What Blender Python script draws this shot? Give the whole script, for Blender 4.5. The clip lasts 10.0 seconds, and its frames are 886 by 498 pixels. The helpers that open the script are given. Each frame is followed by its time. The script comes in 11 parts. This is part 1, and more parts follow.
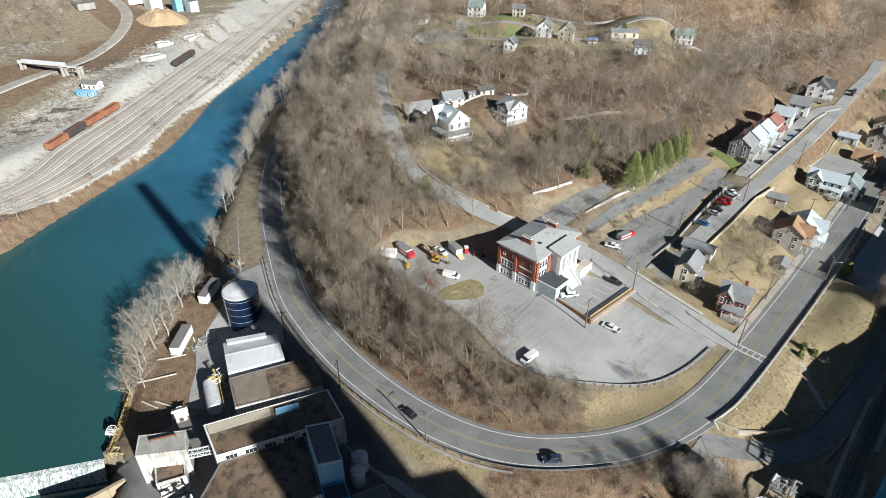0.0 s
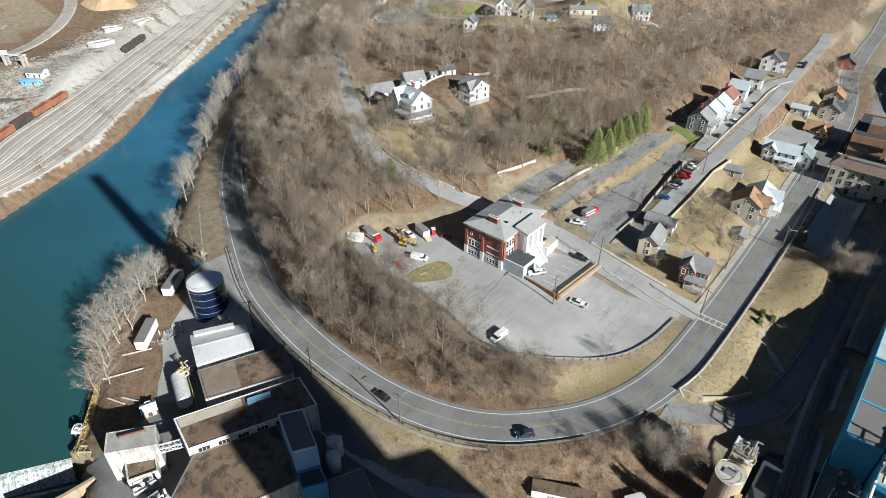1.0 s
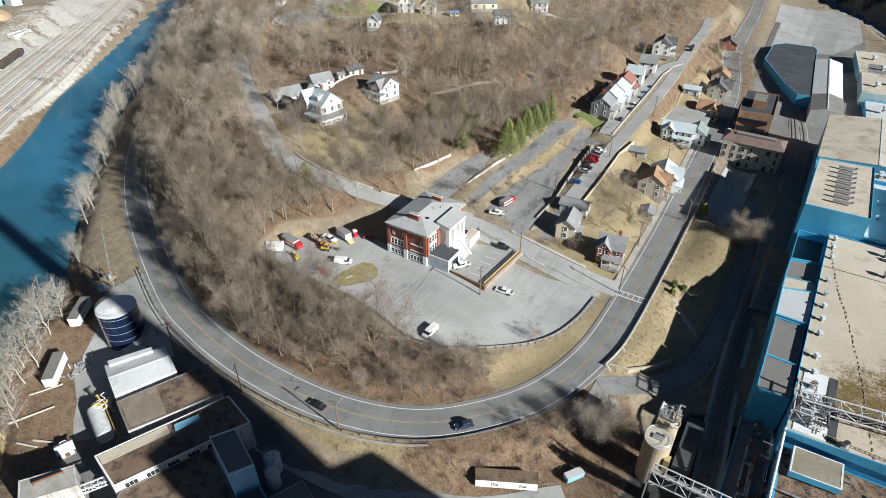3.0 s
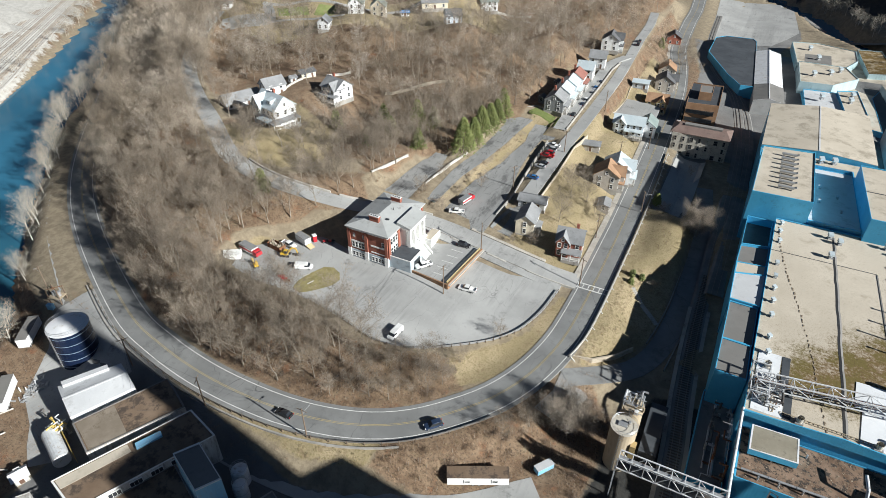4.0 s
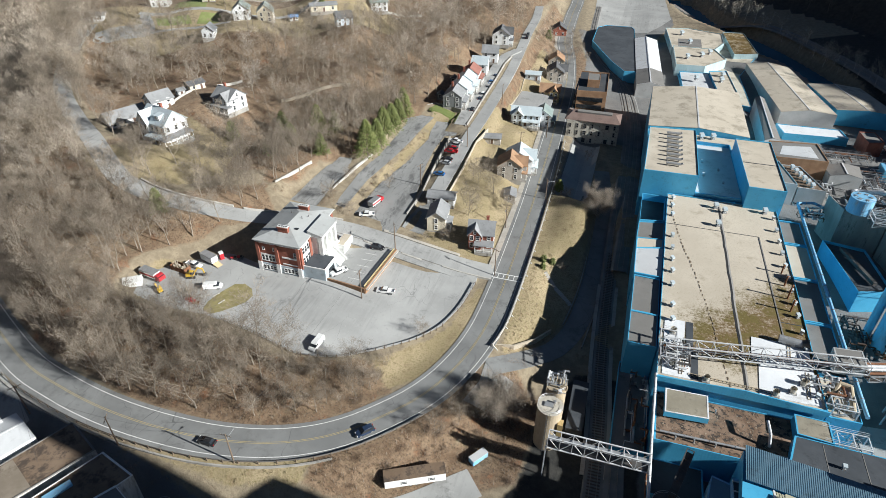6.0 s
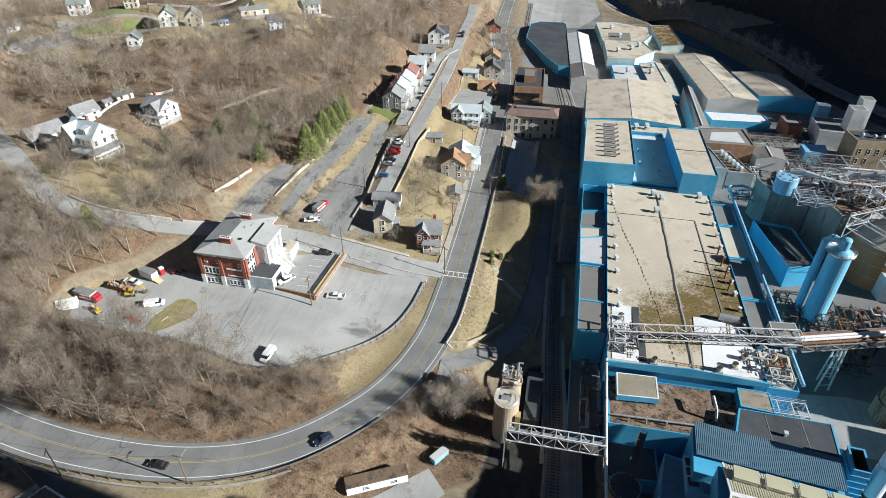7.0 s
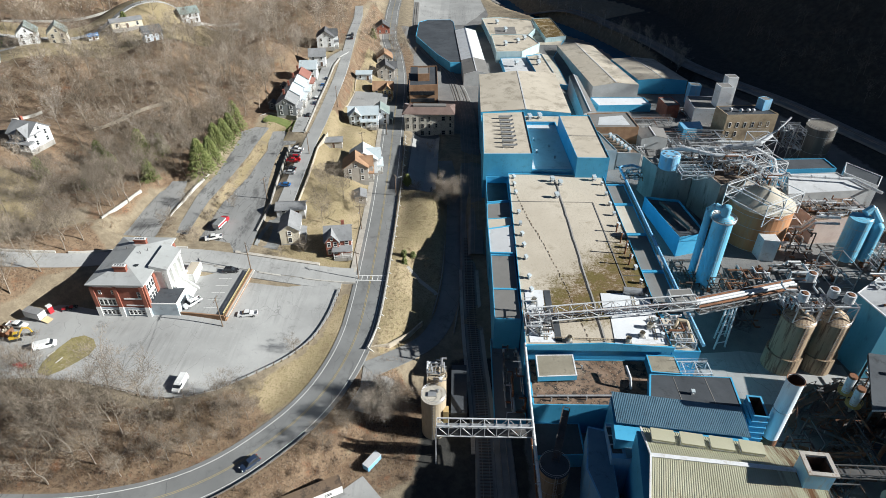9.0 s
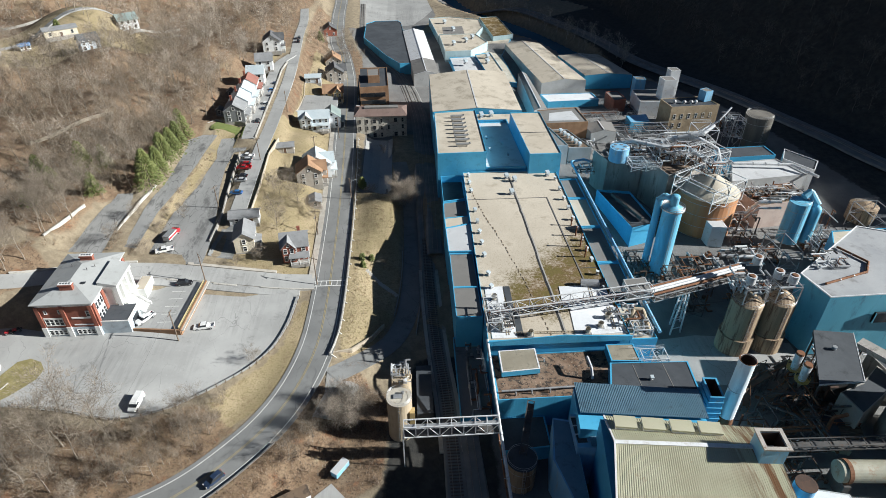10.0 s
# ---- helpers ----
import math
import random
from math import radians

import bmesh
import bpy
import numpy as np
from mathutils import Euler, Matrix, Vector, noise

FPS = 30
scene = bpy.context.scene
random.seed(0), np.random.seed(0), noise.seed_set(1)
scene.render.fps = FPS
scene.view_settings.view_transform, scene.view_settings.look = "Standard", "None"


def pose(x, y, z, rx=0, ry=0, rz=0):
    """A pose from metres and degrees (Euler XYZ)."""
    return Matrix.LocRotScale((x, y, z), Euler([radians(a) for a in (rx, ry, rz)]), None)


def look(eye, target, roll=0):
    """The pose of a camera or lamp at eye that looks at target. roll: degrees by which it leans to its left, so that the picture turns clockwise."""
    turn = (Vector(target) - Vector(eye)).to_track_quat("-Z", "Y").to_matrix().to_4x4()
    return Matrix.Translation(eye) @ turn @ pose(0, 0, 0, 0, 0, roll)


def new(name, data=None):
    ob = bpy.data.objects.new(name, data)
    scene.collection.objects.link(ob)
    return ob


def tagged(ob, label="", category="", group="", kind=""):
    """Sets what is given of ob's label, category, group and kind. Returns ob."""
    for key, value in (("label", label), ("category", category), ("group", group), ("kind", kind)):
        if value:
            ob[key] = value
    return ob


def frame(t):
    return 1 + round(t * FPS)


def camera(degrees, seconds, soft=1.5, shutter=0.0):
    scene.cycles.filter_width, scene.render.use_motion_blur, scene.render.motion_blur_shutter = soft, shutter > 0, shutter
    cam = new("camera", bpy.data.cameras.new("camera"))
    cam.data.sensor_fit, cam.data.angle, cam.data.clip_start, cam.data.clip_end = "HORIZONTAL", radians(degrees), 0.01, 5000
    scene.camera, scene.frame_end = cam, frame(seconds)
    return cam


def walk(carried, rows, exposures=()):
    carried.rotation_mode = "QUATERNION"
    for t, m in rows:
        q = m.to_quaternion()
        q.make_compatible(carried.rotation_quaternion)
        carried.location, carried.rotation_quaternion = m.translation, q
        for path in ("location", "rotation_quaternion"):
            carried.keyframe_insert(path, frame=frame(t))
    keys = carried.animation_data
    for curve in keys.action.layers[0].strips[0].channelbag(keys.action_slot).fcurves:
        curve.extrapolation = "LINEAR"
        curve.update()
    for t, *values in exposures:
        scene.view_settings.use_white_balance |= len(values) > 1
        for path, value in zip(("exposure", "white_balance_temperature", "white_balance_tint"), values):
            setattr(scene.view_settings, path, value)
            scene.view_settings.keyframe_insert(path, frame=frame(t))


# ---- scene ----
cam = camera(72.7, 10.0, 0.25)
EYE = (0, 0, 105)
# seconds, tilt above straight down, heading
ROWS = [(0.0, 56.87, 44.52), (0.5, 56.12, 42.59), (1.0, 55.15, 40.78), (1.5, 55.00, 38.67), (2.0, 54.97, 36.33), (2.5, 54.96, 34.11), (4.0, 54.94, 27.46),
        (4.5, 54.94, 25.30), (5.0, 54.94, 23.97), (5.5, 54.94, 21.73), (5.7, 54.95, 19.85), (6.8, 54.93, 12.93), (7.0, 54.94, 11.53), (7.5, 54.94, 8.84),
        (8.0, 54.95, 6.26), (8.5, 54.96, 3.60), (9.0, 54.96, 1.27), (9.5, 54.98, -1.06), (10.0, 55.00, -3.55)]
walk(cam, [(t, pose(*EYE, tilt, 0, turn)) for t, tilt, turn in ROWS], [(0.0, 0.86), (2.5, 0.9), (4.5, 0.95), (7.5, 1.0), (10.0, 1.0)])

# ---- daylight: low winter sun from the works' side ----
SUN_UP, SUN_AZ = radians(25.5), radians(97)
world = bpy.data.worlds.new("sky")
world.use_nodes = True
scene.world = world
sky = world.node_tree.nodes.new("ShaderNodeTexSky")
sky.sky_type, sky.sun_disc = "NISHITA", False
sky.sun_elevation, sky.sun_rotation = SUN_UP, SUN_AZ
sky.dust_density, sky.ozone_density = 0.3, 4.0
world.node_tree.links.new(sky.outputs["Color"], world.node_tree.nodes["Background"].inputs["Color"])
world.node_tree.nodes["Background"].inputs["Strength"].default_value = 0.02
sun = new("sun", bpy.data.lights.new("sun", "SUN"))
sun.data.energy, sun.data.angle, sun.data.color = 4.5, radians(0.55), (0.99, 1.0, 0.97)
sun_from = Vector((math.sin(SUN_AZ) * math.cos(SUN_UP), math.cos(SUN_AZ) * math.cos(SUN_UP), math.sin(SUN_UP)))
sun.matrix_world = look(sun_from * 300, (0, 0, 0))
# ---- materials ----
def material(name, rough=0.8, metal=0.0):
    m = bpy.data.materials.new(name)
    m.use_nodes = True
    b = m.node_tree.nodes["Principled BSDF"]
    b.inputs["Roughness"].default_value, b.inputs["Metallic"].default_value = rough, metal
    return m, m.node_tree, b


def coords(nt, scale=(1, 1, 1)):
    c, mp = nt.nodes.new("ShaderNodeTexCoord"), nt.nodes.new("ShaderNodeMapping")
    mp.inputs["Scale"].default_value = scale
    nt.links.new(c.outputs["Object"], mp.inputs["Vector"])
    return mp.outputs["Vector"]


def noise_at(nt, vec, scale, detail=4, rough=0.6):
    n = nt.nodes.new("ShaderNodeTexNoise")
    n.inputs["Scale"].default_value, n.inputs["Detail"].default_value, n.inputs["Roughness"].default_value = scale, detail, rough
    nt.links.new(vec, n.inputs["Vector"])
    return n.outputs["Fac"]


def ramp(nt, fac, lo, hi):
    r = nt.nodes.new("ShaderNodeMapRange")
    r.interpolation_type = "SMOOTHSTEP"
    r.inputs["From Min"].default_value, r.inputs["From Max"].default_value = lo, hi
    nt.links.new(fac, r.inputs["Value"])
    return r.outputs["Result"]


def mixed(nt, fac, a, b):
    """A colour between a and b, each an RGB tuple or a socket."""
    n = nt.nodes.new("ShaderNodeMix")
    n.data_type = "RGBA"
    for value, i in ((a, 6), (b, 7)):
        if isinstance(value, tuple):
            n.inputs[i].default_value = (*value, 1)
        else:
            nt.links.new(value, n.inputs[i])
    if isinstance(fac, float):
        n.inputs[0].default_value = fac
    else:
        nt.links.new(fac, n.inputs[0])
    return n.outputs[2]


def bumped(nt, b, height, strength, distance=0.05):
    n = nt.nodes.new("ShaderNodeBump")
    n.inputs["Strength"].default_value, n.inputs["Distance"].default_value = strength, distance
    nt.links.new(height, n.inputs["Height"])
    nt.links.new(n.outputs["Normal"], b.inputs["Normal"])


def surface(name, a, b, rough=0.8, metal=0.0, coarse=0.25, fine=3.0, stain=None, amount=(0.52, 0.72), bump=0.25, stretch=(1, 1, 1), vary=0.0, pieces=0.0, kin=0.0):
    """A weathered surface: two tones at a coarse and a fine scale, stains of a third colour, a fine relief."""
    m, nt, p = material(name, rough, metal)
    v = coords(nt, stretch)
    big, small = noise_at(nt, v, coarse, 4), noise_at(nt, v, fine, 5, 0.7)
    c = mixed(nt, ramp(nt, big, 0.3, 0.7), a, b)
    dark = tuple(k * 0.62 for k in a)
    c = mixed(nt, ramp(nt, small, 0.55, 0.95), c, dark)
    light = tuple(min(0.95, k * 1.35) for k in b)
    c = mixed(nt, ramp(nt, small, 0.42, 0.1), c, light)
    if stain:
        c = mixed(nt, ramp(nt, noise_at(nt, v, coarse * 2.3, 6, 0.75), *amount), c, stain)
    if vary:
        info, hsv = nt.nodes.new("ShaderNodeObjectInfo"), nt.nodes.new("ShaderNodeHueSaturation")
        r = nt.nodes.new("ShaderNodeMapRange")
        r.inputs["To Min"].default_value, r.inputs["To Max"].default_value = 1 - vary, 1 + vary
        nt.links.new(info.outputs["Random"], r.inputs["Value"])
        nt.links.new(r.outputs["Result"], hsv.inputs["Value"])
        nt.links.new(c, hsv.inputs["Color"])
        c = hsv.outputs["Color"]
    if kin:
        # each tree of a wood has its own tone
        att, hsv = nt.nodes.new("ShaderNodeAttribute"), nt.nodes.new("ShaderNodeHueSaturation")
        att.attribute_name = "tone"
        r, q = nt.nodes.new("ShaderNodeMapRange"), nt.nodes.new("ShaderNodeMapRange")
        r.inputs["From Min"].default_value, r.inputs["From Max"].default_value = -1, 1
        r.inputs["To Min"].default_value, r.inputs["To Max"].default_value = 1 - kin, 1 + kin
        q.inputs["From Min"].default_value, q.inputs["From Max"].default_value = -1, 1
        q.inputs["To Min"].default_value, q.inputs["To Max"].default_value = 1.25, 0.75
        nt.links.new(att.outputs["Fac"], r.inputs["Value"])
        nt.links.new(att.outputs["Fac"], q.inputs["Value"])
        nt.links.new(r.outputs["Result"], hsv.inputs["Value"])
        nt.links.new(q.outputs["Result"], hsv.inputs["Saturation"])
        nt.links.new(c, hsv.inputs["Color"])
        c = hsv.outputs["Color"]
    if pieces:
        geo, hsv = nt.nodes.new("ShaderNodeNewGeometry"), nt.nodes.new("ShaderNodeHueSaturation")
        r = nt.nodes.new("ShaderNodeMapRange")
        r.inputs["To Min"].default_value, r.inputs["To Max"].default_value = 1 - pieces, 1 + pieces
        nt.links.new(geo.outputs["Random Per Island"], r.inputs["Value"])
        nt.links.new(r.outputs["Result"], hsv.inputs["Value"])
        nt.links.new(c, hsv.inputs["Color"])
        c = hsv.outputs["Color"]
    nt.links.new(c, p.inputs["Base Color"])
    if bump:
        bumped(nt, p, small, bump)
    return m


def ribbed(name, a, b, pitch, axis="x", rough=0.55, metal=0.0, stain=None, depth=0.04, amount=(0.55, 0.8)):
    """Profiled sheet metal: upright or lengthwise ribs as a relief, faded paint, rust."""
    m = surface(name, a, b, rough, metal, 0.15, 1.5, stain, amount, 0)
    nt, p = m.node_tree, m.node_tree.nodes["Principled BSDF"]
    w = nt.nodes.new("ShaderNodeTexWave")
    w.wave_type, w.bands_direction = "BANDS", {"x": "X", "y": "Y", "d": "DIAGONAL"}[axis]
    upright = (1, 1, 0.0001) if axis == "d" else (1, 1, 1)
    w.inputs["Scale"].default_value = 0.314 / pitch
    nt.links.new(coords(nt, upright), w.inputs["Vector"])
    bumped(nt, p, w.outputs["Fac"], 0.5, depth)
    return m


ASPHALT = surface("asphalt", (0.17, 0.173, 0.171), (0.228, 0.232, 0.228), 0.9, coarse=0.08, fine=2.5, stain=(0.11, 0.11, 0.108), amount=(0.5, 0.75), bump=0.15)
OLD_ASPHALT = surface("old_asphalt", (0.292, 0.293, 0.286), (0.374, 0.375, 0.366), 0.92, coarse=0.07, fine=1.6, stain=(0.17, 0.168, 0.165), amount=(0.56, 0.72), bump=0.15)


def cracked(m, scale, width, tone):
    """Adds tarred cracks to a paved surface."""
    nt, p = m.node_tree, m.node_tree.nodes["Principled BSDF"]
    v = coords(nt, (1, 0.45, 1))
    wob, mix = nt.nodes.new("ShaderNodeTexNoise"), nt.nodes.new("ShaderNodeVectorMath")
    wob.inputs["Scale"].default_value = 0.25
    nt.links.new(v, wob.inputs["Vector"])
    mix.operation = "MULTIPLY_ADD"
    nt.links.new(wob.outputs["Color"], mix.inputs[0])
    mix.inputs[1].default_value = (3.5, 3.5, 0)
    nt.links.new(v, mix.inputs[2])
    cell = nt.nodes.new("ShaderNodeTexVoronoi")
    cell.feature = "DISTANCE_TO_EDGE"
    cell.inputs["Scale"].default_value = scale
    nt.links.new(mix.outputs[0], cell.inputs["Vector"])
    base = p.inputs["Base Color"].links[0].from_socket
    line = mixed(nt, ramp(nt, noise_at(nt, v, 0.12, 3), 0.42, 0.6), base, tone)
    nt.links.new(mixed(nt, ramp(nt, cell.outputs["Distance"], width, width * 0.4), base, line), p.inputs["Base Color"])
    return m


def streaked(m, turn, tone, amount):
    """Adds long faint tyre streaks and worn lanes to a paved surface."""
    nt, p = m.node_tree, m.node_tree.nodes["Principled BSDF"]
    v = coords(nt, (1, 1, 1))
    base = p.inputs["Base Color"].links[0].from_socket
    for angle, scale in ((turn, 1.1), (turn + 38, 0.7)):
        spin = nt.nodes.new("ShaderNodeMapping")
        spin.inputs["Rotation"].default_value = (0, 0, math.radians(angle))
        spin.inputs["Scale"].default_value = (1, 0.07, 1)
        nt.links.new(v, spin.inputs["Vector"])
        where = ramp(nt, noise_at(nt, v, 0.05, 3), 0.45, 0.62)
        mask = nt.nodes.new("ShaderNodeMath")
        mask.operation = "MULTIPLY"
        nt.links.new(ramp(nt, noise_at(nt, spin.outputs[0], scale, 3, 0.6), 0.5, 0.62), mask.inputs[0])
        nt.links.new(where, mask.inputs[1])
        soft_mask = nt.nodes.new("ShaderNodeMath")
        soft_mask.operation = "MULTIPLY"
        soft_mask.inputs[1].default_value = amount
        nt.links.new(mask.outputs[0], soft_mask.inputs[0])
        base = mixed(nt, soft_mask.outputs[0], base, tone)
    nt.links.new(base, p.inputs["Base Color"])


streaked(OLD_ASPHALT, 62, (0.17, 0.17, 0.167), 0.2)
cracked(OLD_ASPHALT, 0.2, 0.006, (0.22, 0.22, 0.217))
cracked(ASPHALT, 0.14, 0.006, (0.11, 0.11, 0.11))
TARRED = surface("tarred_old_asphalt", (0.23, 0.232, 0.228), (0.31, 0.31, 0.302), 0.92, coarse=0.1, fine=1.2, stain=(0.13, 0.13, 0.128), amount=(0.5, 0.64), bump=0.2, stretch=(1, 0.35, 1))
cracked(TARRED, 0.42, 0.02, (0.08, 0.08, 0.08))
WHITE_LINE = surface("white_line", (0.6, 0.6, 0.58), (0.72, 0.72, 0.7), 0.7, coarse=1, stain=(0.25, 0.25, 0.24))
FADED_YELLOW = surface("faded_yellow_line", (0.36, 0.29, 0.15), (0.43, 0.35, 0.18), 0.8, coarse=1, stain=(0.24, 0.21, 0.15))
YELLOW_LINE = surface("yellow_line", (0.5, 0.36, 0.1), (0.58, 0.42, 0.14), 0.7, coarse=1, stain=(0.25, 0.2, 0.1))
CONCRETE = surface("concrete", (0.38, 0.365, 0.335), (0.5, 0.48, 0.44), 0.88, coarse=0.3, stain=(0.22, 0.2, 0.18))
WEATHERED_CONCRETE = surface("weathered_concrete", (0.26, 0.25, 0.23), (0.38, 0.36, 0.33), 0.9, coarse=0.2, stain=(0.13, 0.12, 0.11), stretch=(1, 1, 0.25))
TAN_ROOF = surface("tan_gravel_roof", (0.46, 0.405, 0.325), (0.56, 0.5, 0.41), 0.95, coarse=0.05, fine=1.8, stain=(0.31, 0.27, 0.21), amount=(0.47, 0.68), bump=0.3)
MOSS_ROOF = surface("mossy_gravel_roof", (0.3, 0.235, 0.14), (0.4, 0.33, 0.23), 0.95, coarse=0.08, fine=1.8, stain=(0.15, 0.092, 0.02), amount=(0.4, 0.54), bump=0.35)


def mossy_hall_roof():
    """Tan roof gravel that turns to brown and yellow moss towards one end."""
    m = surface("tan_gravel_with_moss", (0.46, 0.405, 0.325), (0.56, 0.5, 0.41), 0.95, coarse=0.05, fine=1.8, stain=(0.33, 0.28, 0.21), amount=(0.54, 0.74), bump=0.3)
    nt, p = m.node_tree, m.node_tree.nodes["Principled BSDF"]
    v = coords(nt)
    xyz = nt.nodes.new("ShaderNodeSeparateXYZ")
    nt.links.new(v, xyz.inputs[0])
    spots, fine = noise_at(nt, v, 0.22, 6, 0.7), noise_at(nt, v, 1.6, 5, 0.75)
    slant = nt.nodes.new("ShaderNodeMath")
    slant.operation = "SUBTRACT"
    nt.links.new(xyz.outputs[1], slant.inputs[0])
    nt.links.new(xyz.outputs[0], slant.inputs[1])
    near, away = ramp(nt, slant.outputs[0], 8, -24), ramp(nt, xyz.outputs[1], -42, -26)
    gate = nt.nodes.new("ShaderNodeMath")
    gate.operation = "MULTIPLY"
    nt.links.new(near, gate.inputs[0])
    nt.links.new(away, gate.inputs[1])
    total = nt.nodes.new("ShaderNodeMath")
    total.operation = "MULTIPLY_ADD"
    nt.links.new(gate.outputs[0], total.inputs[0])
    total.inputs[1].default_value = 0.62
    speck = nt.nodes.new("ShaderNodeMath")
    speck.operation = "MULTIPLY_ADD"
    nt.links.new(fine, speck.inputs[0])
    speck.inputs[1].default_value = 1.0
    nt.links.new(spots, speck.inputs[2])
    nt.links.new(speck.outputs[0], total.inputs[2])
    moss = mixed(nt, ramp(nt, spots, 0.4, 0.6), (0.15, 0.092, 0.035), (0.13, 0.1, 0.025))
    moss = mixed(nt, ramp(nt, fine, 0.5, 0.75), moss, (0.07, 0.045, 0.02))
    base = p.inputs["Base Color"].links[0].from_socket
    pebble = mixed(nt, ramp(nt, noise_at(nt, v, 4.5, 3, 0.8), 0.52, 0.72), base, (0.27, 0.225, 0.165))
    nt.links.new(mixed(nt, ramp(nt, total.outputs[0], 1.22, 1.62), pebble, moss), p.inputs["Base Color"])
    return m


HALL_ROOF = mossy_hall_roof()
GREY_ROOF = surface("grey_membrane_roof", (0.17, 0.165, 0.155), (0.22, 0.21, 0.2), 0.85, coarse=0.1, stain=(0.12, 0.115, 0.11))
WHITE_ROOF = surface("white_membrane_roof", (0.66, 0.68, 0.7), (0.76, 0.78, 0.8), 0.6, coarse=0.1, stain=(0.5, 0.5, 0.5))
LIGHT_ROOF = surface("pale_membrane_roof", (0.48, 0.49, 0.5), (0.58, 0.59, 0.6), 0.7, coarse=0.1, stain=(0.36, 0.36, 0.36))
BLACK_ROOF = surface("black_roof", (0.04, 0.047, 0.056), (0.066, 0.075, 0.086), 0.75, coarse=0.12, fine=2.0, stain=(0.024, 0.028, 0.034))
RUSTY_ROOF = surface("leaf_strewn_roof", (0.155, 0.105, 0.068), (0.23, 0.165, 0.115), 0.95, coarse=0.12, fine=1.6, stain=(0.075, 0.055, 0.042), amount=(0.46, 0.6), bump=0.5)
WHITE_METAL = surface("white_metal", (0.66, 0.67, 0.68), (0.76, 0.77, 0.78), 0.5, coarse=0.2, stain=(0.5, 0.47, 0.42))
BLUE_WALL = ribbed("blue_sheet_wall", (0.052, 0.33, 0.55), (0.075, 0.4, 0.63), 0.3, "d", 0.5, stain=(0.04, 0.16, 0.26), depth=0.008)
BLUE_PAINT = surface("blue_paint", (0.05, 0.27, 0.45), (0.08, 0.35, 0.54), 0.5, coarse=0.3, stain=(0.15, 0.2, 0.24), stretch=(1, 1, 0.3))
PALE_BLUE = surface("pale_blue_paint", (0.16, 0.40, 0.62), (0.24, 0.5, 0.7), 0.45, coarse=0.3, stain=(0.3, 0.36, 0.4), stretch=(1, 1, 0.3))
GREY_WALL = ribbed("grey_sheet_wall", (0.36, 0.37, 0.37), (0.46, 0.47, 0.47), 0.3, "d", 0.55, stain=(0.24, 0.24, 0.23), depth=0.008)
FADED_CYAN = surface("faded_cyan_wall", (0.32, 0.45, 0.48), (0.42, 0.54, 0.56), 0.6, coarse=0.2, stain=(0.25, 0.33, 0.35), stretch=(1, 1, 0.2))
STEEL = surface("galvanised_steel", (0.36, 0.37, 0.38), (0.46, 0.47, 0.48), 0.45, 0.5, 0.4, stain=(0.24, 0.2, 0.17))
DARK_STEEL = surface("dark_steel", (0.07, 0.07, 0.072), (0.12, 0.115, 0.11), 0.6, 0.4, 0.5, stain=(0.12, 0.06, 0.03))
WHITE_STEEL = surface("white_painted_steel", (0.52, 0.54, 0.56), (0.64, 0.66, 0.67), 0.5, 0.0, 0.5, stain=(0.3, 0.22, 0.16))
RUST = surface("rust", (0.16, 0.07, 0.035), (0.26, 0.12, 0.06), 0.85, 0.2, 0.6, stain=(0.08, 0.04, 0.025))
BRICK_RED = surface("red_brick", (0.23, 0.075, 0.05), (0.32, 0.115, 0.075), 0.85, coarse=0.4, fine=6, stain=(0.14, 0.06, 0.05))
BRICK_BROWN = surface("brown_brick", (0.24, 0.135, 0.075), (0.32, 0.19, 0.11), 0.85, coarse=0.4, fine=6)
STONE = surface("buff_stone", (0.36, 0.31, 0.24), (0.46, 0.4, 0.32), 0.9, coarse=0.5, fine=2.5, stain=(0.22, 0.19, 0.15))
MILL_WHITE = surface("stained_mill_wall", (0.5, 0.49, 0.46), (0.62, 0.61, 0.58), 0.8, coarse=0.5, fine=2.5, stain=(0.3, 0.27, 0.23), amount=(0.45, 0.65), stretch=(1, 1, 0.25))
WHITE_PAINT = surface("white_paint", (0.7, 0.7, 0.68), (0.8, 0.8, 0.78), 0.6, coarse=0.5, stain=(0.6, 0.59, 0.55))
GLASS_DARK = surface("window_glass", (0.02, 0.024, 0.03), (0.04, 0.045, 0.05), 0.08, coarse=0.6, bump=0)
RUBBER = surface("rubber", (0.02, 0.02, 0.02), (0.03, 0.03, 0.03), 0.85, coarse=2)
WOOD_POLE = surface("pole_wood", (0.14, 0.1, 0.07), (0.2, 0.15, 0.11), 0.9, coarse=1, stretch=(1, 1, 0.1))
BARK = surface("bark", (0.2, 0.168, 0.132), (0.31, 0.262, 0.21), 0.9, coarse=0.6, fine=4)
PALE_BARK = surface("pale_bark", (0.4, 0.37, 0.32), (0.55, 0.51, 0.45), 0.85, coarse=0.5, fine=2, stain=(0.25, 0.2, 0.16))
TWIG = surface("twigs", (0.152, 0.124, 0.096), (0.33, 0.275, 0.215), 0.9, coarse=0.14, fine=0.6, bump=0, vary=0.3, pieces=0.35, kin=0.42)
# twig colour darkened to carry the mountain's shade
SHADE_DARK_TWIG = surface("shade_dark_twigs", (0.07, 0.068, 0.065), (0.13, 0.12, 0.11), 0.9, coarse=0.05, bump=0)
PALE_TWIG = surface("pale_twigs", (0.29, 0.26, 0.21), (0.4, 0.365, 0.31), 0.9, coarse=0.1, bump=0, pieces=0.5)
NEEDLES = surface("needles", (0.1, 0.125, 0.034), (0.16, 0.175, 0.055), 0.8, coarse=0.5, bump=0, vary=0.2)
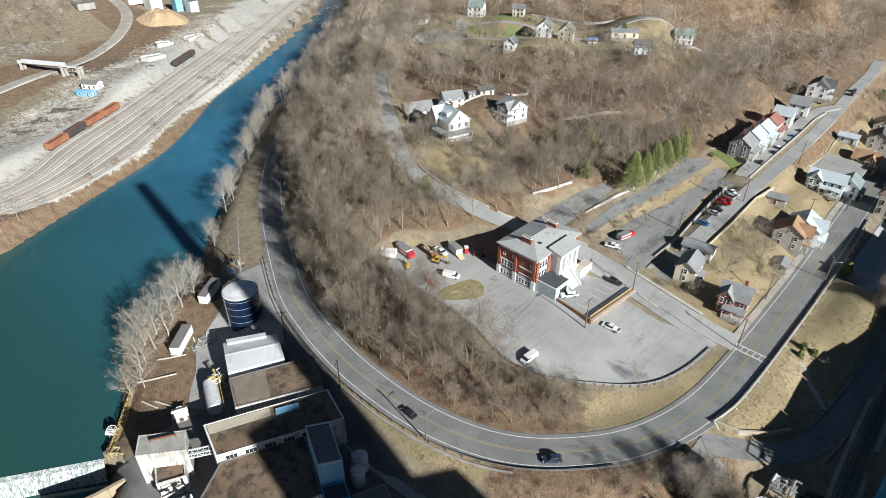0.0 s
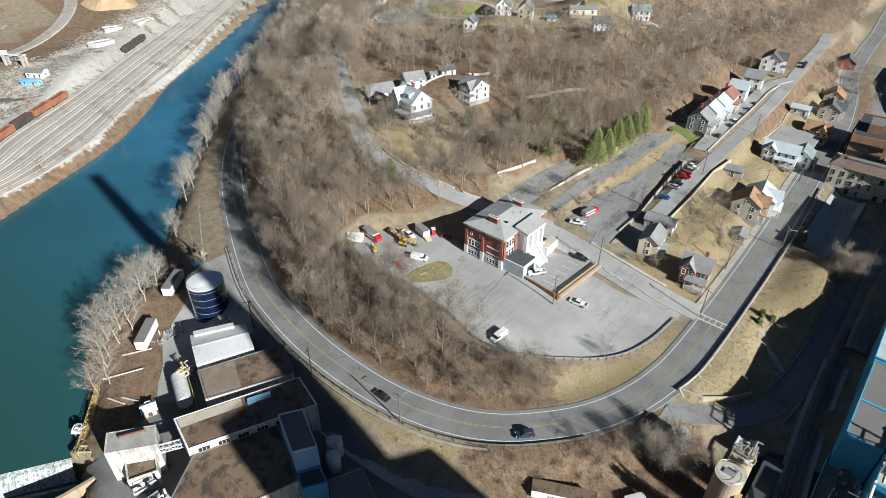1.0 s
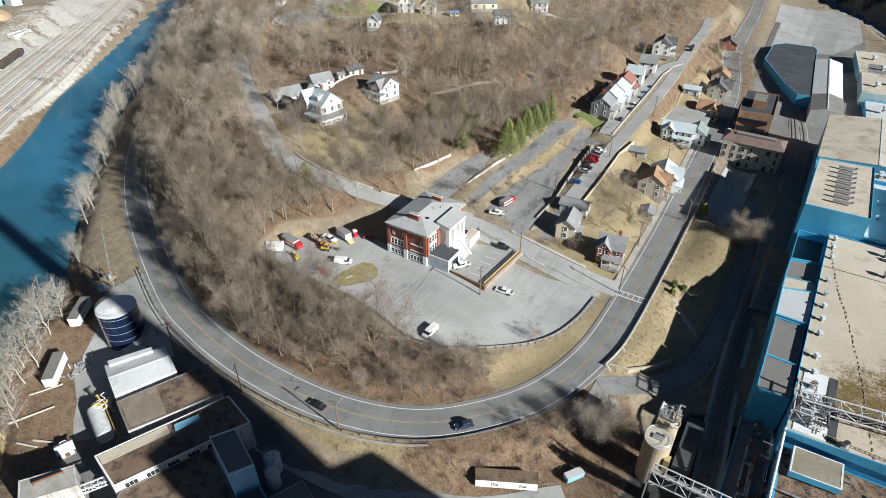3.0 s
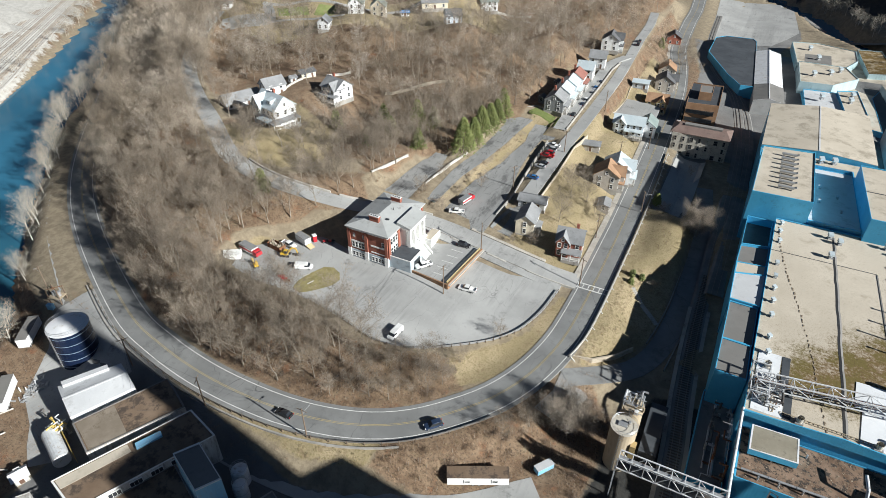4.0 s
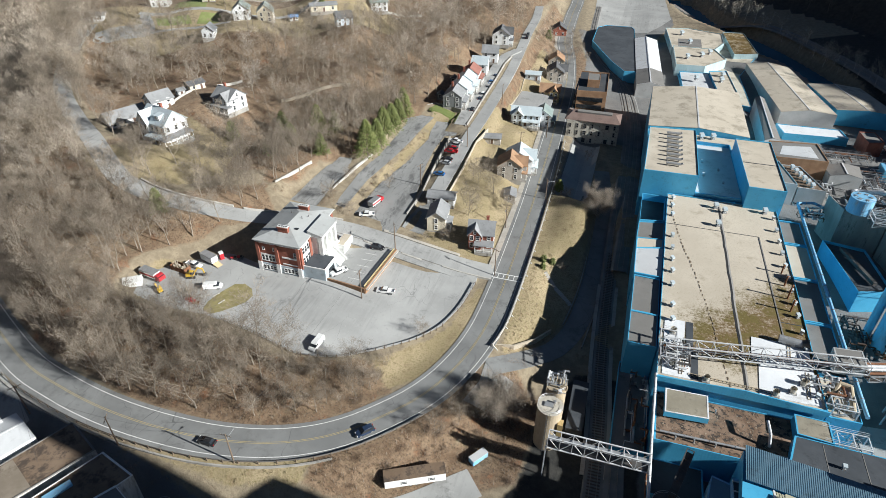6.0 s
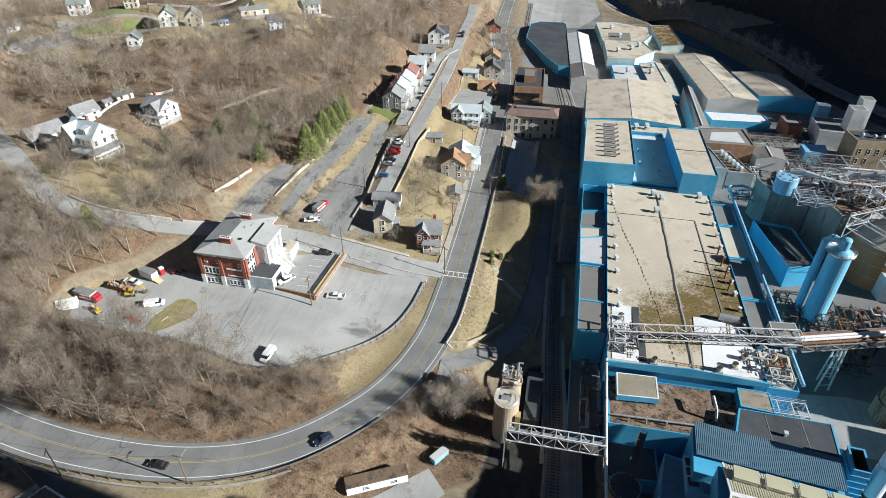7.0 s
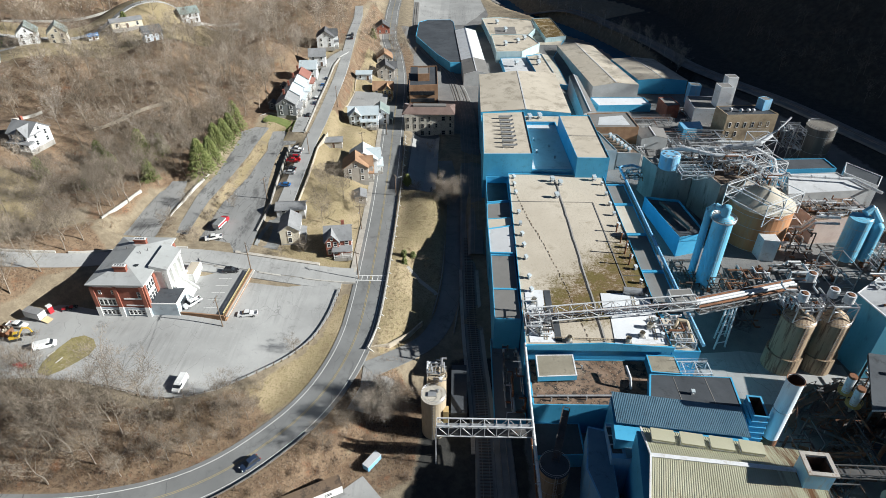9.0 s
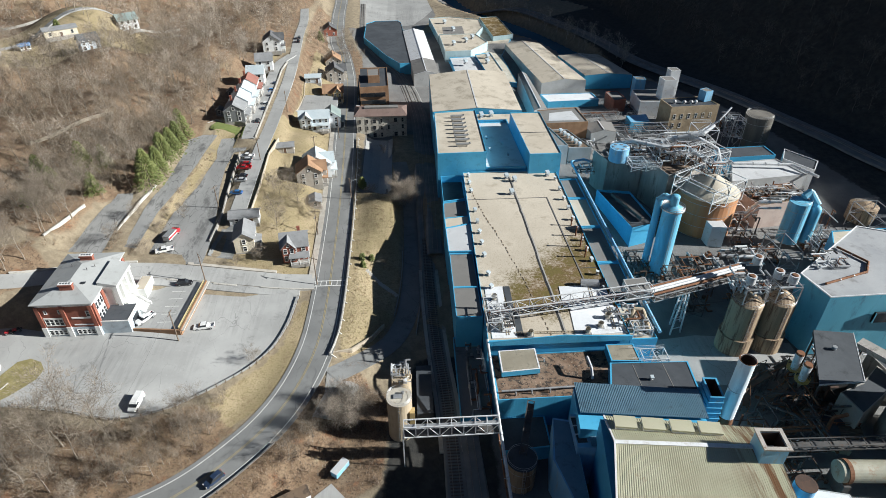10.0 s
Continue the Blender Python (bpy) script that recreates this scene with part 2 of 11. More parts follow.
GRAVEL = surface("gravel", (0.33, 0.305, 0.27), (0.43, 0.40, 0.36), 0.95, coarse=0.06, fine=2, stain=(0.2, 0.175, 0.15), amount=(0.5, 0.7), bump=0.4)
BALLAST = surface("dark_ballast", (0.16, 0.157, 0.152), (0.23, 0.225, 0.215), 0.95, coarse=0.2, fine=3, bump=0.5)
RAIL = surface("rail_steel", (0.27, 0.225, 0.185), (0.35, 0.3, 0.25), 0.5, 0.4, 1)
SLEEPER = surface("sleeper_wood", (0.1, 0.08, 0.065), (0.15, 0.12, 0.1), 0.95, coarse=1)
SAND = surface("sand", (0.42, 0.3, 0.18), (0.52, 0.38, 0.24), 0.95, coarse=0.1, fine=1, bump=0.4)


def ground_material():
    m, nt, p = material("earth_and_grass", 0.95)
    v = coords(nt)
    att = nt.nodes.new("ShaderNodeAttribute")
    att.attribute_name = "cover"
    sep = nt.nodes.new("ShaderNodeSeparateColor")
    nt.links.new(att.outputs["Color"], sep.inputs["Color"])
    big, mid, small = noise_at(nt, v, 0.05, 5), noise_at(nt, v, 0.4, 5, 0.7), noise_at(nt, v, 2.2, 6, 0.75)

    def spread(socket):
        add = nt.nodes.new("ShaderNodeMath")
        add.operation = "ADD"
        nt.links.new(socket, add.inputs[0])
        sub = nt.nodes.new("ShaderNodeMath")
        sub.operation = "MULTIPLY_ADD"
        nt.links.new(mid, sub.inputs[0])
        sub.inputs[1].default_value, sub.inputs[2].default_value = 0.8, -0.4
        nt.links.new(sub.outputs[0], add.inputs[1])
        return ramp(nt, add.outputs[0], 0.38, 0.62)

    dirt = mixed(nt, ramp(nt, mid, 0.35, 0.65), (0.2, 0.16, 0.11), (0.29, 0.24, 0.165))
    dirt = mixed(nt, ramp(nt, small, 0.52, 0.8), dirt, (0.12, 0.1, 0.075))
    grass = mixed(nt, ramp(nt, big, 0.38, 0.62), (0.265, 0.213, 0.122), (0.375, 0.3, 0.19))
    grass = mixed(nt, ramp(nt, mid, 0.5, 0.7), grass, (0.22, 0.165, 0.095))
    grass = mixed(nt, ramp(nt, small, 0.46, 0.7), grass, (0.17, 0.145, 0.062))
    leaf = mixed(nt, ramp(nt, mid, 0.35, 0.62), (0.158, 0.102, 0.062), (0.25, 0.175, 0.112))
    leaf = mixed(nt, ramp(nt, noise_at(nt, v, 0.13, 5, 0.7), 0.54, 0.7), leaf, (0.27, 0.215, 0.138))
    leaf = mixed(nt, ramp(nt, noise_at(nt, v, 0.21, 4, 0.7), 0.56, 0.7), leaf, (0.24, 0.115, 0.06))
    leaf = mixed(nt, ramp(nt, small, 0.46, 0.68), leaf, (0.07, 0.05, 0.035))
    grav = mixed(nt, ramp(nt, mid, 0.35, 0.65), (0.4, 0.385, 0.355), (0.5, 0.485, 0.45))
    grav = mixed(nt, ramp(nt, small, 0.55, 0.8), grav, (0.27, 0.245, 0.21))
    c = mixed(nt, spread(sep.outputs[1]), dirt, leaf)
    c = mixed(nt, spread(sep.outputs[2]), c, grav)
    c = mixed(nt, spread(sep.outputs[0]), c, grass)
    tar = mixed(nt, ramp(nt, big, 0.35, 0.65), (0.125, 0.125, 0.125), (0.2, 0.198, 0.192))
    tar = mixed(nt, ramp(nt, small, 0.52, 0.8), tar, (0.075, 0.072, 0.07))
    # scrub tone: shade of mountain and works put into the ground colour
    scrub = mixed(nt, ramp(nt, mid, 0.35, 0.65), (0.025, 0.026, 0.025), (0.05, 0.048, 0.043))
    for layer, colour in (("paved", tar), ("painted_shade", scrub)):
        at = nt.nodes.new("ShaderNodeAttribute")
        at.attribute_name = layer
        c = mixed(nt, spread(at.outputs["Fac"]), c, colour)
    nt.links.new(c, p.inputs["Base Color"])
    bumped(nt, p, small, 0.6, 0.25)
    return m


def water_material(name, colour, rough=0.12):
    m, nt, p = material(name, rough)
    v = coords(nt, (1, 1, 1))
    c = mixed(nt, ramp(nt, noise_at(nt, v, 0.012, 3), 0.35, 0.65), colour, tuple(k * 1.35 for k in colour))
    xyz = nt.nodes.new("ShaderNodeSeparateXYZ")
    nt.links.new(v, xyz.inputs[0])
    # sky reflection put into the colour: bluer far off, greener near the weir
    c = mixed(nt, ramp(nt, xyz.outputs[1], 110, -10), c, (0.022, 0.078, 0.074))
    nt.links.new(c, p.inputs["Base Color"])
    p.inputs["IOR"].default_value = 1.33
    bumped(nt, p, noise_at(nt, v, 0.6, 4, 0.7), 0.18, 0.12)
    return m


GROUND = ground_material()
WATER = water_material("river_water", (0.026, 0.115, 0.185))
FOAM = surface("white_water", (0.34, 0.37, 0.37), (0.62, 0.64, 0.64), 0.5, coarse=0.9, fine=2.5, stain=(0.14, 0.18, 0.18), amount=(0.46, 0.6), stretch=(1, 1, 0.12))
# ---- the lie of the land: spot heights, roads, levelled yards, river ----
def spline(pts, step=3.0):
    """A smooth line through the points, resampled every step metres."""
    p = np.array(pts, float)
    q = np.vstack([2 * p[0] - p[1], p, 2 * p[-1] - p[-2]])
    out = []
    for i in range(1, len(q) - 2):
        n = max(1, int(np.linalg.norm(q[i + 1, :2] - q[i, :2]) / step))
        for k in range(n):
            t = k / n
            out.append(0.5 * (2 * q[i] + (q[i + 1] - q[i - 1]) * t
                              + (2 * q[i - 1] - 5 * q[i] + 4 * q[i + 1] - q[i + 2]) * t * t
                              + (3 * q[i] - q[i - 1] - 3 * q[i + 1] + q[i + 2]) * t ** 3))
    return np.array(out + [p[-1]])


def near_line(x, y, line):
    """For arrays x, y: the distance to a polyline, and its third coordinate (height) at the nearest place."""
    best, zz = np.full(x.shape, 1e9), np.zeros(x.shape)
    for a, b in zip(line[:-1], line[1:]):
        d = b - a
        t = np.clip(((x - a[0]) * d[0] + (y - a[1]) * d[1]) / max(1e-9, d[0] ** 2 + d[1] ** 2), 0, 1)
        r = np.hypot(x - a[0] - t * d[0], y - a[1] - t * d[1])
        m = r < best
        best = np.where(m, r, best)
        zz = np.where(m, a[2] + t * d[2], zz)
    return best, zz


def inside(x, y, poly):
    hit = np.zeros(x.shape, bool)
    p = np.array(poly, float)
    for (ax, ay), (bx, by) in zip(p, np.roll(p, -1, 0)):
        if ay != by:
            hit ^= ((ay > y) != (by > y)) & (x < (bx - ax) * (y - ay) / (by - ay) + ax)
    return hit


def smooth(a, b, v):
    t = np.clip((v - a) / (b - a), 0, 1)
    return t * t * (3 - 2 * t)


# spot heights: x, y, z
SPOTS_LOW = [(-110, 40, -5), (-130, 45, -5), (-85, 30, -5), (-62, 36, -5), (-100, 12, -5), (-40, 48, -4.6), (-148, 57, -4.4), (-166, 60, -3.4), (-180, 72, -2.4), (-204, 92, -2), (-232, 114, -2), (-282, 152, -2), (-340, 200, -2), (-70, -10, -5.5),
             (-20, 48, -5), (-12, 72, -5), (-4, 100, -4.8), (-3, 140, -4), (-2, 200, -3.5), (10, 60, -5), (12, 300, -4), (60, 40, -6), (60, 120, -6),
             (120, 100, -6), (110, 200, -6), (70, 300, -5), (100, 300, -5.5), (20, 430, -3.5), (60, 400, -4.5), (150, 160, -6), (170, 60, -6), (0, -60, -6), (120, -60, -6)]
SPOTS_MID = [(-130, 82, 9), (-104, 76, 6.5), (-84, 78, 4), (-60, 77, 3.2), (-150, 96, 12), (-175, 112, 14), (-160, 122, 18), (-185, 143, 19), (-212, 170, 22), (-140, 140, 21),
             (-118, 132, 15), (-108, 138, 13), (-122, 150, 17), (-108, 164, 13), (-104, 110, 6), (-120, 104, 8), (-222, 152, 9), (-250, 184, 12)]
SPOTS_HIGH = [(-150, 178, 24), (-95, 195, 14), (-70, 232, 11.6), (-71, 262, 12.4), (-72, 300, 13), (-80, 222, 13), (-40, 150, 2.6), (-46, 165, 5.4), (-46, 185, 6.4), (-45, 202, 6.6), (-45, 222, 6.5), (-45, 250, 7), (-45, 280, 8), (-38, 190, 2.6), (-38, 230, 2.6), (-40, 262, 3), (-43, 310, 4), (-32, 200, 0.6), (-32, 160, 0.4), (-34, 250, 0.6), (-86, 240, 20), (-112, 222, 24), (-88, 285, 26), (-125, 260, 30), (-170, 240, 33), (-205, 262, 35), (-240, 240, 34), (-150, 300, 38),
              (-85, 345, 28), (-72, 400, 22), (-110, 440, 46), (-200, 350, 50), (-255, 340, 46), (-300, 300, 30), (-340, 400, 52), (-160, 420, 62), (-220, 600, 110), (-420, 620, 100), (-70, 560, 30)]
SPOTS_FAR = [(-330, 60, -3.5), (-420, 130, -3), (-300, -40, -3.5), (-520, 240, 0), (-450, 60, 4), (-600, 150, 25), (-600, 400, 6), (-800, 500, 60), (-700, -50, 45), (-900, 200, 110), (-400, -200, 10), (-200, -300, 0)]
SPOTS = np.array(SPOTS_LOW + SPOTS_MID + SPOTS_HIGH + SPOTS_FAR, float)

MAIN_ROAD = spline([(-520, 412, 1), (-425, 330, 1), (-345, 250, 1), (-296, 198, 0.8), (-262, 164, 0.5), (-236, 138, 0.2), (-213, 117, 0), (-190, 100, 0), (-164, 85, 0), (-130, 69, 0), (-112, 64, 0), (-94, 61.5, 0), (-76, 61.5, 0), (-63, 63.5, 0), (-53, 67, 0), (-45, 72, 0),
                    (-38, 79, 0), (-32, 87, 0), (-27.5, 97, 0), (-24.5, 110, 0), (-23.6, 126, 0), (-23.6, 150, 0), (-24, 175, 0), (-25, 204, 0), (-26, 229, 0), (-27.5, 262, 0), (-30, 303, 0),
                    (-35, 341, 0), (-41, 375, 0), (-44.5, 433, 0), (-47, 490, 0), (-60, 620, 2), (-100, 800, 5)])
SIDE_STREET = spline([(-27.9, 136.0, 0.04), (-36, 135.4, 1.0), (-48, 135.5, 2.8), (-60, 136, 4.5), (-72, 136.2, 6), (-82, 134.5, 7.5), (-92, 131, 9), (-100, 127.5, 10.5), (-112, 124, 13), (-126, 121.5, 16), (-140, 124, 18), (-152, 131, 19.2), (-167, 141.5, 20), (-186, 154, 20), (-206, 169, 21.3), (-222, 186, 23), (-235, 206, 26), (-243, 226, 30)])
UPPER_STREET = spline([(-54, 163, 6.7), (-54, 185, 8), (-53.8, 205, 9.2), (-53.5, 222, 9.5), (-53.6, 244, 9.8), (-54.1, 274, 10.2), (-55.2, 300, 10.7), (-57.6, 338, 11.6), (-58.8, 370, 11.9), (-62, 400, 12)])
ROW_LANE = spline([(-60, 212, 9.8), (-60.2, 222, 10.8), (-60, 243, 11.4), (-60.5, 265, 11.9), (-61.2, 285, 12.0), (-60.4, 297, 11.7), (-57, 309, 11.2)])
MILL_ROAD = spline([(-212, 108, -0.5), (-186, 88, -0.6), (-160, 73, -0.8), (-138, 62, -1.8), (-122, 56, -2.6), (-104, 53, -3.4), (-84, 51, -4), (-64, 51, -4.4), (-46, 54, -4.6), (-30, 60, -4.8), (-16, 72, -4.8)])
MILL_DRIVE = spline([(-20, 100, -0.3), (-13, 106.5, -2.2), (-6.4, 113.6, -3.6), (-2.4, 123.5, -4), (-0.7, 136, -4), (0.05, 152, -4), (0, 170, -3.8), (-1.4, 195, -3.4), (-4, 215, -3.2)])
ROADS = [(MILL_DRIVE, 2.9, 2.6), (MAIN_ROAD, 5.0, 9), (SIDE_STREET, 3.6, 7), (UPPER_STREET, 2.9, 2.6), (ROW_LANE, 2.4, 2.2), (MILL_ROAD, 3.6, 4)]

SCHOOL_LOT = [(-31, 128), (-32, 118), (-34.5, 109), (-39, 102), (-45, 96), (-52, 90), (-58, 87), (-64, 86), (-72, 88), (-82, 90), (-92, 91), (-104, 90), (-114, 92), (-117, 100), (-112, 106), (-100, 116), (-90, 114), (-88, 116), (-88, 129.6), (-80, 131.8), (-72, 133.2), (-60, 133), (-48, 132.5), (-36, 132.4)]


def lot_z(x, y):
    return 1.0 + 3.6 * smooth(-31, -70, x) + 0.6 * smooth(-80, -110, x)


LOT_A = [(-77, 141.5), (-68, 140), (-59, 139.8), (-59, 150), (-60.9, 166), (-63.2, 180), (-64.2, 193), (-63.6, 204), (-58, 206), (-58, 213), (-62, 216.5), (-71.4, 214.8), (-70, 206), (-68.8, 200), (-70, 190), (-71.4, 178), (-74.2, 166.5), (-75.2, 155)]
LOT_B = [(-81.5, 145), (-77.6, 143.8), (-77.4, 162), (-75, 177), (-73.4, 192), (-73, 201), (-72.4, 207.5), (-71.6, 214.9), (-76, 216.5), (-82, 211), (-81.2, 206), (-80.8, 195.6), (-80.9, 180.6), (-82.1, 165)]
LOT_C = [(-96.5, 142), (-95, 156), (-94.4, 163), (-93, 173.5), (-88, 173), (-85.4, 163.6), (-86.2, 156.6), (-86, 145.5), (-86, 141)]


def lot_a_z(x, y):
    return 5.0 + 0.05 * (y - 143)


def lot_b_z(x, y):
    return 8.0 + 0.03 * (y - 143)


def lot_c_z(x, y):
    return 8.5 + 0.04 * (y - 143)


# river bank lines, water at -9
RIVER_WEST = spline([(-226, -170), (-230, -90), (-229, -20), (-227, 12), (-238, 34), (-254, 63), (-272, 93), (-298, 121), (-324, 146), (-361, 193), (-401, 241), (-432, 277), (-462, 311), (-500, 345), (-580, 425), (-715, 565)], 8)
RIVER_EAST = spline([(-116, 9.5), (-122, 15), (-129, 19), (-136, 21), (-149, 27), (-156, 41), (-164, 56), (-181, 67), (-193, 77), (-216, 95.5), (-238, 115.5), (-264, 137.5), (-290, 169), (-333, 216), (-396, 279), (-490, 371), (-592, 468), (-735, 605)], 8)
RIVER = [tuple(p) for p in RIVER_WEST] + [tuple(p) for p in RIVER_EAST[::-1]]
RIVER_SHORE = np.array([(*p, -9.0) for p in RIVER + RIVER[:1]])
BACK_RIVER = spline([(-60, 700, 0), (5, 560, 0), (31, 512, 0), (40, 479, 0), (50, 459, 0), (63, 440, 0), (78, 412, 0), (92, 378, 0), (103, 345, 0), (114, 318, 0)], 6)
FOOT = spline([(-80, 690, 0), (40, 545, 0), (95, 492, 0), (128, 448, 0), (140, 405, 0), (146, 335, 0), (162, 290, 0), (182, 244, 0), (202, 200, 0), (240, 120, 0), (300, 0, 0), (360, -120, 0)], 8)
TAIL_POOL = [(-116.5, 9), (-226.5, -170.5), (-170, -205), (-104, -40), (-101, 2), (-106, 6)]
RAIL_WEST = [(-262, -30), (-272, 29), (-300, 58), (-330, 97), (-370, 142), (-397, 173), (-450, 237), (-506, 302), (-580, 378)]
RAIL_EAST = [(-238, -25), (-246, 41), (-268, 83), (-299, 116), (-327, 150), (-352, 180), (-420, 254), (-478, 316), (-552, 392)]
SHADE_LOT = [(-18.6, 188), (-9, 187), (-8.4, 236), (-19, 237)]
LOT_D = [(-46.8, 251), (-46.8, 271.5), (-38, 270.4), (-31.4, 267.4), (-30.9, 256), (-41, 247)]
LEVELS = [(LOT_D, lambda x, y: 3.9 + 0 * x, 2.5), (SHADE_LOT, lambda x, y: -3.2 + 0 * x, 2.5), (RAIL_WEST + RAIL_EAST[::-1], lambda x, y: -3.9 + 0 * x, 7), (TAIL_POOL, lambda x, y: -15.0 + 0 * x, 4), (LOT_C, lot_c_z, 3), (LOT_B, lot_b_z, 2.5), (LOT_A, lot_a_z, 2.5), (SCHOOL_LOT, lot_z, 5)]


# low ground between the road and the works
SPOTS = list(SPOTS) + [(-27 - 0.1 * (y - 262) + off, y, z) for y in range(236, 640, 14) for off, z in ((7, -0.6), (14, -1.8), (24, -3.2), (36, -4.4))]
SPOTS += [(x, y, z) for y in range(322, 460, 12) for x, z in ((-53 - 0.05 * (y - 322), 7.5), (-67, 13.0), (-76, 17.0))]


def ground_z(x, y):
    x, y = np.atleast_1d(np.asarray(x, float)), np.atleast_1d(np.asarray(y, float))
    num, den = np.zeros(x.shape), np.zeros(x.shape)
    for sx, sy, sz in SPOTS:
        w = 1.0 / ((x - sx) ** 2 + (y - sy) ** 2 + 60.0) ** 1.6
        num += w * sz
        den += w
    z = num / den
    # far hills all round
    r = np.hypot(x + 60, y - 180)
    z = z + 0.16 * np.maximum(0, r - 650) * smooth(650, 1400, r)
    # the wooded mountain behind the works
    d, _ = near_line(x, y, FOOT)
    east = (x - np.interp(y, FOOT[::-1, 1], FOOT[::-1, 0])) > 0
    z = np.where(east, np.maximum(z, -5.0 + 0.88 * np.minimum(d, 112)), z)
    for poly, level, soft in LEVELS:
        edge, _ = near_line(x, y, np.array([(*p, 0.0) for p in poly + poly[:1]]))
        w = np.where(inside(x, y, poly), 1.0, 1 - smooth(0.5, soft, edge))
        z = z * (1 - w) + w * (level(x, y) - 0.12)
    for line, half, soft in ROADS[::-1]:
        d, zz = near_line(x, y, line)
        w = 1 - smooth(half + 0.6, half + soft, d)
        z = z * (1 - w) + w * (zz - 0.12)
    d, _ = near_line(x, y, RIVER_SHORE)
    wet = inside(x, y, RIVER)
    bank = -9.0 + np.minimum(d * 1.15, 40)
    z = np.where(wet, -9.0 - np.minimum(d * 0.3, 2.5) - 0.1, np.where(d < 9, np.minimum(z, bank), z))
    d, _ = near_line(x, y, BACK_RIVER)
    w = 1 - smooth(8, 14, d)
    z = z * (1 - w) + np.minimum(z, -10.0) * w
    return z


# ---- end of land ----
# ---- building blocks ----
class Shape:
    """Vertices and faces of one mesh, put together from simple solids."""

    def __init__(self):
        self.v, self.f = [], []

    def add(self, verts, faces):
        n = len(self.v)
        self.v += [tuple(p) for p in verts]
        self.f += [tuple(i + n for i in f) for f in faces]
        return self

    def prism(self, poly, z0, z1, z1b=None):
        """An upright prism; z1 a number or one height per corner."""
        n = len(poly)
        area = sum(poly[i][0] * poly[(i + 1) % n][1] - poly[(i + 1) % n][0] * poly[i][1] for i in range(n))
        tops = list(z1) if isinstance(z1, (list, tuple)) else [z1] * n
        if area < 0:
            poly, tops = poly[::-1], tops[::-1]
        return self.add([(x, y, z0) for x, y in poly] + [(x, y, z) for (x, y), z in zip(poly, tops)],
                        [tuple(range(n))[::-1], tuple(range(n, 2 * n))] + [(i, (i + 1) % n, n + (i + 1) % n, n + i) for i in range(n)])

    def box(self, x0, x1, y0, y1, z0, z1):
        return self.prism([(x0, y0), (x1, y0), (x1, y1), (x0, y1)], z0, z1)

    def tube(self, a, b, r0, r1=None, n=8, cap=True):
        r1 = r0 if r1 is None else r1
        a, b = Vector(a), Vector(b)
        q = (b - a).to_track_quat("Z", "Y")
        ring = [(math.cos(2 * math.pi * i / n), math.sin(2 * math.pi * i / n)) for i in range(n)]
        verts = [a + q @ Vector((c * r0, s * r0, 0)) for c, s in ring] + [b + q @ Vector((c * r1, s * r1, 0)) for c, s in ring]
        faces = [(i, (i + 1) % n, n + (i + 1) % n, n + i) for i in range(n)]
        if cap:
            faces += [tuple(range(n))[::-1], tuple(range(n, 2 * n))]
        return self.add(verts, faces)

    def path(self, pts, r, n=6):
        for a, b in zip(pts[:-1], pts[1:]):
            self.tube(a, b, r, r, n)
        return self

    def beam(self, a, b, w, h):
        """A bar of rectangular section from a to b."""
        a, b = Vector(a), Vector(b)
        d = (b - a).normalized()
        side = d.cross(Vector((0, 0, 1)))
        side = Vector((1, 0, 0)) if side.length < 1e-3 else side.normalized()
        up = side.cross(d)
        c = [(-w / 2, -h / 2), (w / 2, -h / 2), (w / 2, h / 2), (-w / 2, h / 2)]
        return self.add([p + side * u + up * k for p in (a, b) for u, k in c],
                        [(3, 2, 1, 0), (4, 5, 6, 7), (0, 1, 5, 4), (1, 2, 6, 5), (2, 3, 7, 6), (3, 0, 4, 7)])

    def gable(self, x0, x1, y0, y1, z, rise, over=0.4, thick=0.22):
        """A two-sided roof with its ridge along x, as two slabs."""
        ym = (y0 + y1) / 2
        run = ym - y0
        drop = rise * over / run
        for s, ye in ((-1, y0), (1, y1)):
            e = ye + s * over
            a = [(x0 - over, e, z - drop), (x1 + over, e, z - drop), (x1 + over, ym, z + rise), (x0 - over, ym, z + rise)]
            lo = [(p[0], p[1], p[2] - thick) for p in a]
            faces = [(0, 1, 2, 3), (7, 6, 5, 4), (4, 5, 1, 0), (5, 6, 2, 1), (6, 7, 3, 2), (7, 4, 0, 3)]
            self.add(a + lo, faces if s < 0 else [f[::-1] for f in faces])
        return self

    def ends(self, x0, x1, y0, y1, z, rise, inset=0.0):
        """The two triangular gable walls under a roof with its ridge along x."""
        ym = (y0 + y1) / 2
        return self.add([(x0, y0, z), (x1, y0, z), (x1, y1, z), (x0, y1, z), (x0, ym, z + rise - inset), (x1, ym, z + rise - inset)],
                        [(0, 4, 3), (1, 2, 5), (0, 1, 5, 4), (3, 4, 5, 2), (0, 3, 2, 1)])

    def hip(self, x0, x1, y0, y1, z, rise, over=0.5, ridge=None, thick=0.25):
        x0, x1, y0, y1 = x0 - over, x1 + over, y0 - over, y1 + over
        half = min(x1 - x0, y1 - y0) / 2 if ridge is None else ridge
        if x1 - x0 >= y1 - y0:
            r = [(x0 + half, (y0 + y1) / 2), (x1 - half, (y0 + y1) / 2)]
        else:
            r = [((x0 + x1) / 2, y0 + half), ((x0 + x1) / 2, y1 - half)]
        c = [(x0, y0), (x1, y0), (x1, y1), (x0, y1)]
        verts = [(*p, z) for p in c] + [(*p, z + rise) for p in r] + [(*p, z - thick) for p in c]
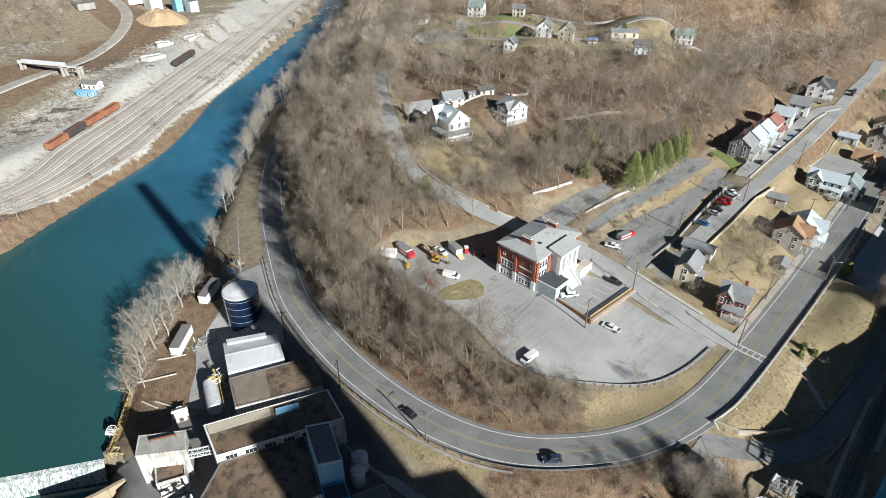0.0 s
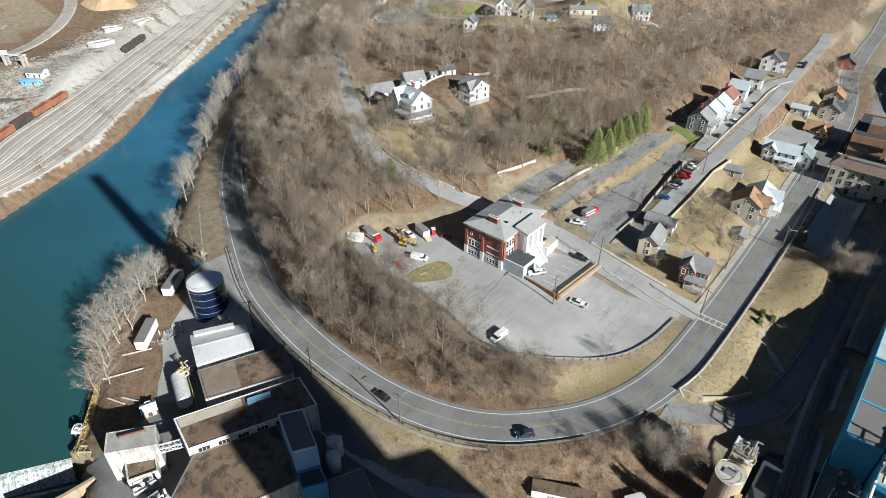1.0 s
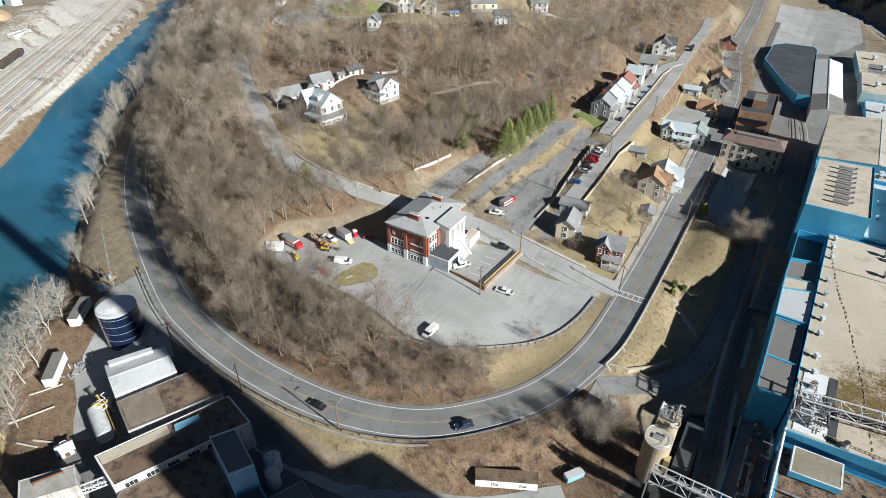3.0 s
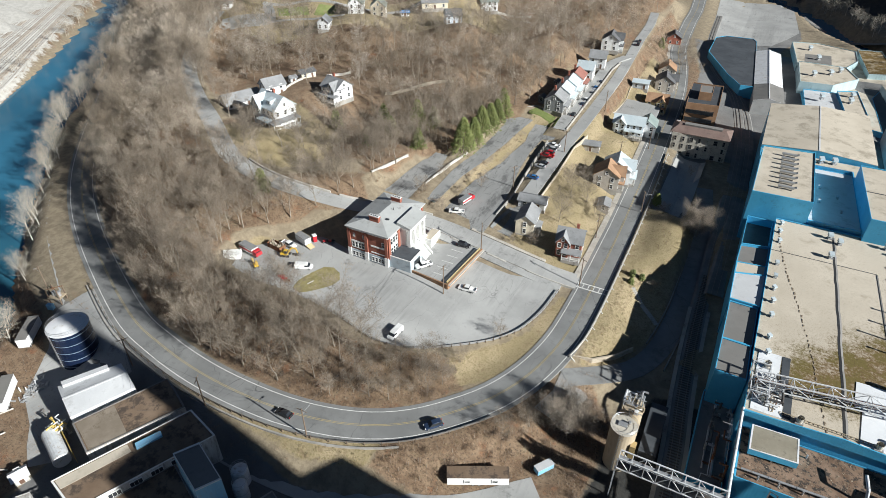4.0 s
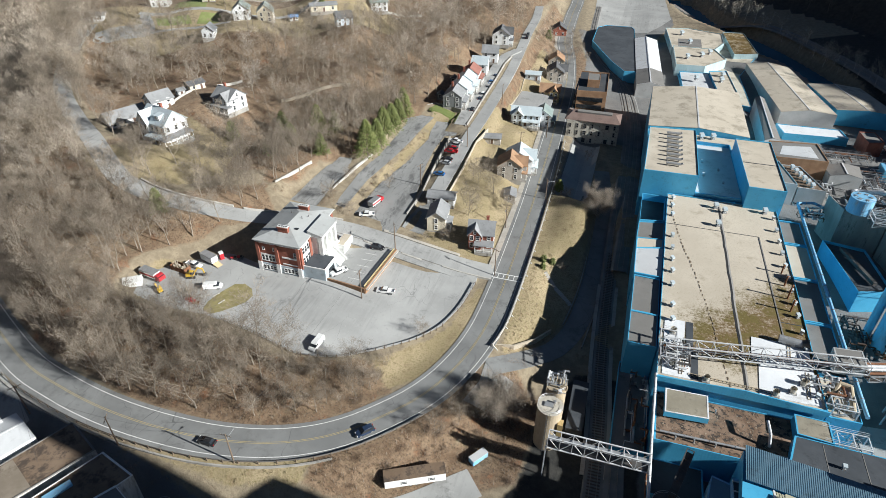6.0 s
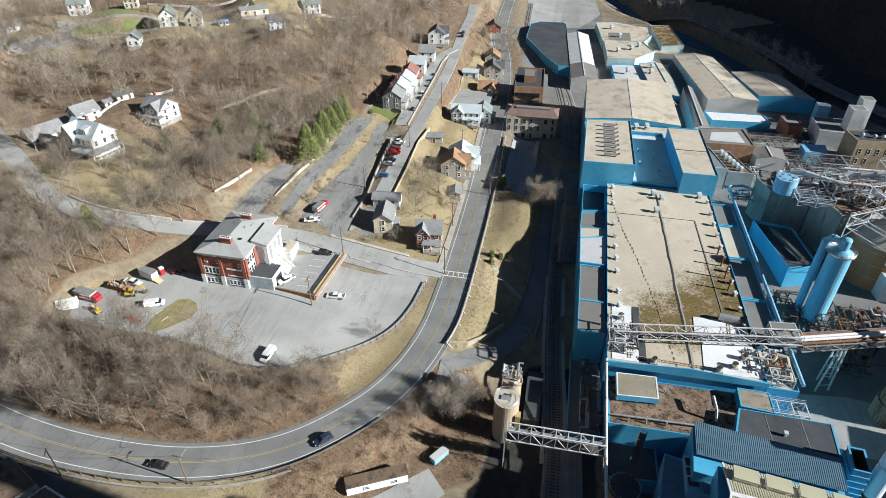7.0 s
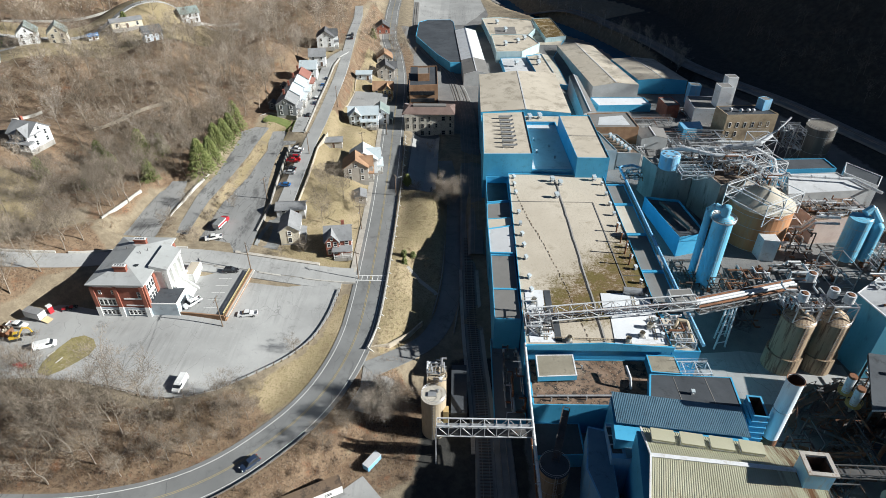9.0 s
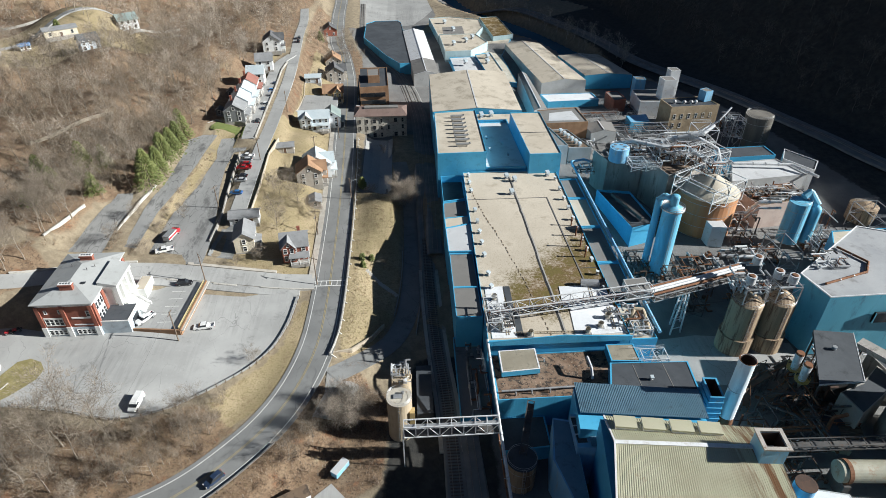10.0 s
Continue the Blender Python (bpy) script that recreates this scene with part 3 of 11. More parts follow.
        faces = [(0, 1, 5, 4), (1, 2, 5), (2, 3, 4, 5), (3, 0, 4)] if x1 - x0 >= y1 - y0 else [(0, 1, 4), (1, 2, 5, 4), (2, 3, 5), (3, 0, 4, 5)]
        faces += [(6, 7, 1, 0), (7, 8, 2, 1), (8, 9, 3, 2), (9, 6, 0, 3), (9, 8, 7, 6)]
        return self.add(verts, faces)

    def dome(self, c, r, h, n=16, rings=4):
        verts = [(c[0] + r * math.cos(2 * math.pi * i / n) * math.cos(k * math.pi / 2 / rings), c[1] + r * math.sin(2 * math.pi * i / n) * math.cos(k * math.pi / 2 / rings),
                  c[2] + h * math.sin(k * math.pi / 2 / rings)) for k in range(rings) for i in range(n)] + [(c[0], c[1], c[2] + h)]
        faces = [(k * n + i, k * n + (i + 1) % n, (k + 1) * n + (i + 1) % n, (k + 1) * n + i) for k in range(rings - 1) for i in range(n)]
        return self.add(verts, faces + [((rings - 1) * n + i, (rings - 1) * n + (i + 1) % n, rings * n) for i in range(n)])

    def ring(self, c, r, tube, n=16):
        corners = ((1, 0), (0, 1), (-1, 0), (0, -1))
        verts = [(c[0] + (r + tube * u) * math.cos(2 * math.pi * i / n), c[1] + (r + tube * u) * math.sin(2 * math.pi * i / n), c[2] + tube * v) for i in range(n) for u, v in corners]
        self.add(verts, [(4 * i + k, 4 * ((i + 1) % n) + k, 4 * ((i + 1) % n) + (k + 1) % 4, 4 * i + (k + 1) % 4) for i in range(n) for k in range(4)])
        return self

    def mesh(self, name, mats):
        me = bpy.data.meshes.new(name)
        me.from_pydata(self.v, [], self.f)
        for m in mats if isinstance(mats, (list, tuple)) else [mats]:
            me.materials.append(m)
        return me


def thing(name, at, turn=0.0, label="", category="", group="", kind=""):
    ob = new(name)
    ob.matrix_basis = pose(*at, 0, 0, turn)
    ob.empty_display_size = 0.5
    return tagged(ob, label, category, group, kind)


def part(name, shape, mat, parent, label="", at=None, turn=0.0):
    """One mesh under a thing or a part, in the parent's own coordinates. shape: a Shape, or a mesh to share."""
    me = shape.mesh(name, mat) if isinstance(shape, Shape) else shape
    ob = new(name, me)
    ob.parent = parent
    if at is not None:
        ob.matrix_basis = pose(*at, 0, 0, turn)
    return tagged(ob, label)


def solo(name, shape, mat, label, category, kind="", at=(0, 0, 0), turn=0.0, group=""):
    ob = new(name, shape.mesh(name, mat) if isinstance(shape, Shape) else shape)
    ob.matrix_basis = pose(*at, 0, 0, turn)
    return tagged(ob, label, category, group, kind)


def shifted(poly, at):
    return [(x - at[0], y - at[1]) for x, y in poly]


def inset(poly, d):
    """A convex outline drawn in by d metres towards its middle."""
    cx, cy = sum(p[0] for p in poly) / len(poly), sum(p[1] for p in poly) / len(poly)
    out = []
    for x, y in poly:
        r = math.hypot(x - cx, y - cy)
        k = 1 - 1.35 * d / r
        out.append((cx + (x - cx) * k, cy + (y - cy) * k))
    return out


def ribbon(line, half, dz=0.0, shift=0.0, dash=None, start=0, stop=None):
    """A strip along a line of (x, y, z) points, half metres to each side of a line shifted to the left."""
    p = np.array(line[start:stop])
    d = np.gradient(p[:, :2], axis=0)
    d /= np.maximum(1e-9, np.linalg.norm(d, axis=1))[:, None]
    nrm = np.stack([-d[:, 1], d[:, 0]], 1)
    s = Shape()
    a, b = p[:, :2] + nrm * (shift + half), p[:, :2] + nrm * (shift - half)
    verts = [(*q, z + dz) for q, z in zip(a, p[:, 2])] + [(*q, z + dz) for q, z in zip(b, p[:, 2])]
    n = len(p)
    s.add(verts, [(i, n + i, n + i + 1, i + 1) for i in range(n - 1) if not dash or (i // dash) % 3 == 0])
    return s


def offset_line(line, shift):
    p = np.array(line)
    d = np.gradient(p[:, :2], axis=0)
    d /= np.maximum(1e-9, np.linalg.norm(d, axis=1))[:, None]
    return np.column_stack([p[:, 0] - d[:, 1] * shift, p[:, 1] + d[:, 0] * shift, p[:, 2]])
# ---- repeated small builders ----
PAINTS = {}


def paint(name, rgb, rough=0.35):
    if name not in PAINTS:
        PAINTS[name] = surface(name, rgb, tuple(min(0.9, k * 1.1 + 0.005) for k in rgb), rough, 0.0, 0.7, 4, bump=0)
    return PAINTS[name]


WINDOWS = {}


def window(parent, at, turn, w, h, frame_mat=None, deep=0.12):
    """A framed window in a wall whose outward normal is local -y turned by turn."""
    key = (round(w, 2), round(h, 2), (frame_mat or WHITE_PAINT).name)
    if key not in WINDOWS:
        f, t = Shape(), 0.1
        f.box(-w / 2 - t, w / 2 + t, -deep, 0.05, h, h + t).box(-w / 2 - t, w / 2 + t, -deep - 0.06, 0.05, -t, 0)
        f.box(-w / 2 - t, -w / 2, -deep, 0.05, 0, h).box(w / 2, w / 2 + t, -deep, 0.05, 0, h).box(-w / 2, w / 2, -deep * 0.6, 0.05, h / 2 - 0.04, h / 2 + 0.04)
        WINDOWS[key] = (f.mesh("window", frame_mat or WHITE_PAINT), Shape().box(-w / 2, w / 2, -0.03, 0.04, 0, h).mesh("pane", GLASS_DARK))
    a, b = WINDOWS[key]
    ob = part("window", a, None, parent, at=at, turn=turn)
    part("pane", b, None, ob)
    return ob


def door(parent, at, turn, w=0.95, h=2.05, mat=None):
    ob = part("door", Shape().box(-w / 2, w / 2, -0.05, 0.04, 0, h), mat or paint("door_brown", (0.12, 0.07, 0.05)), parent, at=at, turn=turn)
    part("door_frame", Shape().box(-w / 2 - 0.12, -w / 2, -0.1, 0.04, 0, h).box(w / 2, w / 2 + 0.12, -0.1, 0.04, 0, h).box(-w / 2 - 0.12, w / 2 + 0.12, -0.1, 0.04, h, h + 0.12), WHITE_PAINT, ob)
    return ob


def wheel_mesh():
    return Shape().tube((0, -0.11, 0), (0, 0.11, 0), 0.34, 0.34, 14).mesh("wheel", RUBBER), Shape().tube((0, -0.125, 0), (0, 0.125, 0), 0.2, 0.2, 10).mesh("rim", STEEL)


WHEEL = wheel_mesh()


def wheels(ob, xs, half, r=1.0):
    for x in xs:
        for s in (-1, 1):
            w = part("wheel", WHEEL[0], None, ob, at=(x, s * half, 0.34 * r))
            w.scale = (r, 1, r)
            part("rim", WHEEL[1], None, w)


def loft(sections):
    """A body from cross-sections (x, half width at sill, half width at top, z sill, z top)."""
    s = Shape()
    for x, a, b, z0, z1 in sections:
        s.v += [(x, -a, z0), (x, -b, z1), (x, b, z1), (x, a, z0)]
    n = len(sections)
    for i in range(n - 1):
        for k in range(4):
            j = (k + 1) % 4
            s.f.append((4 * i + k, 4 * i + j, 4 * i + 4 + j, 4 * i + 4 + k))
    s.f += [(3, 2, 1, 0), tuple(4 * n - 4 + k for k in range(4))]
    return s


def car(kind, at, turn, rgb, label, group=""):
    """A parked road vehicle, nose towards local +x: painted body, glazed cabin, roof, lamps, wheels."""
    ob = thing("pickup_truck" if kind == "pickup" else "van" if kind == "van" else "car", at, turn, label, "pickup truck" if kind == "pickup" else "van" if kind == "van" else "car", group)
    col = paint("car_paint_%d_%d_%d" % tuple(int(k * 100) for k in rgb), rgb, 0.25)
    if kind == "van":
        part("body", loft([(-2.65, 0.9, 0.9, 0.35, 1.0), (-2.6, 0.98, 0.95, 0.35, 1.25), (1.9, 0.98, 0.95, 0.35, 1.2), (2.6, 0.9, 0.85, 0.4, 1.0), (2.7, 0.8, 0.75, 0.45, 0.85)]), col, ob)
        part("glass", loft([(-2.55, 0.95, 0.86, 1.2, 1.72), (1.3, 0.95, 0.86, 1.2, 1.72), (1.95, 0.93, 0.8, 1.18, 1.3)]), GLASS_DARK, ob)
        part("side_panel", loft([(-2.58, 0.965, 0.88, 1.15, 1.75), (0.4, 0.965, 0.88, 1.15, 1.75)]), col, ob)
        part("roof", loft([(-2.58, 0.88, 0.8, 1.72, 2.0), (0.9, 0.88, 0.8, 1.72, 2.0), (1.35, 0.86, 0.78, 1.7, 1.78)]), col, ob)
        wheels(ob, (-1.7, 1.75), 0.88)
    elif kind == "pickup":
        bed = Shape()
        bed.box(-2.8, -0.75, -0.95, 0.95, 0.55, 0.68).box(-2.8, -0.75, -0.95, -0.85, 0.68, 1.12).box(-2.8, -0.75, 0.85, 0.95, 0.68, 1.12).box(-2.8, -2.7, -0.85, 0.85, 0.68, 1.12).box(-0.85, -0.75, -0.85, 0.85, 0.68, 1.2)
        part("bed", bed, col, ob)
        part("body", loft([(-0.75, 0.95, 0.92, 0.45, 1.15), (1.2, 0.95, 0.92, 0.45, 1.15), (2.6, 0.93, 0.88, 0.45, 1.05), (2.75, 0.85, 0.8, 0.5, 0.95)]), col, ob)
        part("glass", loft([(-0.7, 0.92, 0.8, 1.15, 1.72), (0.75, 0.92, 0.8, 1.15, 1.72), (1.35, 0.9, 0.78, 1.14, 1.2)]), GLASS_DARK, ob)
        part("roof", loft([(-0.66, 0.8, 0.72, 1.7, 1.82), (0.65, 0.8, 0.72, 1.7, 1.82), (0.85, 0.78, 0.7, 1.66, 1.7)]), col, ob)
        wheels(ob, (-1.8, 1.75), 0.88, 1.1)
    else:
        hi = 1.72 if kind == "suv" else 1.45
        tail = -2.15 if kind == "suv" else -1.65
        part("body", loft([(-2.3, 0.78, 0.72, 0.4, 0.8), (-2.2, 0.88, 0.84, 0.3, 0.95), (1.1, 0.9, 0.86, 0.3, 0.98), (2.05, 0.86, 0.8, 0.3, 0.82), (2.25, 0.74, 0.7, 0.35, 0.68)]), col, ob)
        part("glass", loft([(tail - 0.1, 0.84, 0.72, 0.94, 1.0), (tail + 0.35, 0.86, 0.68, 0.94, hi - 0.06), (0.35, 0.86, 0.68, 0.96, hi - 0.06), (1.15, 0.84, 0.7, 0.95, 1.0)]), GLASS_DARK, ob)
        part("roof", loft([(tail + 0.4, 0.68, 0.6, hi - 0.07, hi - 0.02), (-0.6, 0.7, 0.62, hi - 0.06, hi + 0.03), (0.35, 0.68, 0.6, hi - 0.07, hi - 0.02)]), col, ob)
        wheels(ob, (-1.4, 1.4), 0.8)
    ob.scale = (0.9, 0.9, 0.88)
    front = {"van": 2.66, "pickup": 2.72}.get(kind, 2.2)
    for s in (-1, 1):
        part("headlight", Shape().box(front - 0.1, front + 0.03, s * 0.62 - 0.16, s * 0.62 + 0.16, 0.62, 0.8), paint("lamp_glass", (0.75, 0.75, 0.72), 0.1), ob)
        part("tail_light", Shape().box(-2.4 if front < 2.5 else -2.84, -2.25 if front < 2.5 else -2.66, s * 0.7 - 0.12, s * 0.7 + 0.12, 0.72, 0.92), paint("lamp_red", (0.35, 0.01, 0.01), 0.2), ob)
    return ob


def pole(at, height=10.5, turn=0.0, arms=1, lean=0.0, lamp=False, label="weathered wooden utility pole with a cross-arm"):
    ob = thing("utility_pole", at, turn, label, "utility pole", "utility poles")
    part("post", Shape().tube((0, 0, -0.3), (lean, 0, height), 0.17, 0.11, 8), WOOD_POLE, ob)
    for k in range(arms):
        z = height - 0.5 - 1.1 * k
        part("cross_arm", Shape().box(-0.06, 0.06, -1.3, 1.3, z, z + 0.12), WOOD_POLE, ob)
        for y in (-1.15, -0.6, 0.6, 1.15):
            part("insulator", Shape().tube((0, y, z + 0.12), (0, y, z + 0.32), 0.06, 0.04, 6), WEATHERED_CONCRETE, ob)
    if lamp:
        part("lamp_arm", Shape().path([(0, 0, height * 0.78), (0.9, 0, height * 0.84), (2.0, 0, height * 0.85)], 0.04, 6), STEEL, ob)
        part("lamp_head", Shape().tube((1.9, 0, height * 0.85), (2.5, 0, height * 0.84), 0.12, 0.09, 8), STEEL, ob)
    return ob


def cable(points, sag=0.8, r=0.02, n=10, name="overhead_cable", label="thin dark overhead cable between the poles"):
    s = Shape()
    for a, b in zip(points[:-1], points[1:]):
        a, b = Vector(a), Vector(b)
        q = [a.lerp(b, k / n) - Vector((0, 0, sag * 4 * (k / n) * (1 - k / n))) for k in range(n + 1)]
        s.path(q, r, 4)
    return solo(name, s, DARK_STEEL, label, "cable", group="overhead cables")


def guard_rail(line, label, every=3, height=0.75, mat=None, posts=True):
    """A roadside barrier: one beam along the line on separate posts."""
    ob = thing("guard_rail", tuple(line[0]), 0, label, "guard rail", "guard rails")
    o = Vector(line[0])
    pts = [Vector(p) - o for p in line]
    inner, outer, n = offset_line(pts, 0.04), offset_line(pts, -0.04), len(pts)
    rings = [(q[0], q[1], q[2] + up) for row, up in ((inner, height - 0.3), (outer, height - 0.3), (outer, height), (inner, height)) for q in row]
    faces = [(k * n + i, ((k + 1) % 4) * n + i, ((k + 1) % 4) * n + i + 1, k * n + i + 1) for k in range(4) for i in range(n - 1)]
    part("beam", Shape().add(rings, faces + [(0, n, 2 * n, 3 * n), (n - 1, 4 * n - 1, 3 * n - 1, 2 * n - 1)]), mat or STEEL, ob)
    post = Shape().box(-0.09, 0.09, -0.09, 0.09, -0.4, height + 0.05).mesh("post", WOOD_POLE)
    if posts:
        for p in pts[::every]:
            part("post", post, None, ob, at=tuple(p))
    return ob


def wall_along(name, line, thick, high, mat, label, category="wall", cap=None, base=0.5):
    """A free-standing or retaining wall along a line; high above the line."""
    a, b = offset_line(line, thick / 2), offset_line(line, -thick / 2)
    n = len(a)
    s = Shape()
    s.add([(p[0], p[1], p[2] - base) for p in a] + [(p[0], p[1], p[2] - base) for p in b] + [(p[0], p[1], p[2] + high) for p in a] + [(p[0], p[1], p[2] + high) for p in b],
          [(i + 1, i, 2 * n + i, 2 * n + i + 1) for i in range(n - 1)] + [(n + i, n + i + 1, 3 * n + i + 1, 3 * n + i) for i in range(n - 1)]
          + [(2 * n + i + 1, 2 * n + i, 3 * n + i, 3 * n + i + 1) for i in range(n - 1)] + [(0, n, 3 * n, 2 * n), (2 * n - 1, n - 1, 3 * n - 1, 4 * n - 1)])
    return solo(name, s, mat, label, category, "structure")


def on_ground(pts, dz=0.0, step=3.0):
    """A line of (x, y) resampled and laid on the ground."""
    q = spline([(*p, 0) for p in pts], step)
    q[:, 2] = ground_z(q[:, 0], q[:, 1]) + dz
    return q


def house(at, turn, w, d, eave, rise, wall, roof, label, storeys=2, porch=None, chimney=None, over=0.45, wins=(3, 2), cross=None, dark=None, name="house", trim=None):
    """A gabled house, ridge along local x (length w), depth d along y: walls, roof slabs, windows, door, porch, chimney."""
    ob = thing(name, at, turn, label, "house", "houses")
    x, y = w / 2, d / 2
    part("wall", Shape().box(-x, x, -y, y, -1.2, eave).ends(-x, x, -y, y, eave, rise, 0.12), wall, ob)
    part("roof", Shape().gable(-x, x, -y, y, eave + 0.12, rise, over), roof, ob)
    part("foundation", Shape().box(-x - 0.05, x + 0.05, -y - 0.05, y + 0.05, -1.4, 0.35), WEATHERED_CONCRETE, ob)
    hs = (eave - 0.4) / storeys
    for k in range(storeys):
        z = 0.95 + k * hs
        for side in (-1, 1):
            for i in range(wins[0]):
                px = -x + w * (i + 0.5) / wins[0]
                if k == 0 and i == wins[0] // 2 and side < 0:
                    door(ob, (px, -y - 0.01, 0.1), 0)
                else:
                    window(ob, (px, side * (y + 0.01), z), 0 if side < 0 else 180, 0.95, 1.45, trim)
            for i in range(wins[1]):
                py = -y + d * (i + 0.5) / wins[1]
                window(ob, (side * (x + 0.01), py, z), 90 if side > 0 else -90, 0.9, 1.45, trim)
    if rise > 2.0:
        for side in (-1, 1):
            window(ob, (side * (x + 0.01), 0, eave + 0.35), 90 if side > 0 else -90, 0.8, 1.1, trim)
    if cross:
        # a cross gable facing -y: (centre x, width, out, rise)
        cx0, cw, out, cr = cross
        part("wing", Shape().box(cx0 - cw / 2, cx0 + cw / 2, -y - out, 0, -1.2, eave), wall, ob)
        g = Shape().ends(-y - out, 0, -cw / 2, cw / 2, eave, cr, 0.12)
        g.v = [(cx0 - b, a, c) for a, b, c in g.v]
        part("gable", g, wall, ob)
        r = Shape().gable(-y - out, 0, -cw / 2, cw / 2, eave + 0.12, cr, over)
        r.v = [(cx0 - b, a, c) for a, b, c in r.v]
        part("roof", r, roof, ob)
        for k in range(storeys):
            for px in (cx0 - cw / 4, cx0 + cw / 4):
                window(ob, (px, -y - out - 0.01, 0.95 + k * hs), 0, 0.9, 1.45, trim)
        window(ob, (cx0, -y - out - 0.01, eave + 0.3), 0, 0.7, 1.0, trim)
    if porch:
        # porches: (side, x0, x1, depth), side -1 in front, 1 behind
        for side, x0, x1, dep in porch:
            y0 = side * y
            y1 = side * (y + dep)
            lo, hi = min(y0, y1), max(y0, y1)
            part("porch_floor", Shape().box(x0, x1, lo, hi, -0.8, 0.15), WEATHERED_CONCRETE, ob)
            s = Shape().prism([(x0 - 0.3, lo - (0.3 if side < 0 else 0)), (x1 + 0.3, lo - (0.3 if side < 0 else 0)), (x1 + 0.3, hi + (0.3 if side > 0 else 0)), (x0 - 0.3, hi + (0.3 if side > 0 else 0))], 2.6,
                              [2.8, 2.8, 3.25, 3.25] if side < 0 else [3.25, 3.25, 2.8, 2.8])
            part("porch_roof", s, dark or roof, ob)
            n = max(2, int((x1 - x0) / 2))
            for i in range(n + 1):
                px = x0 + 0.1 + (x1 - x0 - 0.2) * i / n
                part("porch_post", Shape().box(px - 0.09, px + 0.09, y1 - 0.12 * side - 0.09, y1 - 0.12 * side + 0.09, 0.15, 2.62), WHITE_PAINT, ob)
            part("railing", Shape().box(x0, x1, y1 - 0.14 * side - 0.04, y1 - 0.14 * side + 0.04, 0.85, 0.95).box(x0, x1, y1 - 0.14 * side - 0.03, y1 - 0.14 * side + 0.03, 0.3, 0.36), WHITE_PAINT, ob)
    if chimney:
        px, py = chimney
        part("chimney", Shape().box(px - 0.4, px + 0.4, py - 0.35, py + 0.35, eave, eave + rise + 1.3).box(px - 0.48, px + 0.48, py - 0.43, py + 0.43, eave + rise + 1.05, eave + rise + 1.2), BRICK_RED, ob)
    return ob
# ---- ground, roads and river ----
LAWNS = [[(-77.4, 150), (-76.8, 162), (-74.6, 177), (-73, 192), (-72.6, 201), (-71.8, 208), (-70.4, 207), (-69.2, 200), (-70.4, 190), (-71.8, 178), (-74.6, 166), (-75.6, 150)],
         [(-160, 76), (-130, 64), (-94, 56.5), (-62, 58.5), (-48, 66), (-48, 59), (-62, 54.5), (-100, 55.8), (-140, 66)],
         [(-47, 91), (-38, 101), (-33, 110), (-30, 128), (-27.5, 128), (-28, 105), (-34, 92), (-40, 86)],
         [(-19, 106), (-14, 109.5), (-9, 116), (-5.8, 123.5), (-4, 137), (-3.4, 187), (-18.5, 187)],
         [(-53, 142), (-30, 137), (-30, 235), (-52, 235)],
         [(-162, 130), (-140, 122), (-118, 136), (-120, 160), (-150, 166)],
         [(-73, 205), (-64, 205), (-64, 330), (-71, 330)],
         [(-118, 100), (-108, 98), (-98, 100), (-97, 106), (-105, 110), (-116, 106)],
         [(-48, 240), (-31, 240), (-38, 330), (-48, 330)],
         [(-255, 235), (-200, 275), (-120, 320), (-118, 285), (-160, 235), (-200, 215), (-245, 222)]]
YARDS = [RAIL_WEST + RAIL_EAST[::-1], [(x - 1, y) for x, y in RAIL_WEST] + [(x - 30 - 12 * math.sin(0.06 * y), y + 16 + 8 * math.sin(0.045 * y)) for x, y in RAIL_WEST[::-1]],
         [(-300, 20), (-340, 40), (-361, 64), (-372, 86), (-395, 107), (-423, 137), (-443, 166), (-446, 190), (-460, 213), (-456, 238), (-397, 175), (-330, 98), (-300, 58), (-276, 30)],
         [(-490, 78), (-478, 105), (-482, 124), (-468, 123), (-451, 109), (-442, 94), (-425, 69), (-440, 40)]]
PAVED = [[(-32, 500), (-26, 425), (-24, 396), (10, 396), (22, 440), (14, 510)], [(-158, 66), (-126, 62), (-60, 50), (-20, 62), (-30, 40), (-70, 0), (-108, 10), (-110, 34), (-136, 50)], [(12, 30), (8, 395), (60, 392), (100, 350), (128, 300), (150, 255), (166, 215), (176, 150), (190, 30)], [(-18, 186), (-8, 186), (-7, 240), (-18, 240)], [(-20, 240), (10, 240), (10, 400), (-36, 400), (-24, 340), (-22, 300)]]
LITTER = [[(-81, 214), (-76, 222), (-70.5, 224), (-70, 330), (-66, 345), (-64, 440), (-90, 440), (-90, 230)], [(-51.5, 212), (-45, 212), (-42, 300), (-46, 420), (-57, 420), (-52.5, 300)],
          [(-48, 66), (-33, 80), (-22, 100), (-14, 102), (-6, 96), (-8, 74), (-30, 61), (-48, 59)],
          [(-158, 62), (-170, 66), (-192, 72), (-166, 34), (-135, 20), (-116, 11), (-108, 14), (-112, 32), (-124, 42), (-138, 50)], [(-420, 40), (-440, 110), (-470, 150), (-540, 150), (-560, 190), (-440, 190), (-405, 130), (-380, 80), (-360, 40)],
          [(-243, -30), (-252, 41), (-271, 83), (-293, 112), (-336, 157), (-367, 190), (-433, 260), (-495, 327), (-490, 340), (-405, 240), (-345, 172), (-300, 133), (-266, 92), (-248, 62), (-232, 34), (-222, 12), (-226, -30)],
          [(-395, 61), (-440, 102), (-463, 138), (-478, 160), (-456, 166), (-438, 128), (-399, 93), (-374, 74), (-360, 50), (-340, 20), (-362, 10)]]
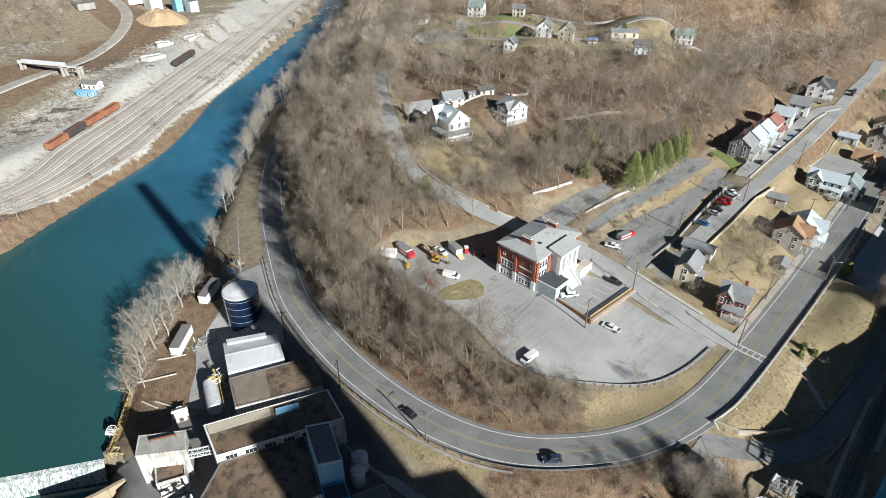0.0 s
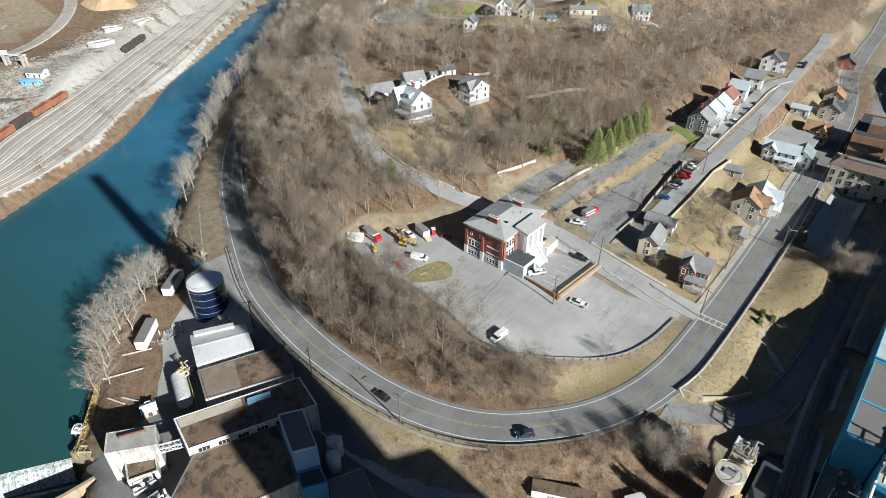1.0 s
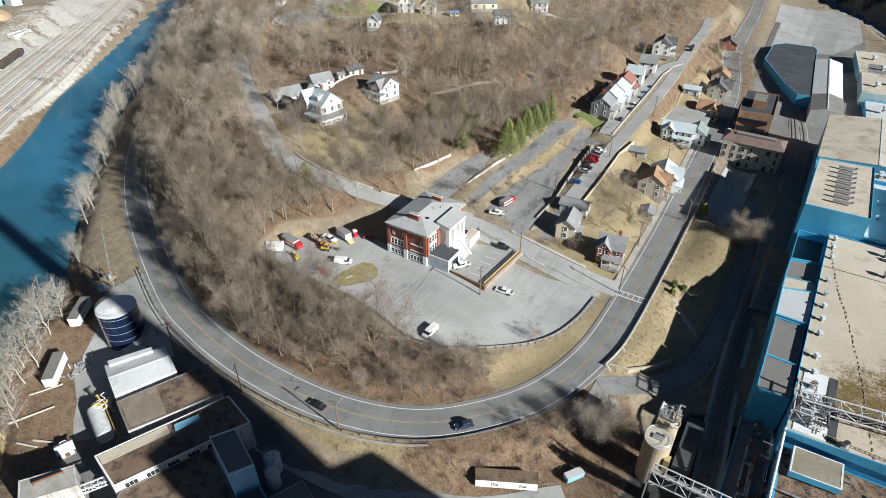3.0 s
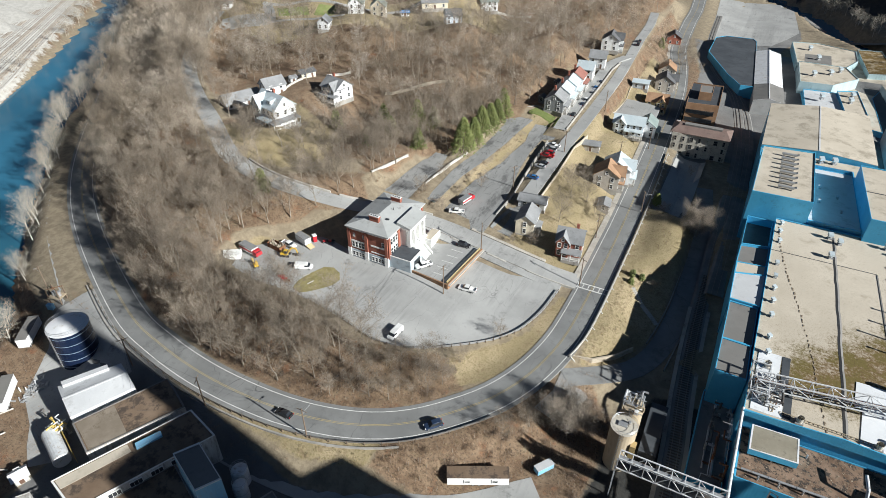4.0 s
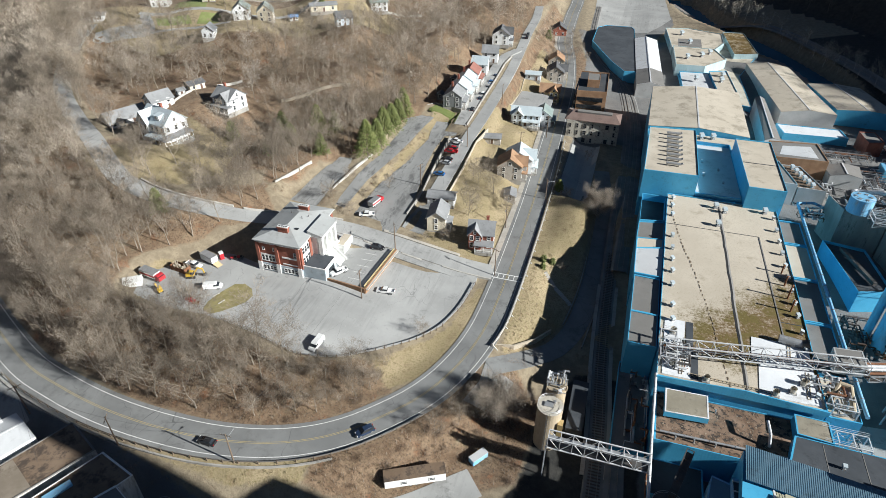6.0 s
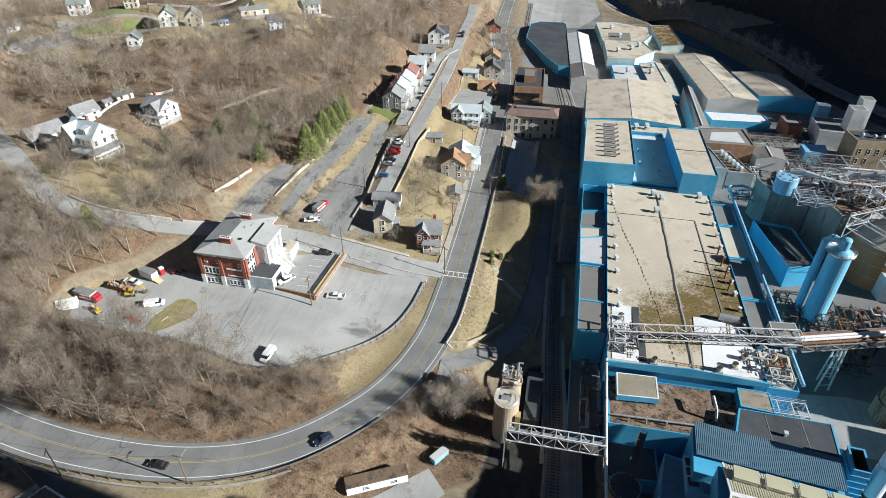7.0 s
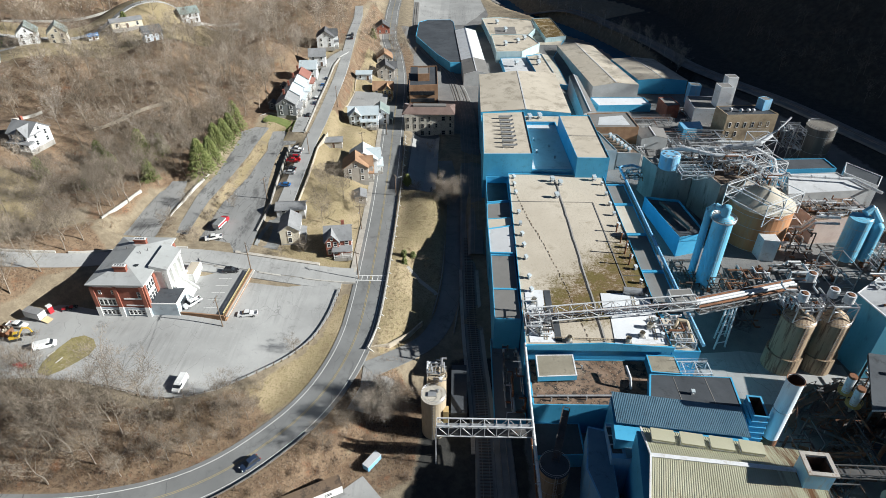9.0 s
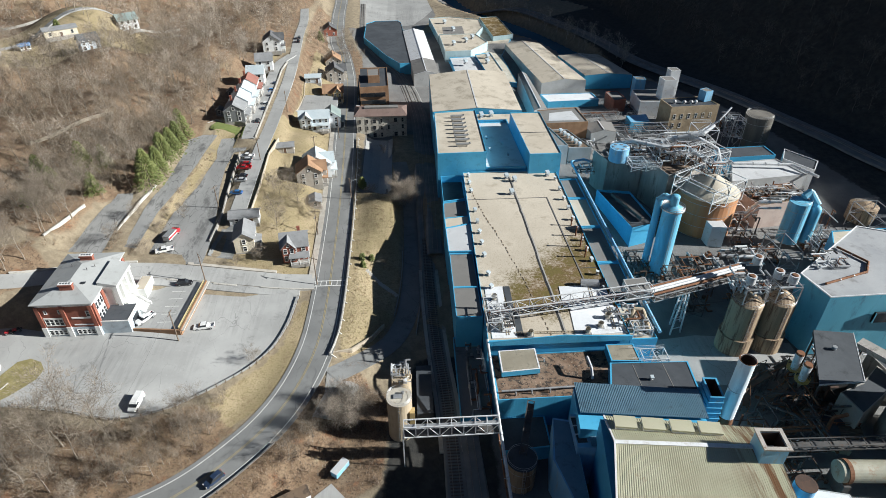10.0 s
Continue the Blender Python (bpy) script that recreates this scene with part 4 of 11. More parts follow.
WOODS = [[(-60, 66), (-62, 83), (-66, 84), (-92, 88), (-119, 89), (-122, 104), (-104, 120), (-92, 130), (-104, 142), (-116, 135), (-128, 120), (-150, 124), (-192, 152), (-222, 190), (-290, 240), (-500, 440), (-470, 382), (-300, 208), (-262, 171), (-215, 124), (-190, 106), (-130, 74), (-94, 66)],
         [(-104, 151), (-100, 178), (-77, 216), (-75.5, 262), (-71, 300), (-72, 330), (-64, 345), (-59, 440), (-70, 620), (-700, 700), (-500, 450), (-262, 244), (-215, 196), (-165, 168), (-160, 128), (-136, 122), (-118, 144)],
         [(-104, 141), (-97, 150), (-96.5, 166), (-88, 174), (-84, 181), (-84, 205), (-79, 224), (-100, 200), (-112, 160)],
         [(-52, 332), (-42, 332), (-47, 372), (-50, 430), (-57, 430), (-55, 365)], [(-25, 285), (-30, 330), (-36, 362), (-30, 362), (-22, 330), (-20, 292)], [(-66, 320), (-60, 322), (-60.5, 345), (-66, 420), (-72, 440), (-70, 345)], [(-217, 189), (-203, 173), (-186, 161), (-178, 169), (-190, 190), (-212, 212), (-230, 236), (-238, 230), (-234, 212)]]
CLEARINGS = [(-146, 150, 15), (-152, 163, 12), (-163, 172, 10), (-124, 170, 10), (-245, 232, 12), (-227, 256, 12), (-203, 260, 10), (-175, 247, 13), (-165, 262, 12), (-150, 279, 13), (-130, 300, 13), (-178, 224, 8), (-190, 245, 14), (-215, 248, 12), (-134, 266, 9), (-168, 280, 14), (-190, 275, 12), (-210, 275, 12)]


def grow(a, b, step, first):
    """Grid lines from a outwards to b, each gap wider than the last."""
    out, s = [], first
    x = a
    while abs(x - a) < abs(b - a):
        x += s if b > a else -s
        out.append(x)
        s *= step
    return out


GX = np.array(sorted(grow(-340, -4200, 1.16, 3) + list(np.arange(-340, 200.1, 2.5)) + grow(200, 4200, 1.16, 3)))
GY = np.array(sorted(grow(-20, -4200, 1.16, 3) + list(np.arange(-20, 440.1, 2.5)) + grow(440, 4200, 1.14, 3)))
gx, gy = np.meshgrid(GX, GY)
flat_x, flat_y = gx.ravel(), gy.ravel()
flat_z = ground_z(flat_x, flat_y)
cols, rws = len(GX), len(GY)
grid_z = flat_z.reshape(rws, cols)


def gz(x, y):
    """The ground's height at one place, from the grid."""
    i, j = min(max(int(np.searchsorted(GX, x)) - 1, 0), cols - 2), min(max(int(np.searchsorted(GY, y)) - 1, 0), rws - 2)
    u, v = (x - GX[i]) / (GX[i + 1] - GX[i]), (y - GY[j]) / (GY[j + 1] - GY[j])
    a, b = grid_z[j, i] * (1 - u) + grid_z[j, i + 1] * u, grid_z[j + 1, i] * (1 - u) + grid_z[j + 1, i + 1] * u
    return float(a * (1 - v) + b * v)


def soft_inside(poly, width=5.0):
    # 1 well inside an outline, 0 well outside, 0.5 on its edge
    d, _ = near_line(flat_x, flat_y, np.array([(*p, 0.0) for p in list(poly) + [poly[0]]]))
    return np.clip(0.5 + np.where(inside(flat_x, flat_y, poly), d, -d) / width, 0, 1)


idx = np.arange(cols * rws).reshape(rws, cols)
quads = np.stack([idx[:-1, :-1], idx[:-1, 1:], idx[1:, 1:], idx[1:, :-1]], -1).reshape(-1, 4)
cover = np.zeros((cols * rws, 4), np.float32)
paved = np.zeros(cols * rws, np.float32)
for poly, share in zip(YARDS, (1.0, 0.8, 0.5, 0.45)):
    cover[:, 2] = np.maximum(cover[:, 2], share * soft_inside(poly))
for poly in WOODS + LITTER:
    cover[:, 1] = np.maximum(cover[:, 1], soft_inside(poly))
for poly in PAVED:
    paved = np.maximum(paved, soft_inside(poly, 3.0))
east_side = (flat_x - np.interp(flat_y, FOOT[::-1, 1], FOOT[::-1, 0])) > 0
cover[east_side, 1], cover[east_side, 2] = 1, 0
# ground painted darker for shade: mountain, its foot, strip west of the works
painted_shade = np.where(east_side, 1.0, 0.0).astype(np.float32)
painted_shade = np.maximum(painted_shade, soft_inside([(96, 420), (112, 360), (122, 318), (136, 284), (150, 250), (158, 222), (166, 190), (180, 140), (260, 60), (320, 60), (240, 160), (150, 400), (130, 440)], 8.0))
painted_shade = np.maximum(painted_shade, soft_inside([(-4, 40), (-8, 70), (-6, 92), (0, 108), (16, 108), (16, 40)], 4.0))
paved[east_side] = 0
cover[np.hypot(flat_x + 60, flat_y - 180) > 600, 1] = 1
cover[inside(flat_x, flat_y, [(-66, 84), (-52, 89), (-46, 93), (-38, 86), (-46, 74), (-60, 66)]), 1] = 0.62
for poly in LAWNS:
    cover[:, 0] = np.maximum(cover[:, 0], soft_inside(poly, 4.0))
me = bpy.data.meshes.new("ground")
me.vertices.add(len(flat_x))
me.vertices.foreach_set("co", np.column_stack([flat_x, flat_y, flat_z]).astype(np.float32).ravel())
me.loops.add(quads.size)
me.loops.foreach_set("vertex_index", quads.ravel().astype(np.int32))
me.polygons.add(len(quads))
me.polygons.foreach_set("loop_start", np.arange(0, quads.size, 4, dtype=np.int32))
me.polygons.foreach_set("use_smooth", np.ones(len(quads), bool))
me.update(calc_edges=True)
lay = me.attributes.new("cover", "FLOAT_COLOR", "POINT")
lay.data.foreach_set("color", cover.ravel())
for layer, values in (("paved", paved), ("painted_shade", painted_shade)):
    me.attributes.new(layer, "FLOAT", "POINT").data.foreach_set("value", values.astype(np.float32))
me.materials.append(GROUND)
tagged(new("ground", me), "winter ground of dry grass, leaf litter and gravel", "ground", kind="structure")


def road(name, line, half, mat, label, dz=0.0):
    # a kerb-high slab that follows the road line
    p = offset_line(line, half), offset_line(line, -half)
    s = ribbon(line, half, dz)
    n = len(line)
    for q, flip in ((p[0], False), (p[1], True)):
        top, low = [(a, b, c + dz) for a, b, c in q], [(a, b, c + dz - 0.5) for a, b, c in q]
        s.add(top + low, [(i, i + 1, n + i + 1, n + i) if not flip else (i + 1, i, n + i, n + i + 1) for i in range(n - 1)])
    return solo(name, s, mat, label, "road", "structure")


road("road", MAIN_ROAD, 4.6, ASPHALT, "grey two-lane asphalt road curving round the hill")
road("road", SIDE_STREET, 3.2, OLD_ASPHALT, "worn pale asphalt side street climbing past the school", 0.02)
solo("car_park", Shape().prism(LOT_D, 3.5, 3.98), OLD_ASPHALT, "worn asphalt lot between houses", "car park", "structure")
road("road", ROW_LANE, 2.3, OLD_ASPHALT, "narrow asphalt lane before the row houses", 0.03)
road("road", UPPER_STREET, 2.5, OLD_ASPHALT, "worn asphalt street below the row houses", 0.03)
road("road", MILL_ROAD, 3.4, OLD_ASPHALT, "cracked grey access road to the old mill", 0.0)
road("road", MILL_DRIVE, 2.8, ASPHALT, "shaded asphalt drive down to the works", 0.02)
for shift in (0.16, -0.16):
    solo("road_marking", ribbon(MAIN_ROAD, 0.06, 0.03, shift), FADED_YELLOW, "faded yellow centre line on the asphalt", "road marking", "structure")
for shift in (3.55, -3.55):
    solo("road_marking", ribbon(MAIN_ROAD, 0.09, 0.03, shift), WHITE_LINE, "white edge line on the asphalt", "road marking", "structure")



def draped(poly, level, dz, step=2.0):
    """A flat outline cut into small cells that follow the height level(x, y)."""
    bm = bmesh.new()
    f = bm.faces.new([bm.verts.new((x, y, 0)) for x, y in poly])
    xs, ys = [p[0] for p in poly], [p[1] for p in poly]
    for axis, lo, hi in ((0, min(xs), max(xs)), (1, min(ys), max(ys))):
        c = lo + step
        while c < hi:
            co, no = ((c, 0, 0), (1, 0, 0)) if axis == 0 else ((0, c, 0), (0, 1, 0))
            bmesh.ops.bisect_plane(bm, geom=bm.verts[:] + bm.edges[:] + bm.faces[:], plane_co=co, plane_no=no)
            c += step
    bmesh.ops.recalc_face_normals(bm, faces=bm.faces[:])
    if bm.faces[0].normal.z < 0:
        bmesh.ops.reverse_faces(bm, faces=bm.faces[:])
    s = Shape()
    bm.verts.index_update()
    z = level(np.array([v.co.x for v in bm.verts]), np.array([v.co.y for v in bm.verts]))
    s.add([(v.co.x, v.co.y, float(h) + dz) for v, h in zip(bm.verts, z)], [tuple(v.index for v in f.verts) for f in bm.faces])
    bm.free()
    return s


solo("car_park", Shape().prism(SHADE_LOT, -3.6, -3.15), ASPHALT, "narrow shaded asphalt car park below the road", "car park", "structure")
solo("car_park", draped(SCHOOL_LOT, lot_z, 0.0, 3.0), OLD_ASPHALT, "wide worn asphalt car park beside the brick school", "car park", "structure")

solo("car_park", draped([(-36, 530), (-30, 440), (-26.5, 414), (6, 414), (20, 450), (14, 530)], ground_z, 0.12, 6.0), OLD_ASPHALT, "wide pale asphalt yard beyond the black-roofed shed", "car park", "structure")
river_sheet = Shape().add([(*p, -9.0) for p in RIVER], [tuple(range(len(RIVER)))[::-1]])
solo("water", river_sheet, WATER, "still blue-green river water", "river", "structure")
solo("water", ribbon(BACK_RIVER, 11, -8.6), WATER, "narrow river below the dark mountain", "river", "structure")
# ---- the works: long low halls with flat roofs ----
def back(k, poly):
    """An outline set k times as far from the bend of the river."""
    return [(x * k, y * k) for x, y in poly]


def settled(k, z):
    return 105 - (105 - z) * k



def hall(poly, z0, z1, wall, roof, label, parapet=0.35, cap=None, name="factory_building", category="building", patch=()):
    """A flat-roofed block on any outline: walls, a roof sheet a little below a thin parapet, patches of other roofing."""
    at = (sum(p[0] for p in poly) / len(poly), sum(p[1] for p in poly) / len(poly), z0)
    ob = thing(name, at, 0, label, category, "works buildings")
    p = shifted(poly, at)
    h = z1 - z0
    part("wall", Shape().prism(p, 0, h - parapet), wall, ob)
    part("roof", Shape().prism(inset(p, 0.3), h - parapet, h - parapet + 0.06), roof, ob)
    q = inset(p, 0.28)
    for i in range(len(p)):
        j = (i + 1) % len(p)
        part("parapet", Shape().prism([p[i], p[j], q[j], q[i]], h - parapet, h), cap or wall, ob)
    for outline, mat in patch:
        part("roof_patch", Shape().prism(shifted(outline, at), h - parapet + 0.06, h - parapet + 0.1), mat, ob)
    return ob


def gabled_hall(poly, z0, eave, rise, wall, roof, label, across=True, name="factory_building", over=0.15):
    """A hall with a shallow gabled roof over four corners a, b, c, d; the ridge joins the middles of ab and cd."""
    at = (sum(p[0] for p in poly) / 4, sum(p[1] for p in poly) / 4, z0)
    ob = thing(name, at, 0, label, "building", "works buildings")
    a, b, c, d = shifted(poly, at)
    e = eave - z0
    part("wall", Shape().prism([a, b, c, d], 0, e), wall, ob)
    m, n = ((a[0] + b[0]) / 2, (a[1] + b[1]) / 2), ((c[0] + d[0]) / 2, (c[1] + d[1]) / 2)
    for u, v, k in ((a, b, m), (c, d, n)):
        part("gable", Shape().add([(*u, e), (*v, e), (*k, e + rise - 0.06)], [(0, 1, 2)]), wall, ob)
    for u, v in ((a, d), (b, c)):
        part("roof", Shape().add([(*u, e), (*v, e), (*n, e + rise), (*m, e + rise), (*u, e + 0.14), (*v, e + 0.14), (*n, e + rise + 0.14), (*m, e + rise + 0.14)],
                                 [(0, 1, 2, 3), (7, 6, 5, 4), (0, 4, 5, 1), (1, 5, 6, 2), (2, 6, 7, 3), (3, 7, 4, 0)]), roof, ob)
    part("ridge_cap", Shape().beam((*m, e + rise + 0.17), (*n, e + rise + 0.17), 0.5, 0.1), LIGHT_ROOF, ob)
    return ob


VENT_BASE = Shape().box(-0.55, 0.55, -0.55, 0.55, 0, 0.5).tube((0, 0, 0.5), (0, 0, 1.0), 0.4, 0.4, 10).mesh("vent_base", STEEL)
VENT_HOOD = Shape().box(-0.65, 0.65, -0.6, 0.6, 1.0, 1.55).prism([(-0.65, -0.6), (0.65, -0.6), (0.65, 0.6), (-0.65, 0.6)], 1.55, [1.6, 1.6, 1.95, 1.95]).mesh("vent_hood", surface("pale_vent", (0.42, 0.5, 0.54), (0.52, 0.58, 0.62), 0.5, 0.2, 0.5, stain=(0.36, 0.3, 0.24)))
DRUM_BASE = Shape().box(-0.8, 0.8, -0.8, 0.8, 0, 0.3).mesh("fan_base", STEEL)
DRUM = Shape().tube((0, 0, 0.3), (0, 0, 1.5), 0.62, 0.7, 14, False).tube((0, 0, 0.5), (0, 0, 0.52), 0.6, 0.6, 14).mesh("fan_drum", surface("dull_cream_steel", (0.42, 0.39, 0.33), (0.52, 0.49, 0.42), 0.55, 0.2, 0.5, stain=(0.25, 0.18, 0.12)))
DUCT = Shape().tube((-2.2, 0, 0.9), (2.2, 0, 0.9), 0.42, 0.42, 10).box(-1.9, -1.6, -0.4, 0.4, 0, 0.6).box(1.5, 1.8, -0.4, 0.4, 0, 0.6).tube((2.2, 0, 0.9), (2.9, 0, 1.3), 0.36, 0.36, 8).mesh("vent_duct", STEEL)


def roof_vent(x, y, z, turn=0.0, scale=1.0):
    ob = thing("roof_vent", (x, y, z), turn, "pale hooded ventilator on the gravel roof", "roof vent", "roof vents")
    ob.scale = (scale, scale, scale)
    part("vent_base", VENT_BASE, None, ob)
    part("vent_hood", VENT_HOOD, None, ob)


def roof_fan(x, y, z, scale=1.0):
    ob = thing("roof_fan", (x, y, z), 0, "open cream fan drum on the roof", "roof fan", "roof fans")
    ob.scale = (scale, scale, scale)
    part("fan_base", DRUM_BASE, None, ob)
    part("fan_drum", DRUM, None, ob)


PIPE_WHITE = surface("white_lagging", (0.56, 0.58, 0.6), (0.68, 0.7, 0.71), 0.45, 0.1, 0.6, stain=(0.42, 0.4, 0.36))


def pipe(points, r, mat, label, flanges=True, group="pipes"):
    """A pipe run with joint rings at its bends."""
    o = points[0]
    ob = thing("pipe", o, 0, label, "pipe", group)
    q = [tuple(Vector(p) - Vector(o)) for p in points]
    s = Shape().path(q, r, 10)
    for p in q[1:-1]:
        s.dome((p[0], p[1], p[2] - r), r * 1.02, r * 2, 8, 2)
    part("tube", s, mat, ob)
    if flanges:
        for a, b in zip(q[:-1], q[1:]):
            d = Vector(b) - Vector(a)
            if d.length > 4:
                for k in range(1, int(d.length // 5) + 1):
                    m = Vector(a) + d * (k / (int(d.length // 5) + 1))
                    part("flange", Shape().tube(m - d.normalized() * 0.08, m + d.normalized() * 0.08, r * 1.22, r * 1.22, 10), STEEL, ob)
    return ob


def truss_bridge(a, b, w, h, mat, label, deck=True, bays=8, pipes=()):
    """A lattice girder bridge between two points: chords, posts, diagonals, a deck, and what it carries."""
    ob = thing("pipe_bridge", a, 0, label, "pipe bridge", "pipe bridges")
    a, b = Vector((0, 0, 0)), Vector(b) - Vector(a)
    d = b.normalized()
    side = d.cross(Vector((0, 0, 1))).normalized() * (w / 2)
    up = Vector((0, 0, h))
    for s in (-1, 1):
        for k in (0, 1):
            part("chord", Shape().beam(a + side * s + up * k, b + side * s + up * k, 0.22, 0.22), mat, ob)
        for i in range(bays + 1):
            p = a.lerp(b, i / bays) + side * s
            part("upright", Shape().beam(p, p + up, 0.14, 0.14), mat, ob)
            if i < bays:
                q = a.lerp(b, (i + 1) / bays) + side * s
                part("diagonal", Shape().beam(p if i % 2 else p + up, q + up if i % 2 else q, 0.12, 0.12), mat, ob)
    for i in range(bays + 1):
        p = a.lerp(b, i / bays)
        part("cross_bar", Shape().beam(p - side, p + side, 0.14, 0.14), mat, ob)
        part("cross_bar", Shape().beam(p - side + up, p + side + up, 0.12, 0.12), mat, ob)
    if deck:
        part("deck", Shape().beam(a + Vector((0, 0, 0.12)), b + Vector((0, 0, 0.12)), w * 0.9, 0.06), DARK_STEEL, ob)
    for off, z, r, m in pipes:
        sh = side.normalized() * off + Vector((0, 0, z))
        part("pipe", Shape().tube(a + sh, b + sh, r, r, 10), m, ob)
    return ob


def steel_frame(at, sx, sy, h, mat, label, levels=2, cols=(2, 2), turn=0.0, name="gantry", brace=True):
    """An open steel tower: columns, beams at each level, gratings and diagonal braces."""
    ob = thing(name, at, turn, label, "gantry", "gantries")
    xs = [-sx / 2 + sx * i / max(1, cols[0] - 1) for i in range(cols[0])]
    ys = [-sy / 2 + sy * i / max(1, cols[1] - 1) for i in range(cols[1])]
    for x in xs:
        for y in ys:
            part("column", Shape().beam((x, y, 0), (x, y, h), 0.22, 0.22), mat, ob)
    for k in range(1, levels + 1):
        z = h * k / levels
        for y in ys:
            part("beam", Shape().beam((xs[0], y, z), (xs[-1], y, z), 0.18, 0.22), mat, ob)
        for x in xs:
            part("beam", Shape().beam((x, ys[0], z), (x, ys[-1], z), 0.18, 0.22), mat, ob)
        for y in (ys[0], ys[-1]):
            part("handrail", Shape().beam((xs[0], y, z + 1.0), (xs[-1], y, z + 1.0), 0.06, 0.06).beam((xs[0], y, z + 0.55), (xs[-1], y, z + 0.55), 0.05, 0.05), mat, ob)
    if brace:
        for y in (ys[0], ys[-1]):
            for i in range(len(xs) - 1):
                for k in range(levels):
                    a, b = h * k / levels, h * (k + 1) / levels
                    part("brace", Shape().beam((xs[i], y, a), (xs[i + 1], y, b), 0.1, 0.1).beam((xs[i + 1], y, a), (xs[i], y, b), 0.1, 0.1), mat, ob)
    return ob


def vessel(at, r, h, mat, label, top="cone", rise=1.5, bands=0, ladder=True, name="tank", band_mat=None, seg=28, top_mat=None):
    """An upright round tank or tower: shell, head, hoops, ladder and top rail."""
    ob = thing(name, at, 0, label, name.replace("_", " "), "tanks and silos")
    part("shell", Shape().tube((0, 0, 0), (0, 0, h), r, r, seg), mat, ob)
    if top == "dome":
        part("head", Shape().dome((0, 0, h), r, rise, seg, 4), top_mat or mat, ob)
    elif top == "cone":
        part("head", Shape().tube((0, 0, h), (0, 0, h + rise), r * 1.02, 0.15 * r, seg), top_mat or mat, ob)
    else:
        part("head", Shape().tube((0, 0, h), (0, 0, h + 0.12), r * 1.02, r * 1.02, seg), top_mat or mat, ob)
    for k in range(bands):
        part("hoop", Shape().tube((0, 0, h * (k + 0.6) / bands), (0, 0, h * (k + 0.6) / bands + 0.14), r * 1.015, r * 1.015, seg, False), band_mat or STEEL, ob)
    if ladder:
        lad = Shape()
        for s in (-0.25, 0.25):
            lad.beam((s, -r - 0.2, 0), (s, -r - 0.2, h + 0.8), 0.06, 0.06)
        for k in range(int(h / 0.5)):
            lad.beam((-0.25, -r - 0.2, 0.3 + 0.5 * k), (0.25, -r - 0.2, 0.3 + 0.5 * k), 0.04, 0.04)
        part("ladder", lad, STEEL, ob)
        for up, thick in ((1.0, 0.04), (0.5, 0.03)):
            part("top_rail", Shape().ring((0, 0, h + up), r * 0.97, thick, seg), STEEL, ob)
    return ob


GRANULAR = surface("tan_concrete", (0.36, 0.29, 0.2), (0.46, 0.38, 0.27), 0.85, coarse=0.3, stain=(0.22, 0.17, 0.12), stretch=(1, 1, 0.2))
SILO_TAN = surface("weathered_tan_shell", (0.3, 0.22, 0.14), (0.4, 0.3, 0.2), 0.8, coarse=0.42, fine=2.2, stain=(0.13, 0.08, 0.05), amount=(0.47, 0.6), stretch=(1, 1, 0.1))
BLUE_COLUMN = surface("blue_column_paint", (0.13, 0.42, 0.6), (0.2, 0.52, 0.7), 0.4, coarse=0.3, stain=(0.2, 0.3, 0.36), stretch=(1, 1, 0.2))
TEAL_WALL = surface("teal_panel_wall", (0.09, 0.33, 0.45), (0.12, 0.4, 0.53), 0.5, coarse=0.15, stain=(0.06, 0.17, 0.25), stretch=(1, 1, 0.3))

# main hall: mossy towards the near end, with pale patches
hall([(16.5, 99.5), (18, 182), (49.8, 182), (49.6, 99.5)], -5, 9, BLUE_WALL, HALL_ROOF, "long blue mill hall with a tan and mossy gravel roof")
for poly, mat, lab in (([(17.6, 100.6), (18.0, 119.5), (22.6, 119.5), (22.2, 110), (23.6, 109.6), (23.4, 100.6)], WHITE_ROOF, "pale membrane strip on the mill roof"), ([(37.0, 100.6), (37.8, 110.5), (36.4, 111), (37.0, 118.6), (48.8, 118.6), (48.8, 100.6)], WHITE_ROOF, "pale membrane patch on the mill roof"),
                       ([(22.75, 110.2), (22.8, 119.5), (24.4, 119.5), (24.2, 110.2)], BLACK_ROOF, "dark torn felt strip on the mill roof"), ([(23.55, 100.6), (23.75, 109.4), (25.2, 109.4), (25.0, 100.6)], BLACK_ROOF, "dark torn felt strip on the mill roof")):
    solo("roof_membrane", Shape().prism(poly, 8.7, 8.84), mat, lab, "roof", "structure")
roof_rng = random.Random(4)
seam = Shape()
seam_line = [(34.6 - 0.02 * (y - 112) + roof_rng.uniform(-0.12, 0.12), y) for y in np.arange(101, 178.1, 2.2)]
for (xa, ya), (xb, yb) in zip(seam_line[:-1], seam_line[1:]):
    seam.add([(xa - 0.45, ya, 8.74), (xa + 0.45, ya, 8.74), (xb + 0.45, yb, 8.74), (xb - 0.45, yb, 8.74), (xa, ya, 8.92), (xb, yb, 8.92)], [(0, 4, 5, 3), (1, 2, 5, 4)])
solo("roof_seam", seam, GREY_ROOF, "raised grey expansion seam along the mill roof", "roof", "structure")
TORN_FELT = surface("torn_felt", (0.12, 0.085, 0.055), (0.26, 0.21, 0.15), 0.95, coarse=1.2, stain=(0.5, 0.46, 0.4), amount=(0.55, 0.65))
